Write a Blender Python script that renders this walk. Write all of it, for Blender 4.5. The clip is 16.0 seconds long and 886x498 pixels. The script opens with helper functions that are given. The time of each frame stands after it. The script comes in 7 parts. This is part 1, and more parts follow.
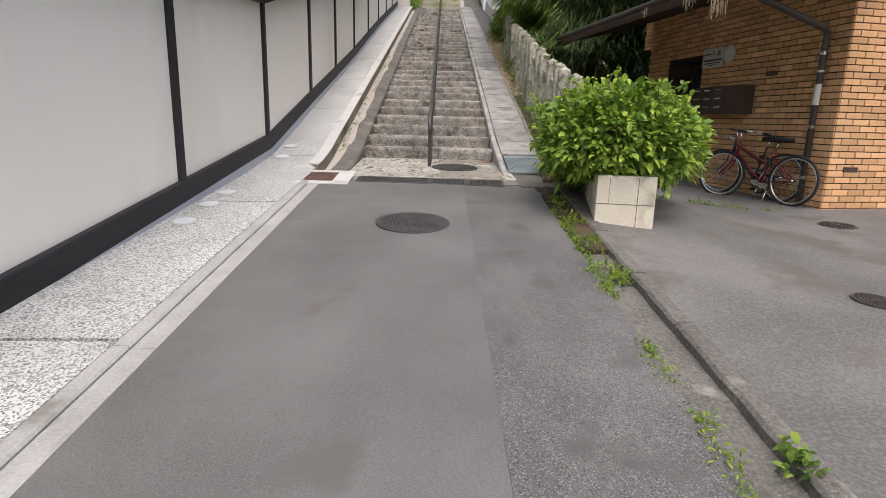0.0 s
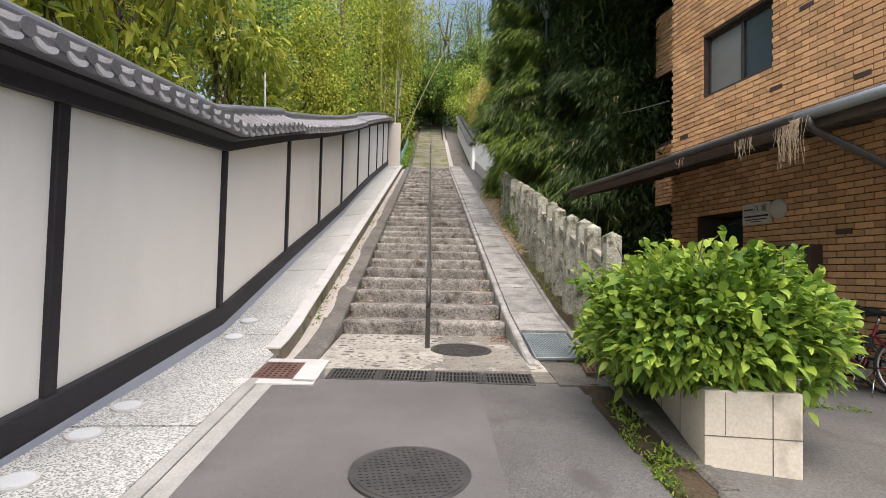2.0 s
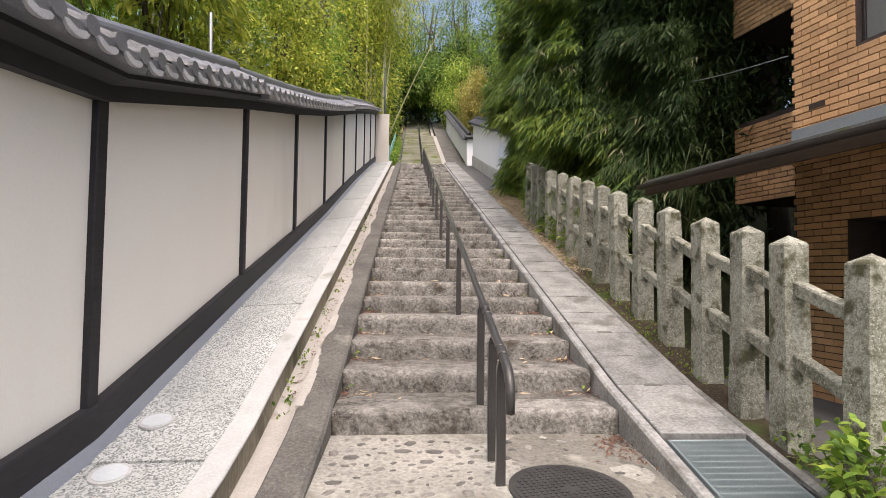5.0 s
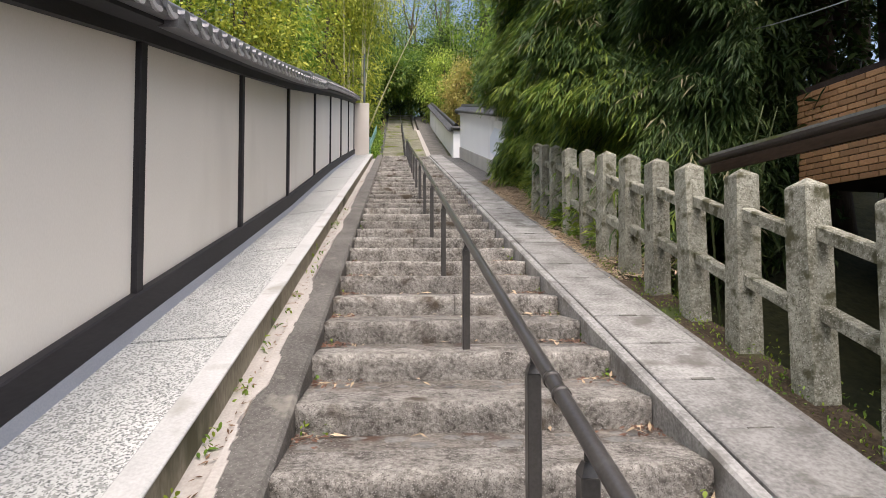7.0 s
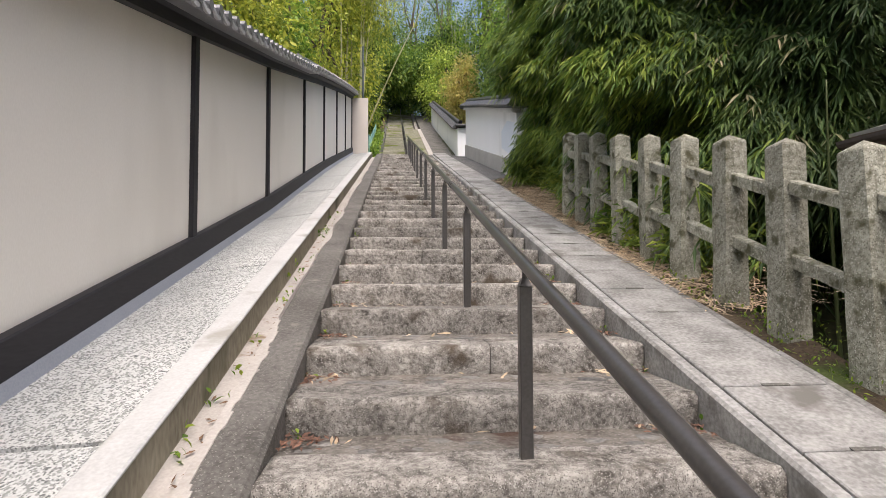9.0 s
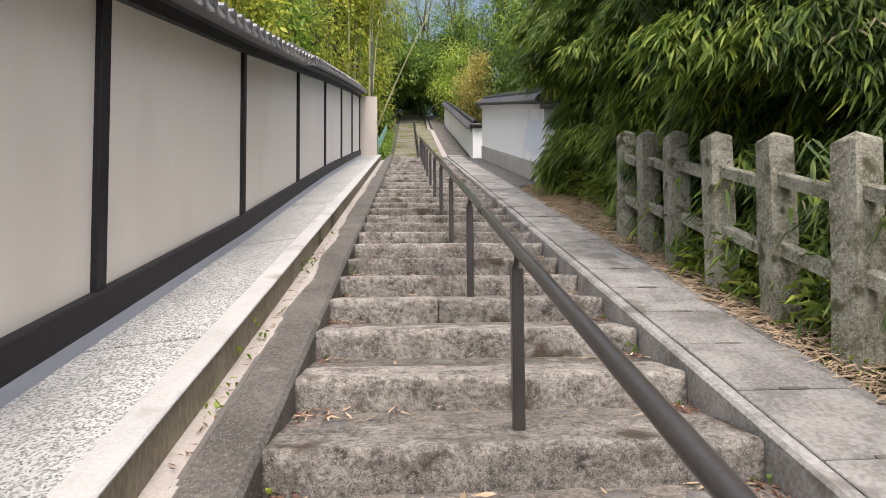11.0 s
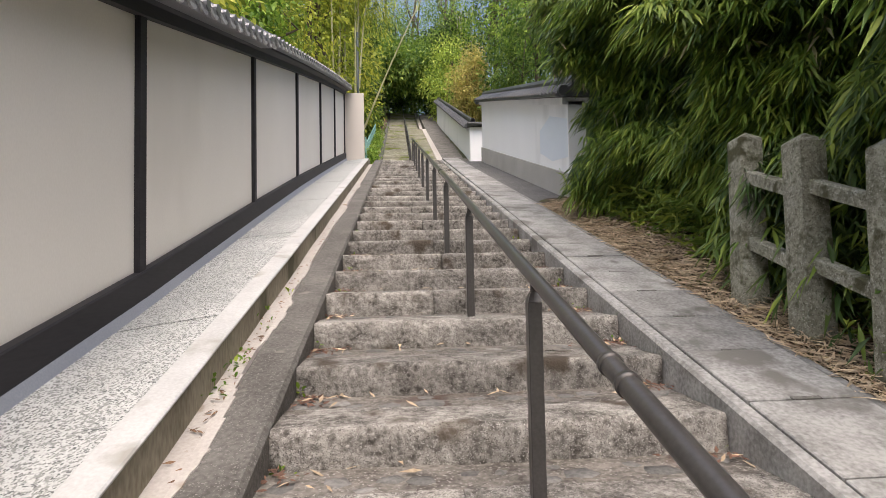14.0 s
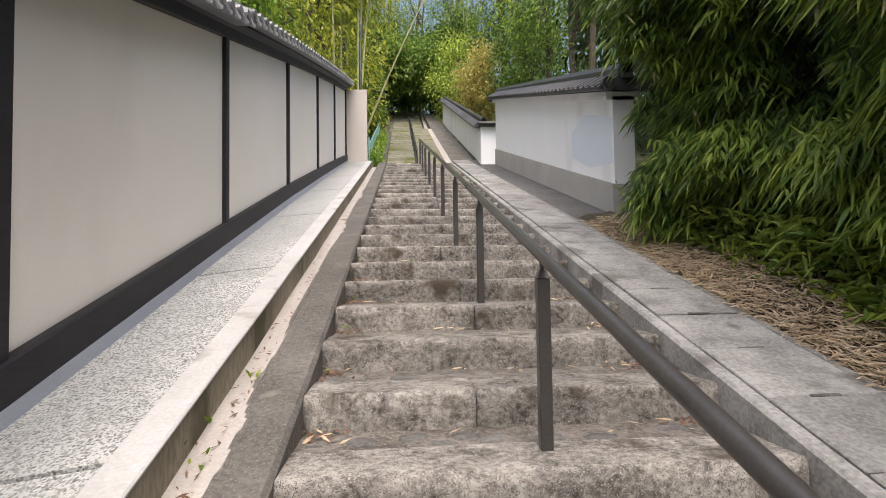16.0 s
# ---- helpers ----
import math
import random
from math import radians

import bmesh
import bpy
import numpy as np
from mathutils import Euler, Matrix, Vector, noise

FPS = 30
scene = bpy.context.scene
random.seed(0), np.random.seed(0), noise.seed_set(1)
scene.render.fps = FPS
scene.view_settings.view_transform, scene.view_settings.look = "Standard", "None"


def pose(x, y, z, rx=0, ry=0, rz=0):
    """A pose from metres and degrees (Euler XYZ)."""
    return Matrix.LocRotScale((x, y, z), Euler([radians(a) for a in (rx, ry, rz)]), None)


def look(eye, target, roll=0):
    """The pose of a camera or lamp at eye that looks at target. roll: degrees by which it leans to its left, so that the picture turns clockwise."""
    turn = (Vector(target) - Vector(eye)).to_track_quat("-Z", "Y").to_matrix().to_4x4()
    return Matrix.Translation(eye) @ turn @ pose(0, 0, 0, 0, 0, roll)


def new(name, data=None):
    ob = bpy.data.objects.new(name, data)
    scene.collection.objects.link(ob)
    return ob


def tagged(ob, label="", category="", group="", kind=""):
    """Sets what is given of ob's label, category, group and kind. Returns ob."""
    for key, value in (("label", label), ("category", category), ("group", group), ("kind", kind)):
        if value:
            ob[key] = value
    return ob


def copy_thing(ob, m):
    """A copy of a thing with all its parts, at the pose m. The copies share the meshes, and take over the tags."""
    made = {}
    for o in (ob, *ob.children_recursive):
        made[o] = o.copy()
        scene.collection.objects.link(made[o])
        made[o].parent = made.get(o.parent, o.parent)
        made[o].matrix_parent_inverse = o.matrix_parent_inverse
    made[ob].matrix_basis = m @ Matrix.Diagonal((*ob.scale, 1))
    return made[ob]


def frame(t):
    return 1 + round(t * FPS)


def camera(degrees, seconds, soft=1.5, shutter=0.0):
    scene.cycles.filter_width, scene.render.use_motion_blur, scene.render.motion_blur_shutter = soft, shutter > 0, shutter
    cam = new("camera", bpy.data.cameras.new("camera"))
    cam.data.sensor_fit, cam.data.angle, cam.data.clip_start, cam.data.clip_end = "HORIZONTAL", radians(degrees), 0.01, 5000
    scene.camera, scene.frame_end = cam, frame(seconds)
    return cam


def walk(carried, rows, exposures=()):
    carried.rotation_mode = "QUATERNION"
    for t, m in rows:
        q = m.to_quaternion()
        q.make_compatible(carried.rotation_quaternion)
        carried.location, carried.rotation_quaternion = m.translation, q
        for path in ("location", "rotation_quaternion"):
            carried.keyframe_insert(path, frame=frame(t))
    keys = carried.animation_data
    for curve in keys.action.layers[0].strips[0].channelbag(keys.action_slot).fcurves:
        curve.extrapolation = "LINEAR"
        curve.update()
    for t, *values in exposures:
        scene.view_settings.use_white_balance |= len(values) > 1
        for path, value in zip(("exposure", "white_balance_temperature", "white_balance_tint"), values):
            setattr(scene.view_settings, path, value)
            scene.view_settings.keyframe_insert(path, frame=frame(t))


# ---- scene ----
cam = camera(77.2, 16.0, soft=0.6)
PATH = [
    (0, (-0.068, -0.614, 1.401), (-0.049, 1.335, 0.952), 1.5),
    (0.5, (-0.102, -0.164, 1.487), (-0.077, 1.81, 1.165), 1.5),
    (1, (-0.192, 0.294, 1.524), (-0.161, 2.29, 1.411), 1.3),
    (1.5, (-0.196, 0.779, 1.543), (-0.154, 2.778, 1.616), 1.2),
    (2, (-0.23, 1.271, 1.597), (-0.177, 3.269, 1.681), 1.3),
    (2.5, (-0.342, 1.83, 1.67), (-0.28, 3.827, 1.751), 1.4),
    (3, (-0.354, 2.368, 1.722), (-0.281, 4.365, 1.805), 1.1),
    (3.5, (-0.452, 2.836, 1.767), (-0.371, 4.833, 1.854), 1.0),
    (4, (-0.612, 3.306, 1.84), (-0.521, 5.302, 1.927), 1.0),
    (6.5, (-0.761, 5.779, 1.996), (-0.601, 7.77, 2.081), -0.0),
    (7, (-0.721, 6.281, 2.037), (-0.548, 8.271, 2.12), -0.1),
    (7.5, (-0.684, 6.713, 2.126), (-0.51, 8.704, 2.213), -0.1),
    (8, (-0.735, 7.194, 2.157), (-0.562, 9.184, 2.245), -0.1),
    (8.5, (-0.757, 7.569, 2.187), (-0.58, 9.559, 2.276), -0.2),
    (11, (-0.694, 9.619, 2.673), (-0.568, 11.613, 2.764), -0.4),
    (11.5, (-0.726, 10.018, 2.82), (-0.594, 12.012, 2.912), -0.7),
    (12, (-0.671, 10.381, 2.965), (-0.533, 12.374, 3.053), -0.8),
    (12.5, (-0.733, 10.802, 3.009), (-0.597, 12.795, 3.1), -0.8),
    (13, (-0.779, 11.173, 3.125), (-0.636, 13.166, 3.213), -0.8),
    (13.5, (-0.702, 11.473, 3.217), (-0.553, 13.466, 3.306), -1.1),
    (14, (-0.7, 11.878, 3.31), (-0.545, 13.87, 3.396), -1.1),
    (14.5, (-0.741, 12.309, 3.431), (-0.585, 14.301, 3.512), -1.0),
    (15, (-0.733, 12.634, 3.497), (-0.575, 14.626, 3.58), -1.2),
    (15.5, (-0.72, 13.039, 3.593), (-0.569, 15.031, 3.686), -1.4),
    (16, (-0.79, 13.46, 3.733), (-0.645, 15.452, 3.818), -0.9),
]
walk(cam, [(t, look(eye, target, roll)) for t, eye, target, roll in PATH],
     exposures=[(0.0, 0.48, 6400, 12), (1.5, 0.68, 6450, 12), (4.0, 0.74, 6600, 14), (7.0, 0.7, 6400, 13), (16.0, 0.78, 6500, 13)])

# ---- world, sun, exposure ----
scene.view_settings.exposure = 0.0
world = bpy.data.worlds.new("world")
scene.world = world
world.use_nodes = True
wn, wl = world.node_tree.nodes, world.node_tree.links
sky = wn.new("ShaderNodeTexSky")
sky.sky_type = "NISHITA"
sky.sun_disc = False
sky.sun_elevation, sky.sun_rotation = radians(65), radians(173)
sky.air_density, sky.dust_density, sky.ozone_density = 1.2, 6.0, 0.6
wl.new(sky.outputs[0], wn["Background"].inputs[0])
wn["Background"].inputs[1].default_value = 0.15
sun = new("sun", bpy.data.lights.new("sun", "SUN"))
sun.data.energy, sun.data.angle, sun.data.color = 1.5, radians(85), (1.0, 0.96, 0.9)
sun.matrix_world = look((0.7, -6.0, 14), (0, 0, 0))


# ---- materials ----
def mat(name, a, b, scale=4.0, rough=0.8, fine=60.0, bump=0.25, dist=0.01, spots=None, spot_at=0.6, spot_scale=2.0,
        metal=0.0, vary=0.0, island=0.0, through_light=0.0, speck=None, speck_scale=90.0, speck_at=0.6, stretch=None, con=0.16, speck2=None, speck2_scale=60.0, speck2_at=0.7):
    """Two colours mixed by a coarse and a fine noise, with spots of a third, speckles of a fourth and fine relief."""
    m = bpy.data.materials.new(name)
    m.use_nodes = True
    nt = m.node_tree
    nd, ln = nt.nodes, nt.links
    p = nd["Principled BSDF"]
    geo = nd.new("ShaderNodeNewGeometry")
    pos = geo.outputs["Position"]
    if stretch:
        mp = nd.new("ShaderNodeVectorMath")
        mp.operation = "MULTIPLY"
        mp.inputs[1].default_value = stretch
        ln.new(pos, mp.inputs[0])
        pos = mp.outputs[0]

    def noise_tex(sc, detail=4.0):
        n = nd.new("ShaderNodeTexNoise")
        n.inputs["Scale"].default_value, n.inputs["Detail"].default_value = sc, detail
        ln.new(pos, n.inputs["Vector"])
        return n.outputs[0]

    def mix(fac, c1, c2):
        x = nd.new("ShaderNodeMix")
        x.data_type = "RGBA"
        if isinstance(fac, float):
            x.inputs[0].default_value = fac
        else:
            ln.new(fac, x.inputs[0])
        for sock, c in ((x.inputs[6], c1), (x.inputs[7], c2)):
            if isinstance(c, tuple):
                sock.default_value = (*c, 1)
            else:
                ln.new(c, sock)
        return x.outputs[2]

    def ramp(val, lo, hi):
        r = nd.new("ShaderNodeMapRange")
        r.inputs[1].default_value, r.inputs[2].default_value = lo, hi
        ln.new(val, r.inputs[0])
        return r.outputs[0]

    coarse, small = noise_tex(scale), noise_tex(fine, 6.0)
    both = nd.new("ShaderNodeMath")
    both.operation = "MULTIPLY_ADD"
    both.inputs[1].default_value = 0.5
    ln.new(small, both.inputs[0])
    half = nd.new("ShaderNodeMath")
    half.operation = "MULTIPLY"
    half.inputs[1].default_value = 0.5
    ln.new(coarse, half.inputs[0])
    ln.new(half.outputs[0], both.inputs[2])
    col = mix(ramp(both.outputs[0], 0.5 - con, 0.5 + con), a, b)
    if speck:
        v = nd.new("ShaderNodeTexVoronoi")
        v.inputs["Scale"].default_value = speck_scale
        ln.new(pos, v.inputs["Vector"])
        sep = nd.new("ShaderNodeSeparateColor")
        ln.new(v.outputs["Color"], sep.inputs[0])
        col = mix(ramp(sep.outputs[0], speck_at, speck_at + 0.12), col, speck)
    if speck2:
        v = nd.new("ShaderNodeTexVoronoi")
        v.inputs["Scale"].default_value = speck2_scale
        ln.new(pos, v.inputs["Vector"])
        sep = nd.new("ShaderNodeSeparateColor")
        ln.new(v.outputs["Color"], sep.inputs[0])
        col = mix(ramp(sep.outputs[1], speck2_at, speck2_at + 0.08), col, speck2)
    if spots:
        col = mix(ramp(noise_tex(spot_scale, 7.0), spot_at, spot_at + 0.1), col, spots)
    if vary or island:
        hsv = nd.new("ShaderNodeHueSaturation")
        src = nd.new("ShaderNodeObjectInfo").outputs["Random"] if vary else geo.outputs["Random Per Island"]
        amt = vary or island
        ln.new(ramp_out(nd, ln, src, 1 - amt, 1 + amt), hsv.inputs["Value"])
        if island and through_light:
            ln.new(ramp_out(nd, ln, src, 0.5 + 0.035, 0.5 - 0.02), hsv.inputs["Hue"])
        ln.new(col, hsv.inputs["Color"])
        col = hsv.outputs[0]
    ln.new(col, p.inputs["Base Color"])
    p.inputs["Roughness"].default_value = rough
    p.inputs["Metallic"].default_value = metal
    p.inputs["Specular IOR Level"].default_value = 0.35
    if bump:
        bp = nd.new("ShaderNodeBump")
        bp.inputs["Strength"].default_value, bp.inputs["Distance"].default_value = bump, dist
        ln.new(both.outputs[0], bp.inputs["Height"])
        ln.new(bp.outputs[0], p.inputs["Normal"])
    if through_light:
        tr = nd.new("ShaderNodeBsdfTranslucent")
        ln.new(col, tr.inputs[0])
        ms = nd.new("ShaderNodeMixShader")
        ms.inputs[0].default_value = through_light
        ln.new(p.outputs[0], ms.inputs[1])
        ln.new(tr.outputs[0], ms.inputs[2])
        ln.new(ms.outputs[0], nd["Material Output"].inputs[0])
    return m


def ramp_out(nd, ln, src, lo, hi):
    r = nd.new("ShaderNodeMapRange")
    r.inputs[3].default_value, r.inputs[4].default_value = lo, hi
    ln.new(src, r.inputs[0])
    return r.outputs[0]


M_ASPHALT = mat("asphalt_old", (0.09, 0.087, 0.088), (0.145, 0.141, 0.142), 1.3, 0.9, 130, 0.7, 0.006, (0.1, 0.096, 0.094), 0.6, 2.2,
                speck=(0.15, 0.146, 0.143), speck_scale=260, speck_at=0.82, con=0.12)
M_ASPHALT_R = mat("asphalt_coarse", (0.075, 0.073, 0.074), (0.138, 0.135, 0.134), 1.7, 0.92, 130, 0.8, 0.01, (0.085, 0.082, 0.08), 0.6, 2.4,
                  speck=(0.2, 0.195, 0.19), speck_scale=190, speck_at=0.8, con=0.11, speck2=(0.06, 0.058, 0.059), speck2_scale=170, speck2_at=0.82)
M_CONCRETE = mat("concrete_kerb", (0.26, 0.262, 0.252), (0.4, 0.402, 0.39), 3.5, 0.85, 70, 0.35, 0.008, (0.2, 0.195, 0.18), 0.62, 2.5)
M_FORECOURT = mat("forecourt_concrete", (0.088, 0.086, 0.082), (0.165, 0.161, 0.154), 0.9, 0.85, 60, 0.3, 0.005, (0.1, 0.093, 0.082), 0.56, 1.6, con=0.1)
M_DARKCON = mat("dark_concrete", (0.075, 0.071, 0.064), (0.165, 0.157, 0.145), 2.4, 0.9, 44, 0.8, 0.014, (0.25, 0.235, 0.205), 0.64, 4.2, con=0.13,
                speck=(0.22, 0.21, 0.195), speck_scale=180, speck_at=0.88)
M_CHANNEL = mat("pale_channel", (0.36, 0.335, 0.305), (0.5, 0.47, 0.44), 3.0, 0.85, 60, 0.25, 0.005, (0.2, 0.14, 0.08), 0.6, 3.0)
M_WHITECURB = mat("white_curb", (0.42, 0.425, 0.42), (0.56, 0.565, 0.56), 3.0, 0.8, 60, 0.3, 0.006, (0.34, 0.33, 0.3), 0.6, 2.6)
M_CURBSIDE = mat("curb_side", (0.16, 0.14, 0.1), (0.33, 0.3, 0.23), 2.2, 0.9, 40, 0.35, 0.008, (0.09, 0.085, 0.05), 0.55, 1.6, stretch=(1, 1, 0.4))
M_AGG = mat("washed_aggregate", (0.42, 0.435, 0.43), (0.62, 0.635, 0.625), 1.2, 0.85, 120, 0.9, 0.008, None, speck=(0.13, 0.137, 0.135), speck_scale=112, speck_at=0.74, con=0.11,
            speck2=(0.27, 0.28, 0.27), speck2_scale=90, speck2_at=0.7)
M_STEP = mat("weathered_granite", (0.058, 0.052, 0.045), (0.39, 0.37, 0.338), 6.5, 0.9, 34, 1.0, 0.024, (0.075, 0.06, 0.045), 0.58, 3.4, vary=0.18,
             speck=(0.42, 0.405, 0.38), speck_scale=250, speck_at=0.84, con=0.13, speck2=(0.09, 0.082, 0.073), speck2_scale=260, speck2_at=0.82)
M_TREAD = mat("worn_tread", (0.075, 0.066, 0.057), (0.23, 0.212, 0.188), 5.0, 0.88, 36, 1.0, 0.02, (0.08, 0.05, 0.038), 0.6, 2.6, vary=0.15, con=0.12,
              speck=(0.3, 0.28, 0.26), speck_scale=120, speck_at=0.87)
M_COBBLE = mat("tread_cobble", (0.095, 0.092, 0.088), (0.22, 0.213, 0.2), 7, 0.8, 50, 0.5, 0.006, vary=0.25, con=0.14)
M_MORTAR = mat("apron_mortar", (0.2, 0.19, 0.168), (0.5, 0.48, 0.435), 1.6, 0.85, 40, 0.7, 0.014, (0.2, 0.185, 0.16), 0.56, 1.4)
M_MORTAR_D = mat("weathered_mortar", (0.13, 0.122, 0.105), (0.29, 0.275, 0.24), 2.2, 0.9, 40, 0.7, 0.014, (0.38, 0.36, 0.32), 0.62, 2.4)
M_PEBBLE = mat("pebble", (0.13, 0.122, 0.112), (0.27, 0.25, 0.23), 9, 0.7, 60, 0.2, 0.003, vary=0.5)
M_SLAB = mat("gutter_slab", (0.175, 0.172, 0.165), (0.34, 0.335, 0.326), 4.0, 0.85, 45, 0.6, 0.01, (0.14, 0.133, 0.122), 0.57, 3.0, vary=0.16, con=0.11)
M_POSTSTONE = mat("mossy_granite", (0.13, 0.128, 0.092), (0.4, 0.395, 0.33), 5.0, 0.92, 38, 0.9, 0.02, (0.085, 0.083, 0.048), 0.56, 7.0, vary=0.14, con=0.13,
                  speck=(0.12, 0.115, 0.085), speck_scale=190, speck_at=0.82, speck2=(0.46, 0.455, 0.4), speck2_scale=170, speck2_at=0.87)
M_PLASTER = mat("pale_plaster_panel", (0.745, 0.72, 0.67), (0.81, 0.785, 0.735), 0.8, 0.6, 120, 0.05, 0.002, (0.7, 0.675, 0.625), 0.58, 0.5, stretch=(1, 1, 0.4))
M_CREAM = mat("cream_render", (0.6, 0.55, 0.5), (0.68, 0.63, 0.58), 1.0, 0.85, 80, 0.15, 0.004)
M_WHITEWALL = mat("white_plaster", (0.84, 0.85, 0.87), (0.89, 0.9, 0.92), 0.8, 0.8, 60, 0.1, 0.004, (0.74, 0.75, 0.77), 0.6, 0.7, stretch=(1, 1, 0.35))
M_WALLBASE = mat("grey_wall_base", (0.36, 0.35, 0.33), (0.47, 0.46, 0.44), 1.3, 0.88, 60, 0.2, 0.005)
M_WOOD = mat("black_stained_timber", (0.012, 0.011, 0.014), (0.026, 0.024, 0.028), 5, 0.6, 70, 0.25, 0.003, stretch=(1, 0.15, 1))
M_FLASH = mat("grey_flashing", (0.3, 0.33, 0.39), (0.38, 0.41, 0.47), 1.5, 0.45, 90, 0.05, 0.002, metal=0.4)
M_TILE = mat("silver_grey_roof_tile", (0.15, 0.15, 0.165), (0.25, 0.25, 0.27), 3, 0.34, 90, 0.15, 0.003, (0.3, 0.3, 0.32), 0.64, 2.0, vary=0.12, metal=0.25)
# Lip lighter than the tile body: the light its face catches, put into colour.
M_TILE_LIP = mat("lit_tile_lip", (0.4, 0.4, 0.42), (0.55, 0.55, 0.57), 6, 0.45, 80, 0.15, 0.003, (0.22, 0.22, 0.24), 0.62, 4.0, vary=0.15)
M_TILE_D = mat("old_dark_roof_tile", (0.03, 0.032, 0.036), (0.075, 0.077, 0.083), 4, 0.42, 70, 0.2, 0.004, vary=0.2)
M_RAIL = mat("brown_grey_paint", (0.062, 0.058, 0.056), (0.09, 0.085, 0.082), 3, 0.28, 90, 0.1, 0.002, (0.13, 0.128, 0.124), 0.64, 4.0, metal=0.3)
M_IRON = mat("cast_iron", (0.055, 0.053, 0.053), (0.11, 0.105, 0.102), 6, 0.55, 90, 0.3, 0.004, metal=0.5)
M_RUST = mat("rusted_iron", (0.09, 0.05, 0.04), (0.17, 0.1, 0.085), 6, 0.75, 80, 0.3, 0.004, metal=0.2)
M_STEELGRATE = mat("galvanised_grate", (0.27, 0.33, 0.345), (0.4, 0.46, 0.475), 3, 0.5, 80, 0.1, 0.002, metal=0.5)
M_SOIL = mat("leaf_litter_soil", (0.03, 0.022, 0.014), (0.085, 0.062, 0.038), 2.2, 0.95, 45, 1.0, 0.02, (0.055, 0.075, 0.018), 0.55, 1.6, con=0.12)
M_HILL = mat("woodland_floor", (0.03, 0.035, 0.018), (0.075, 0.075, 0.035), 0.8, 0.95, 12, 0.6, 0.05)
M_MOSS = mat("moss", (0.1, 0.13, 0.025), (0.2, 0.23, 0.05), 6, 0.95, 60, 0.6, 0.01)
M_STRAW = mat("dry_bamboo_leaf", (0.34, 0.25, 0.155), (0.56, 0.45, 0.32), 6, 0.8, 60, 0.1, 0.003, island=0.35)
M_PITCH = mat("pit_dark", (0.01, 0.01, 0.01), (0.02, 0.02, 0.02), 4, 0.9, 50, 0.1)


def leafmat(name, a, b, isl=0.3, tl=0.35, rough=0.5):
    return mat(name, a, b, 0.7, rough, 7, 0, 0.01, island=isl, through_light=tl)


M_BUSH = leafmat("bright_shrub_leaf", (0.15, 0.25, 0.03), (0.33, 0.45, 0.075), 0.5)
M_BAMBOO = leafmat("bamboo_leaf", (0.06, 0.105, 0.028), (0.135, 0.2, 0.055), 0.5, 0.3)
# Lighter bamboo tone stands for leaves that catch light; bank grass shares it.
M_LEAF_LIT = leafmat("lit_bamboo_leaf", (0.16, 0.24, 0.035), (0.31, 0.39, 0.08), 0.4, 0.35)
M_FADED = leafmat("faded_bamboo_leaf", (0.3, 0.28, 0.15), (0.45, 0.4, 0.24), 0.3)
M_BAMBOO_L = leafmat("bright_bamboo_leaf", (0.3, 0.42, 0.06), (0.5, 0.58, 0.13), 0.4)
M_GOLD = leafmat("golden_green_leaf", (0.27, 0.33, 0.04), (0.52, 0.53, 0.09), 0.5, 0.45)
M_GREEN = leafmat("fresh_green_leaf", (0.16, 0.27, 0.035), (0.35, 0.48, 0.08), 0.5, 0.45)
# Also darkens the bamboo near the building, where its colour carries the shade.
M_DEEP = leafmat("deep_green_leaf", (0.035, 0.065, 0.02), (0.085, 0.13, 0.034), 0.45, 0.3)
M_MID = leafmat("mid_green_leaf", (0.1, 0.175, 0.03), (0.235, 0.33, 0.062), 0.5, 0.4)
M_ORANGE = leafmat("yellowing_leaf", (0.5, 0.46, 0.13), (0.62, 0.5, 0.2), 0.25, 0.45)
M_WEED = leafmat("weed_leaf", (0.12, 0.2, 0.02), (0.24, 0.33, 0.04), 0.35)
M_BARK = mat("bark", (0.07, 0.055, 0.042), (0.15, 0.12, 0.09), 4, 0.9, 40, 0.8, 0.02, stretch=(1, 1, 0.25))
M_PALEBARK = mat("pale_bark", (0.36, 0.34, 0.28), (0.52, 0.5, 0.43), 3, 0.85, 30, 0.4, 0.01, stretch=(1, 1, 0.3))
# Darker copy of the culm colour, with the grove's shade put into it.
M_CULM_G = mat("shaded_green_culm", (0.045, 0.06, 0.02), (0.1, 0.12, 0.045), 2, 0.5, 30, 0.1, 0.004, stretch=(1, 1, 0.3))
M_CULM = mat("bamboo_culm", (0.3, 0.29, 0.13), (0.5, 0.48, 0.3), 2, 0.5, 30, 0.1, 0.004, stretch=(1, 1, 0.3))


# ---- mesh helpers ----
def part(name, bm, material, parent=None, label=""):
    me = bpy.data.meshes.new(name)
    bmesh.ops.recalc_face_normals(bm, faces=bm.faces)
    bm.to_mesh(me)
    bm.free()
    me.materials.append(material)
    ob = new(name, me)
    if parent is not None:
        ob.parent = parent
    if label:
        ob["label"] = label
    return ob


def piece(name, me, parent, m):
    ob = new(name, me)
    ob.parent = parent
    ob.matrix_basis = m
    return ob


def thing(name, label, category, at=(0, 0, 0), group="", kind=""):
    ob = new(name)
    ob.location = at
    ob.empty_display_size = 0.1
    return tagged(ob, label, category, group, kind)


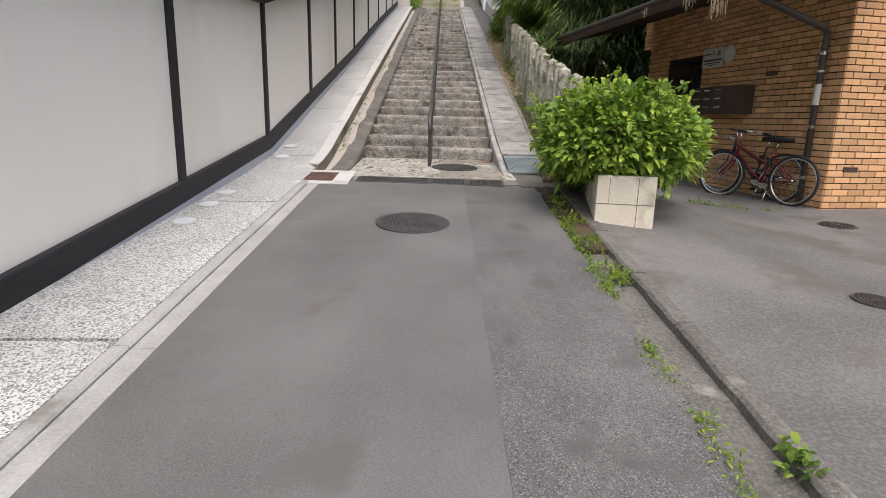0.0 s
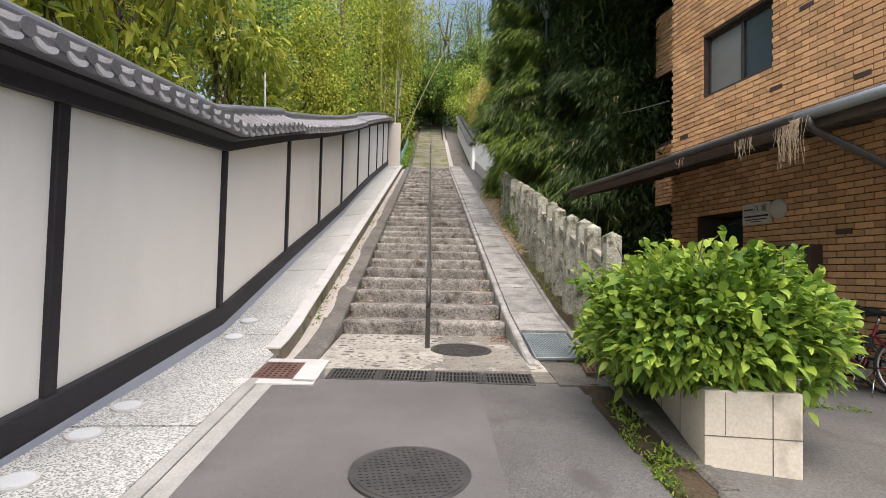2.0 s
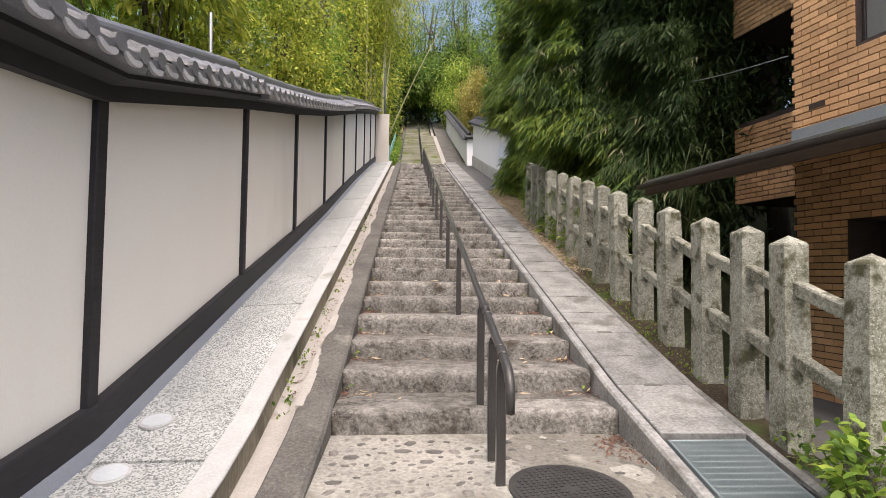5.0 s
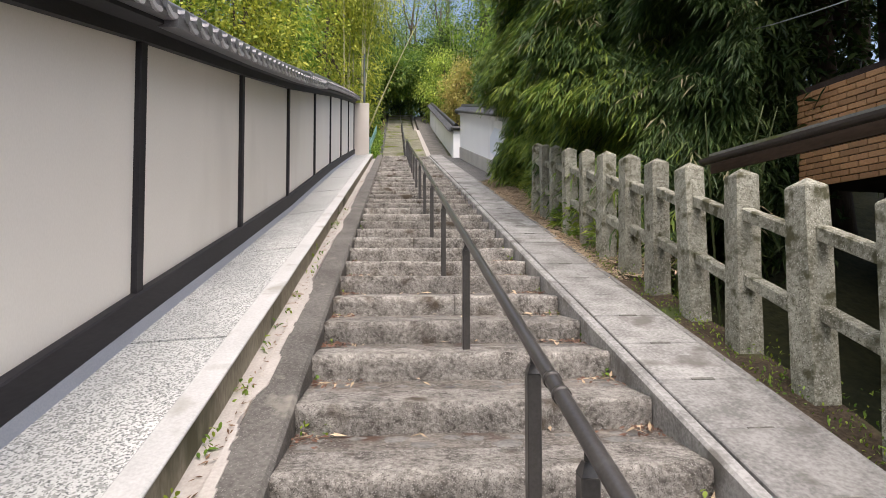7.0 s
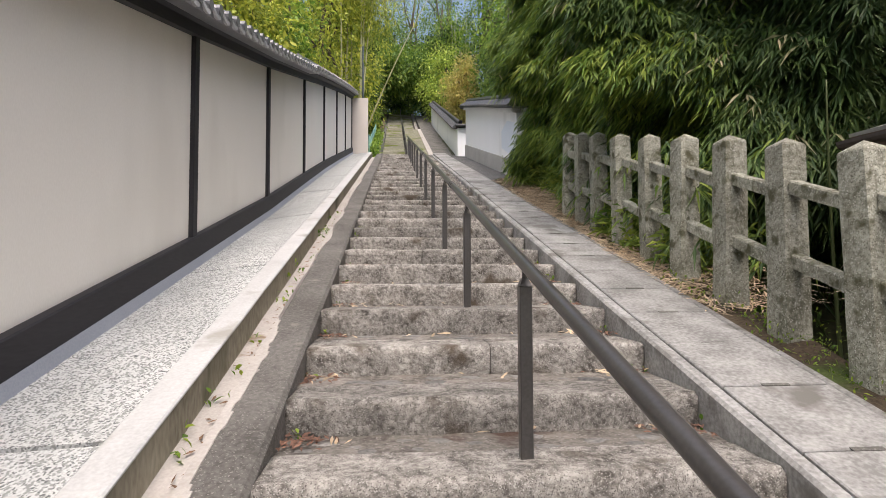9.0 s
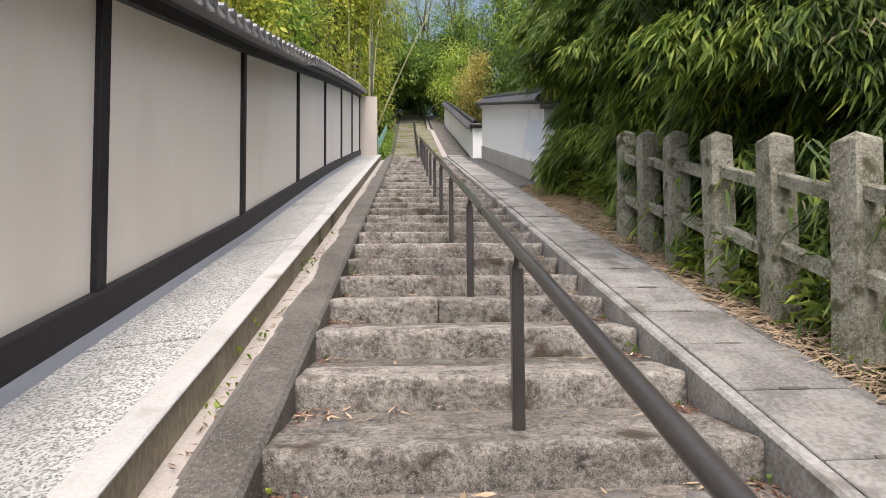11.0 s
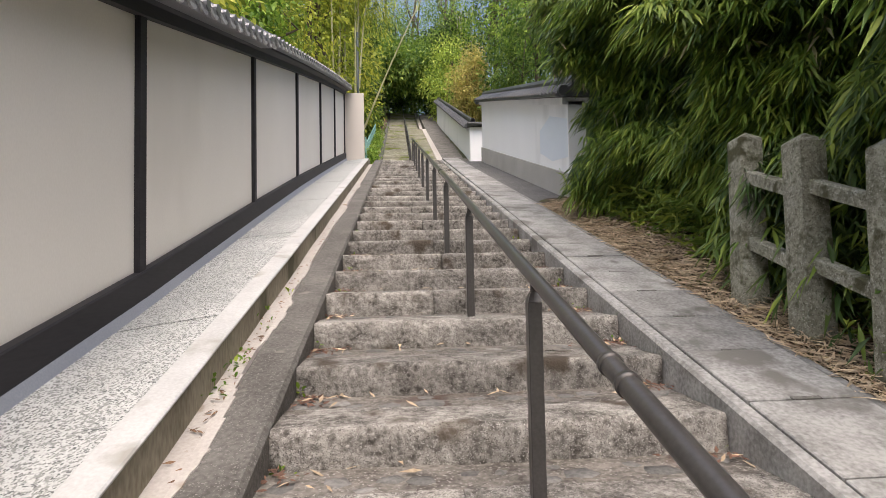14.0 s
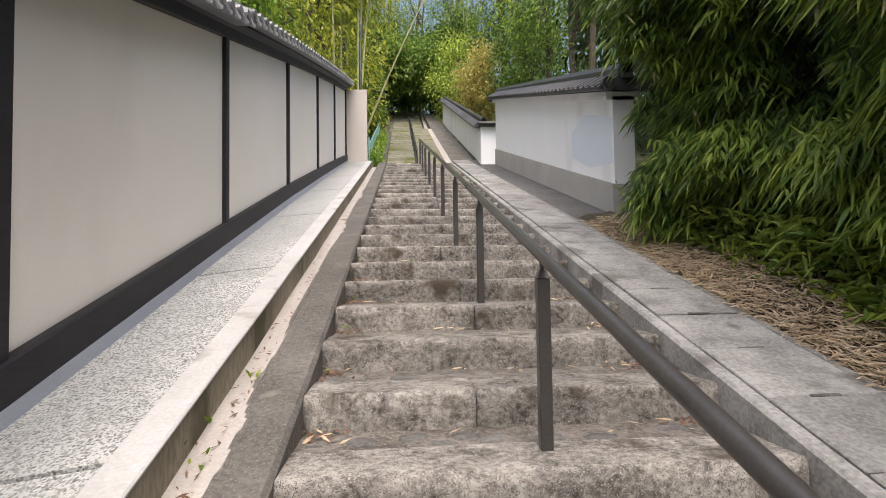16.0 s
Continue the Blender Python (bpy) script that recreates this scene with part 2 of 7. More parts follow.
def box(bm, x0, x1, y0, y1, z0, z1, m=None):
    g = bmesh.ops.create_cube(bm, size=1.0)
    bmesh.ops.scale(bm, vec=(x1 - x0, y1 - y0, z1 - z0), verts=g["verts"])
    bmesh.ops.translate(bm, vec=((x0 + x1) / 2, (y0 + y1) / 2, (z0 + z1) / 2), verts=g["verts"])
    if m is not None:
        bmesh.ops.transform(bm, matrix=m, verts=g["verts"])
    return g["verts"]


def bevelled(bm, w=0.008, seg=1):
    bmesh.ops.bevel(bm, geom=list(bm.edges), offset=w, segments=seg, affect="EDGES", profile=0.7)
    return bm


def bbox(x0, x1, y0, y1, z0, z1, w=0.008, seg=1):
    bm = bmesh.new()
    box(bm, x0, x1, y0, y1, z0, z1)
    return bevelled(bm, w, seg)


def sweep(bm, profile, stations):
    """A closed profile of (x, z) carried along y, lifted at each station (y, lift) or (y, lift, shift in x)."""
    rings = []
    for st in stations:
        dx = st[2] if len(st) > 2 else 0.0
        rings.append([bm.verts.new((x + dx, st[0], z + st[1])) for x, z in profile])
    n = len(profile)
    for r, q in zip(rings, rings[1:]):
        for i in range(n):
            bm.faces.new((r[i], r[(i + 1) % n], q[(i + 1) % n], q[i]))
    bm.faces.new(rings[0])
    bm.faces.new(rings[-1][::-1])
    return bm


def swept(profile, stations):
    return sweep(bmesh.new(), profile, stations)


def rect(x0, x1, z0, z1):
    return [(x0, z0), (x1, z0), (x1, z1), (x0, z1)]


def tube(bm, pts, radii, n=8):
    """A tube along points."""
    rings = []
    pts = [Vector(p) for p in pts]
    side = None
    for i, p in enumerate(pts):
        d = (pts[min(i + 1, len(pts) - 1)] - pts[max(i - 1, 0)]).normalized()
        if side is None:
            side = d.orthogonal().normalized()
        side = (side - d * side.dot(d)).normalized()
        up = d.cross(side)
        r = radii[i] if not isinstance(radii, float) else radii
        rings.append([bm.verts.new(p + side * (r * math.cos(2 * math.pi * k / n)) + up * (r * math.sin(2 * math.pi * k / n))) for k in range(n)])
    for r, q in zip(rings, rings[1:]):
        for i in range(n):
            bm.faces.new((r[i], r[(i + 1) % n], q[(i + 1) % n], q[i]))
    bm.faces.new(rings[0][::-1])
    bm.faces.new(rings[-1])
    return bm


def cyl(bm, c, r, h, n=20, m=None):
    g = bmesh.ops.create_cone(bm, cap_ends=True, segments=n, radius1=r, radius2=r, depth=h)
    if m is not None:
        bmesh.ops.transform(bm, matrix=m, verts=g["verts"])
    bmesh.ops.translate(bm, vec=c, verts=g["verts"])
    return g["verts"]


def smooth(ob):
    for p in ob.data.polygons:
        p.use_smooth = True
    return ob


def lerp_table(table, y):
    for (a, za), (b, zb) in zip(table, table[1:]):
        if y <= b:
            return za + (zb - za) * (y - a) / (b - a)
    (a, za), (b, zb) = table[-2:]
    return zb + (zb - za) * (y - b) / (b - a)


# ---- plan: heights along the way ----
STEP_Y, STEP_Z, TREAD, RISER, STEPS = 8.16, 0.985, 0.612, 0.168, 38
LAND_Y = STEP_Y + TREAD * (STEPS - 1)
LAND_Z = STEP_Z + RISER * (STEPS - 1)


def road_z(y):
    return 0.037 + 0.105 * y


def apron_z(y):
    return 0.705 + 0.062 * (y - 6.36)


def slope_z(y):
    """The line over the noses of the steps, and its run-on above and below."""
    if y < STEP_Y:
        return max(STEP_Z + (y - STEP_Y) * RISER / TREAD, road_z(y))
    if y < LAND_Y:
        return STEP_Z + (y - STEP_Y) * RISER / TREAD
    if y < 33.0:
        return LAND_Z + 0.03 * (y - LAND_Y)
    if y < 50.0:
        return LAND_Z + 0.05 + (y - 33.0) * 0.352
    if y < 51.5:
        return LAND_Z + 0.05 + 17 * 0.352
    return LAND_Z + 0.05 + 17 * 0.352 + (min(y, 66.0) - 51.5) * 0.4 + max(0.0, y - 66.0) * 0.12


def forecourt_z(x, y):
    u = min(1.0, max(0.0, (x - 1.4) / 2.4))
    return (1 - u) * (road_z(y) + 0.025) + u * (0.26 + 0.025 * y)


WALL_BASE = [(-6, -0.62), (4.8, 0.775), (7.64, 1.15), (10.45, 1.9), (13.15, 2.6), (16.05, 3.37), (19.2, 4.28), (22.3, 5.16), (25.4, 6.0), (28.4, 6.8), (31.45, 7.6)]
WALL_TOP = [(-6, 1.42), (4.8, 2.61), (7.6, 2.92), (10.45, 3.72), (13.1, 4.42), (16.02, 5.23), (19.18, 6.17), (22.3, 7.1), (25.4, 8.0), (28.4, 8.85), (31.45, 9.68)]
POSTS_Y = [-1.0, 1.95, 4.82, 7.62, 10.46, 13.12, 16.04, 19.2, 22.3, 25.4, 28.4, 31.38]


# ---- ground ----
def terrain_z(x, y):
    c = slope_z(max(y, -8)) - 0.3
    if y < 6.5:
        c = road_z(y) - 0.3
    if x > 1.45:
        low = min(0.05 + 0.02 * y, forecourt_z(x, y) - 0.3) if y < 12 else 0.05 + 0.02 * y
        t = min(1.0, max(0.0, (y - 10.5) / 5.0))
        d = min(1.0, (x - 1.45) / 0.6)
        bank = slope_z(y) - 0.12 + 0.22 * min(x - 1.45, 3.0)
        if 20.0 < y < 36.0 and x < 4.0:
            bank = slope_z(y) - 0.35
        c = (1 - d) * (slope_z(y) - 0.1 if y > 8.4 else c) + d * ((1 - t) * low + t * bank)
    elif x < -2.75:
        c = slope_z(y) - 0.25 + 0.05 * min(-2.75 - x, 12)
    if y > 67:
        c = slope_z(min(y, 160.0)) - 0.3
    far = max(0.0, abs(x) - 14)
    return c + min(far * 0.05, 6) * (1 if y > 8 else 0)


xs = [-400, -200, -100, -60, -40, -28, -20, -15, -11, -8, -6, -5, -4, -3.2, -2.75, -2.7, -1.5, 0, 1.2, 1.45, 1.6, 1.8, 2.05, 2.4, 3, 3.6, 4.2, 5, 6, 8, 11, 15, 20, 30, 45, 70, 120, 250, 400]
ys = [-400, -200, -100, -50, -25, -12, -8] + [-4 + 1.0 * i for i in range(72)] + [70, 75, 80, 90, 110, 150, 200, 300, 500]
bm = bmesh.new()
grid = [[bm.verts.new((x, y, terrain_z(x, y) + (0.04 * noise.noise((x * 1.3, y * 1.3, 0)) if y > 8 else 0))) for x in xs] for y in ys]
for r, q in zip(grid, grid[1:]):
    for i in range(len(xs) - 1):
        bm.faces.new((r[i], r[i + 1], q[i + 1], q[i]))
tagged(smooth(part("ground", bm, M_HILL)), "dark woodland ground of leaf mould on the hillside", "ground", kind="structure")


def sheet(name, x0, x1, y0, y1, zf, nx, ny, m, depth=0.12, parent=None):
    bm = bmesh.new()
    top = [[bm.verts.new((x0 + (x1 - x0) * i / nx, y0 + (y1 - y0) * j / ny, zf(x0 + (x1 - x0) * i / nx, y0 + (y1 - y0) * j / ny))) for i in range(nx + 1)] for j in range(ny + 1)]
    for j in range(ny):
        for i in range(nx):
            bm.faces.new((top[j][i], top[j][i + 1], top[j + 1][i + 1], top[j + 1][i]))
    edge = [e for e in bm.edges if e.is_boundary]
    g = bmesh.ops.extrude_edge_only(bm, edges=edge)
    for v in g["geom"]:
        if isinstance(v, bmesh.types.BMVert):
            v.co.z -= depth
    return part(name, bm, m, parent)


road = thing("road", "worn grey asphalt lane rising to stone steps", "road", kind="structure")
sheet("asphalt_old_lane", -1.47, 0.2128, -8, 6.04, lambda x, y: road_z(y) + 0.004 * noise.noise((x * 2, y * 2, 1)), 14, 60, M_ASPHALT, parent=road)
sheet("asphalt_patch", 0.2132, 1.06, -8, 2.66, lambda x, y: road_z(y) + 0.001 + 0.006 * noise.noise((x * 3, y * 3, 9)), 8, 40, M_ASPHALT_R, parent=road)
sheet("asphalt_patch", 0.2132, 1.06, 2.664, 6.04, lambda x, y: road_z(y) - 0.004 + 0.006 * noise.noise((x * 3, y * 3, 4)), 8, 60, M_ASPHALT_R, parent=road)
sheet("ditch_strip", 1.06, 1.30, -8, 6.6, lambda x, y: road_z(y) - 0.035 + 0.008 * noise.noise((x * 5, y * 4, 7)), 4, 90, M_DARKCON, parent=road)
tagged(sheet("soil_strip", 1.02, 1.34, 3.7, 6.0, lambda x, y: road_z(y) + (0.006 + 0.012 * noise.noise((x * 7, y * 5, 2)) if x > 1.1 + 0.09 * noise.noise((y * 2.1, 0.2, 5)) else -0.05), 10, 60, M_SOIL, 0.04), "dark mossy soil washed up beside the planter", "soil", kind="structure")
fore = tagged(sheet("forecourt", 1.40, 14.0, -8, 10.6, lambda x, y: forecourt_z(x, y), 24, 40, M_FORECOURT, 0.2), "stained grey concrete forecourt beside the lane", "pavement", kind="structure")

# broken kerb along the forecourt
kerb = thing("forecourt_kerb", "broken dark concrete kerb edging the forecourt", "kerb", kind="structure")
yy = -6.0
rnd = random.Random(3)
while yy < 5.9:
    ln_ = rnd.uniform(0.5, 1.1)
    bm = bmesh.new()
    n = 8
    st = [(yy + (ln_ - 0.012) * k / n, road_z(yy + ln_ * k / n) + 0.008 * noise.noise((yy + k, 3.1, 0)), 0.012 * noise.noise((yy * 2 + k * 0.7, 8.2, 0)) + 0.012 * max(0, yy - 3)) for k in range(n + 1)]
    sweep(bm, [(1.29, -0.15), (1.405, -0.15), (1.405, 0.022), (1.39, 0.033), (1.31, 0.03), (1.293, 0.012)], st)
    part("kerb_stone", bm, M_DARKCON, kerb)
    yy += ln_

# washed aggregate footway
foot = thing("footway", "pale washed-aggregate footway in long slabs", "footway", kind="structure")


def foot_z(y):
    return max(lerp_table(WALL_BASE, y) - 0.28, road_z(y) - 0.01)


cuts = [-6.0, -3.7, -0.85, 2.06, 4.95, 7.5, 10.2, 12.85, 15.55, 18.25, 20.95, 23.65, 26.3, 29.0, 31.6]
for a, b in zip(cuts, cuts[1:]):
    n = max(2, int((b - a) / 0.25))
    bm = bmesh.new()
    rows_ = []
    for j in range(n + 1):
        y = a + 0.016 + (b - a - 0.032) * j / n
        xi = -1.70 if y < 6.9 else -1.855
        zc = road_z(y) + 0.012 if y < 6.3 else None
        zl = foot_z(y)
        if zc is None:
            t = min(1.0, (y - 6.3) / 1.6)
            zc = (1 - t) * (road_z(6.3) + 0.012 + 0.105 * (y - 6.3)) + t * (slope_z(y) + 0.055)
        rows_.append([bm.verts.new(p) for p in ((-2.6, y, zl - 0.15), (-2.6, y, zl), ((xi - 2.6) / 2, y, (zl + zc) / 2 + 0.004), (xi, y, zc), (xi, y, zc - 0.15))])
    for r, q in zip(rows_, rows_[1:]):
        for i in range(4):
            bm.faces.new((r[i], r[i + 1], q[i + 1], q[i]))
    bm.faces.new(rows_[0])
    bm.faces.new(rows_[-1][::-1])
    part("footway_slab", bm, M_AGG, foot)
bm = swept([(-2.58, -0.4), (-1.72, -0.4), (-1.72, -0.06), (-2.58, -0.06)], [(-6, road_z(-6)), (6.3, road_z(6.3)), (7.9, slope_z(7.9)), (31.5, slope_z(31.5) - 0.04)])
part("joint_bed", bm, M_DARKCON, foot)

# concrete gutter kerb beside the lane
gut = thing("gutter_kerb", "pale concrete kerb and gutter strip along the lane", "kerb", kind="structure")
yy = -6.0
while yy < 6.0:
    b = min(yy + 2.0, 6.5)
    part("kerb_inner", swept([(-1.70, -0.15), (-1.605, -0.15), (-1.605, 0.004), (-1.615, 0.014), (-1.69, 0.014), (-1.70, 0.006)], [(yy + 0.004, road_z(yy)), (b - 0.004, road_z(b))]), M_CONCRETE, gut)
    part("gutter_strip", swept([(-1.60, -0.15), (-1.47, -0.15), (-1.47, 0.004), (-1.60, -0.004)], [(yy + 0.003, road_z(yy)), (min(b, 5.95) - 0.003, road_z(min(b, 5.95)))]), M_CONCRETE, gut)
    yy = b

# white curb, channel and dark kerb left of the steps
curb = thing("white_curb", "white-topped concrete curb wall with mossy sides", "curb", kind="structure")
ly = [6.95] + [7.3 + 0.6 * i for i in range(41)]
ly = [y for y in ly if y < 31.5] + [31.5]


def curb_z(y):
    t = min(1.0, max(0.0, (y - 6.9) / 1.2))
    return (1 - t) * (road_z(y) + 0.03) + t * (slope_z(y) + 0.065)


part("curb_core", swept([(-1.85, -0.4), (-1.705, -0.4), (-1.705, -0.012), (-1.85, -0.012)], [(y, curb_z(y), 0.006 * noise.noise((y * 3, 0, 0))) for y in ly]), M_CURBSIDE, curb)
part("curb_cap", swept([(-1.858, -0.012), (-1.698, -0.012), (-1.698, -0.003), (-1.706, 0.004), (-1.85, 0.004), (-1.858, -0.003)], [(y, curb_z(y), 0.005 * noise.noise((y * 3, 0, 0))) for y in ly]), M_WHITECURB, curb)
chan = tagged(part("drain_channel", swept(rect(-1.71, -1.49, -0.5, -0.135), [(y, max(slope_z(y), road_z(y)) + 0.012 * noise.noise((y * 2, 5, 0)), 0.01 * noise.noise((y * 4, 9, 0))) for y in ly]), M_CHANNEL), "pale sandy concrete drain channel beside the steps", "channel", kind="structure")
tagged(part("step_kerb", swept([(-1.505, -0.5), (-1.26, -0.5), (-1.26, -0.012), (-1.28, 0.012), (-1.49, 0.008), (-1.505, -0.01)], [(y, slope_z(y), 0.008 * noise.noise((y * 2.5, 2, 0))) for y in [6.62] + ly[1:]]), M_DARKCON), "dark weathered concrete kerb along the steps", "kerb", kind="structure")

# apron of mortar and pebbles
tagged(sheet("cement_smear", -1.512, -1.36, 8.2, 24.0, lambda x, y: slope_z(y) + (0.014 if x < -1.5 + max(0.0, 0.015 + 0.09 * noise.noise((y * 1.3, 0.7, 0)) + 0.02 * noise.noise((y * 6.0, 3.0, 0))) else -0.05), 12, 420, M_CHANNEL, 0.05), "pale cement smeared along the kerb edge", "cement", kind="structure")
apron = thing("apron", "pale mortar apron set with dark river pebbles", "apron", kind="structure")
sheet("mortar_bed", -1.30, 0.90, 6.365, 8.2, lambda x, y: apron_z(y) + 0.006 * noise.noise((x * 4, y * 4, 2)), 22, 18, M_MORTAR, 0.25, apron)
sheet("mortar_patch", -0.35, 0.745, 6.37, 8.19, lambda x, y: apron_z(y) + (0.0025 + 0.004 * noise.noise((x * 5, y * 5, 6)) if x > -0.12 + 0.3 * noise.noise((y * 2.2, 0.4, 3)) + 0.14 * (y - 7.3) else -0.05), 30, 40, M_MORTAR_D, 0.2, apron)
sheet("drain_end", 0.716, 0.9, 6.03, 6.36, lambda x, y: 0.676 + 0.07 * (y - 6.03) + 0.004 * noise.noise((x * 9, y * 9, 1)), 4, 6, M_MORTAR_D, 0.2, apron)
sheet("apron_edge", 0.902, 1.75, 5.95, 6.75, lambda x, y: 0.70 + 0.08 * (y - 6.3), 4, 4, M_DARKCON, 0.25, apron)
tagged(sheet("soil_corner", 1.12, 2.3, 5.92, 7.15, lambda x, y: 0.7 + 0.08 * (y - 6.3) + (0.012 + 0.02 * noise.noise((x * 5, y * 5, 3)) if x > 1.22 + 0.12 * noise.noise((y * 3, 0.2, 1)) and not (y < 6.6 and x < 1.72) else -0.03), 24, 26, M_SOIL, 0.06), "dark soil with moss at the foot of the stone fence", "soil", kind="structure")

# ---- stone steps ----
def rough_block(w, d, h, seed):
    """A hewn stone with worn edges; its nose's foot is at the origin's front."""
    bm = bmesh.new()
    nx, ny, nz = max(4, int(w / 0.055)), 5, 5
    vs = {}

    def vert(i, j, k):
        if (i, j, k) not in vs:
            x, y, z = -w / 2 + w * i / nx, d * (0, 0.06, 0.2, 0.45, 0.72, 1)[j], -h * (1, 0.75, 0.5, 0.28, 0.1, 0)[k]
            o = Vector((seed * 3.7, seed * 1.3, 0))
            r = 0.016
            dx = dy = dz = 0.0
            if k == nz and j == 0:
                dz, dy = -r * 0.7, r * 0.5
            if i in (0, nx) and (k == nz or j == 0):
                dz -= 0.003
                dx = (0.002 if i == 0 else -0.002)
            nv = noise.noise_vector((Vector((x, y, z)) * 7 + o))
            nw = noise.noise_vector((Vector((x, y, z)) * 2.2 + o))
            chip = max(0.0, noise.noise(Vector((x * 16, seed * 2.9, 0.5))) - 0.15)
            if j == 0:
                dy += 0.012 * nv.y + 0.012 * nw.y + (0.03 * chip if k >= nz - 1 else 0.0)
            if k == nz:
                dz += 0.006 * nv.z + 0.006 * nw.z - (0.03 * chip if j == 0 else 0.0)
            vs[i, j, k] = bm.verts.new((x + dx, y + dy, z + dz))
        return vs[i, j, k]

    for i in range(nx):
        for k in range(nz):
            bm.faces.new((vert(i, 0, k), vert(i + 1, 0, k), vert(i + 1, 0, k + 1), vert(i, 0, k + 1)))
        for j in range(ny):
            bm.faces.new((vert(i, j, nz), vert(i + 1, j, nz), vert(i + 1, j + 1, nz), vert(i, j + 1, nz)))
    for j in range(ny):
        for k in range(nz):
            bm.faces.new((vert(0, j + 1, k), vert(0, j, k), vert(0, j, k + 1), vert(0, j + 1, k + 1)))
            bm.faces.new((vert(nx, j, k), vert(nx, j + 1, k), vert(nx, j + 1, k + 1), vert(nx, j, k + 1)))
    return bm


stairs = thing("stone_steps", "long flight of worn grey granite steps", "steps", kind="structure")
rnd = random.Random(11)
X0, X1 = -1.262, 0.752
for i in range(STEPS):
    y, z = STEP_Y + TREAD * i, STEP_Z + RISER * i
    nb = rnd.choice((1, 1, 2, 2)) if i < 22 else 2
    edges = [X0] + sorted(X0 + (X1 - X0) * (k + rnd.uniform(-0.22, 0.22)) / nb for k in range(1, nb)) + [X1]
    for a, b in zip(edges, edges[1:]):
        ob = part("step_stone", rough_block(b - a - 0.003, 0.33, 0.22, i * 7 + a), M_STEP, stairs)
        ob.location = ((a + b) / 2, y + rnd.uniform(-0.008, 0.008), z + rnd.uniform(-0.006, 0.004))
        smooth(ob)
    if i < STEPS - 1:
        bm = bmesh.new()
        nx = 26 if i < 18 else 8
        for_y = (y + 0.31, y + 0.42, y + 0.53, y + TREAD + 0.03)
        g = [[bm.verts.new((X0 + (X1 - X0) * k / nx, v, z - 0.008 + 0.012 * noise.noise((k * 0.6, v * 6, i)))) for k in range(nx + 1)] for v in for_y]
        for r, q in zip(g, g[1:]):
            for k in range(nx):
                bm.faces.new((r[k], r[k + 1], q[k + 1], q[k]))
        part("tread_fill", bm, M_TREAD, stairs)
tagged(sheet("landing", -1.5, 1.42, LAND_Y + 0.3, 33.1, lambda x, y: LAND_Z - 0.005, 2, 2, M_STEP, 0.3), "stone landing between two flights of steps", "landing", kind="structure")

upper = thing("upper_steps", "mossy upper flight of narrow stone steps", "steps", kind="structure")
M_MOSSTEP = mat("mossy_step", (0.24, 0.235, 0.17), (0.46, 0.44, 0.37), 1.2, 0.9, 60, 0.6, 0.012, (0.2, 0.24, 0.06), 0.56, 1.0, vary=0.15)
UP_T, UP_R = 0.4474, 0.1575
FLIGHT = [(-0.22, 33.0 + UP_T * i, LAND_Z + UP_R * (i + 1)) for i in range(38)] + [(-0.3, 51.6 + 0.4 * i, LAND_Z + UP_R * 38 + 0.16 * (i + 1)) for i in range(36)]
for i, (x, y, z) in enumerate(FLIGHT):
    ob = part("step_stone", rough_block(2.3, UP_T + 0.05, 0.075, 50 + i), M_MOSSTEP, upper)
    ob.location = (x, y, z)
    # Riser darker than the nose: the nose's shadow line put into its colour.
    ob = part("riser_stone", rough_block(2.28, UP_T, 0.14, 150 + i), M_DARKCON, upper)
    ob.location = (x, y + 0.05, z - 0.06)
part("step_stone", bbox(-1.4, 0.9, 49.9, 51.8, LAND_Z + UP_R * 38 - 0.3, LAND_Z + UP_R * 38), M_MOSSTEP, upper)
for xa, xb, mm in ((0.95, 1.2, M_CHANNEL), (-1.62, -1.4, M_DARKCON)):
    part("side_kerb", swept(rect(xa, xb, -0.6, 0.12), [(33.0, LAND_Z), (50.0, LAND_Z + 6.0), (51.5, LAND_Z + 6.0), (66, LAND_Z + 11.8)]), mm, upper)
part("side_kerb", swept(rect(-1.85, -1.64, -0.6, 0.1), [(33.0, LAND_Z), (50.0, LAND_Z + 6.0), (66, LAND_Z + 11.8)]), mat("red_soil_edge", (0.12, 0.075, 0.05), (0.19, 0.13, 0.09), 2, 0.9, 40, 0.3), upper)

# ---- slab gutter to the right of the steps ----
sl = thing("slab_gutter", "row of pale concrete gutter cover slabs beside the steps", "gutter", kind="structure")
me_slab = None
ysl = 8.43
tilt = math.degrees(math.atan(RISER / TREAD))
bm = bbox(-0.277, 0.277, 0.004, 0.532 / math.cos(radians(tilt)) - 0.004, -0.08, 0.0, 0.006)
proto = part("cover_slab", bm, M_SLAB, sl)
me_slab = proto.data
n = 0
while ysl < 31.0:
    m = pose(1.122, ysl, slope_z(ysl) + 0.045 + rnd.uniform(-0.004, 0.004), tilt, 0, rnd.uniform(-0.4, 0.4))
    if n == 0:
        proto.matrix_basis = m
    else:
        piece("cover_slab", me_slab, sl, m)
    bm = bmesh.new()
    if ysl < 18:
        box(bm, 0.02 - 0.09, 0.02 + 0.05, -0.012, 0.012, -0.002, 0.003)
        ob = part("lifting_slot", bm, M_DARKCON, sl)
        ob.matrix_basis = m
    ysl += 0.532
    n += 1
for y, k in ((7.9, 1.0), (7.69, 0.385)):
    piece("cover_slab", me_slab, sl, pose(1.122, y, 0.69 + 0.205 * (y - 6.62) + 0.045, 11.6) @ Matrix.Diagonal((1, k, 1, 1)))
gl = [(6.62, 0.69), (8.45, slope_z(8.45)), (12, slope_z(12)), (20, slope_z(20)), (31.0, slope_z(31.0))]
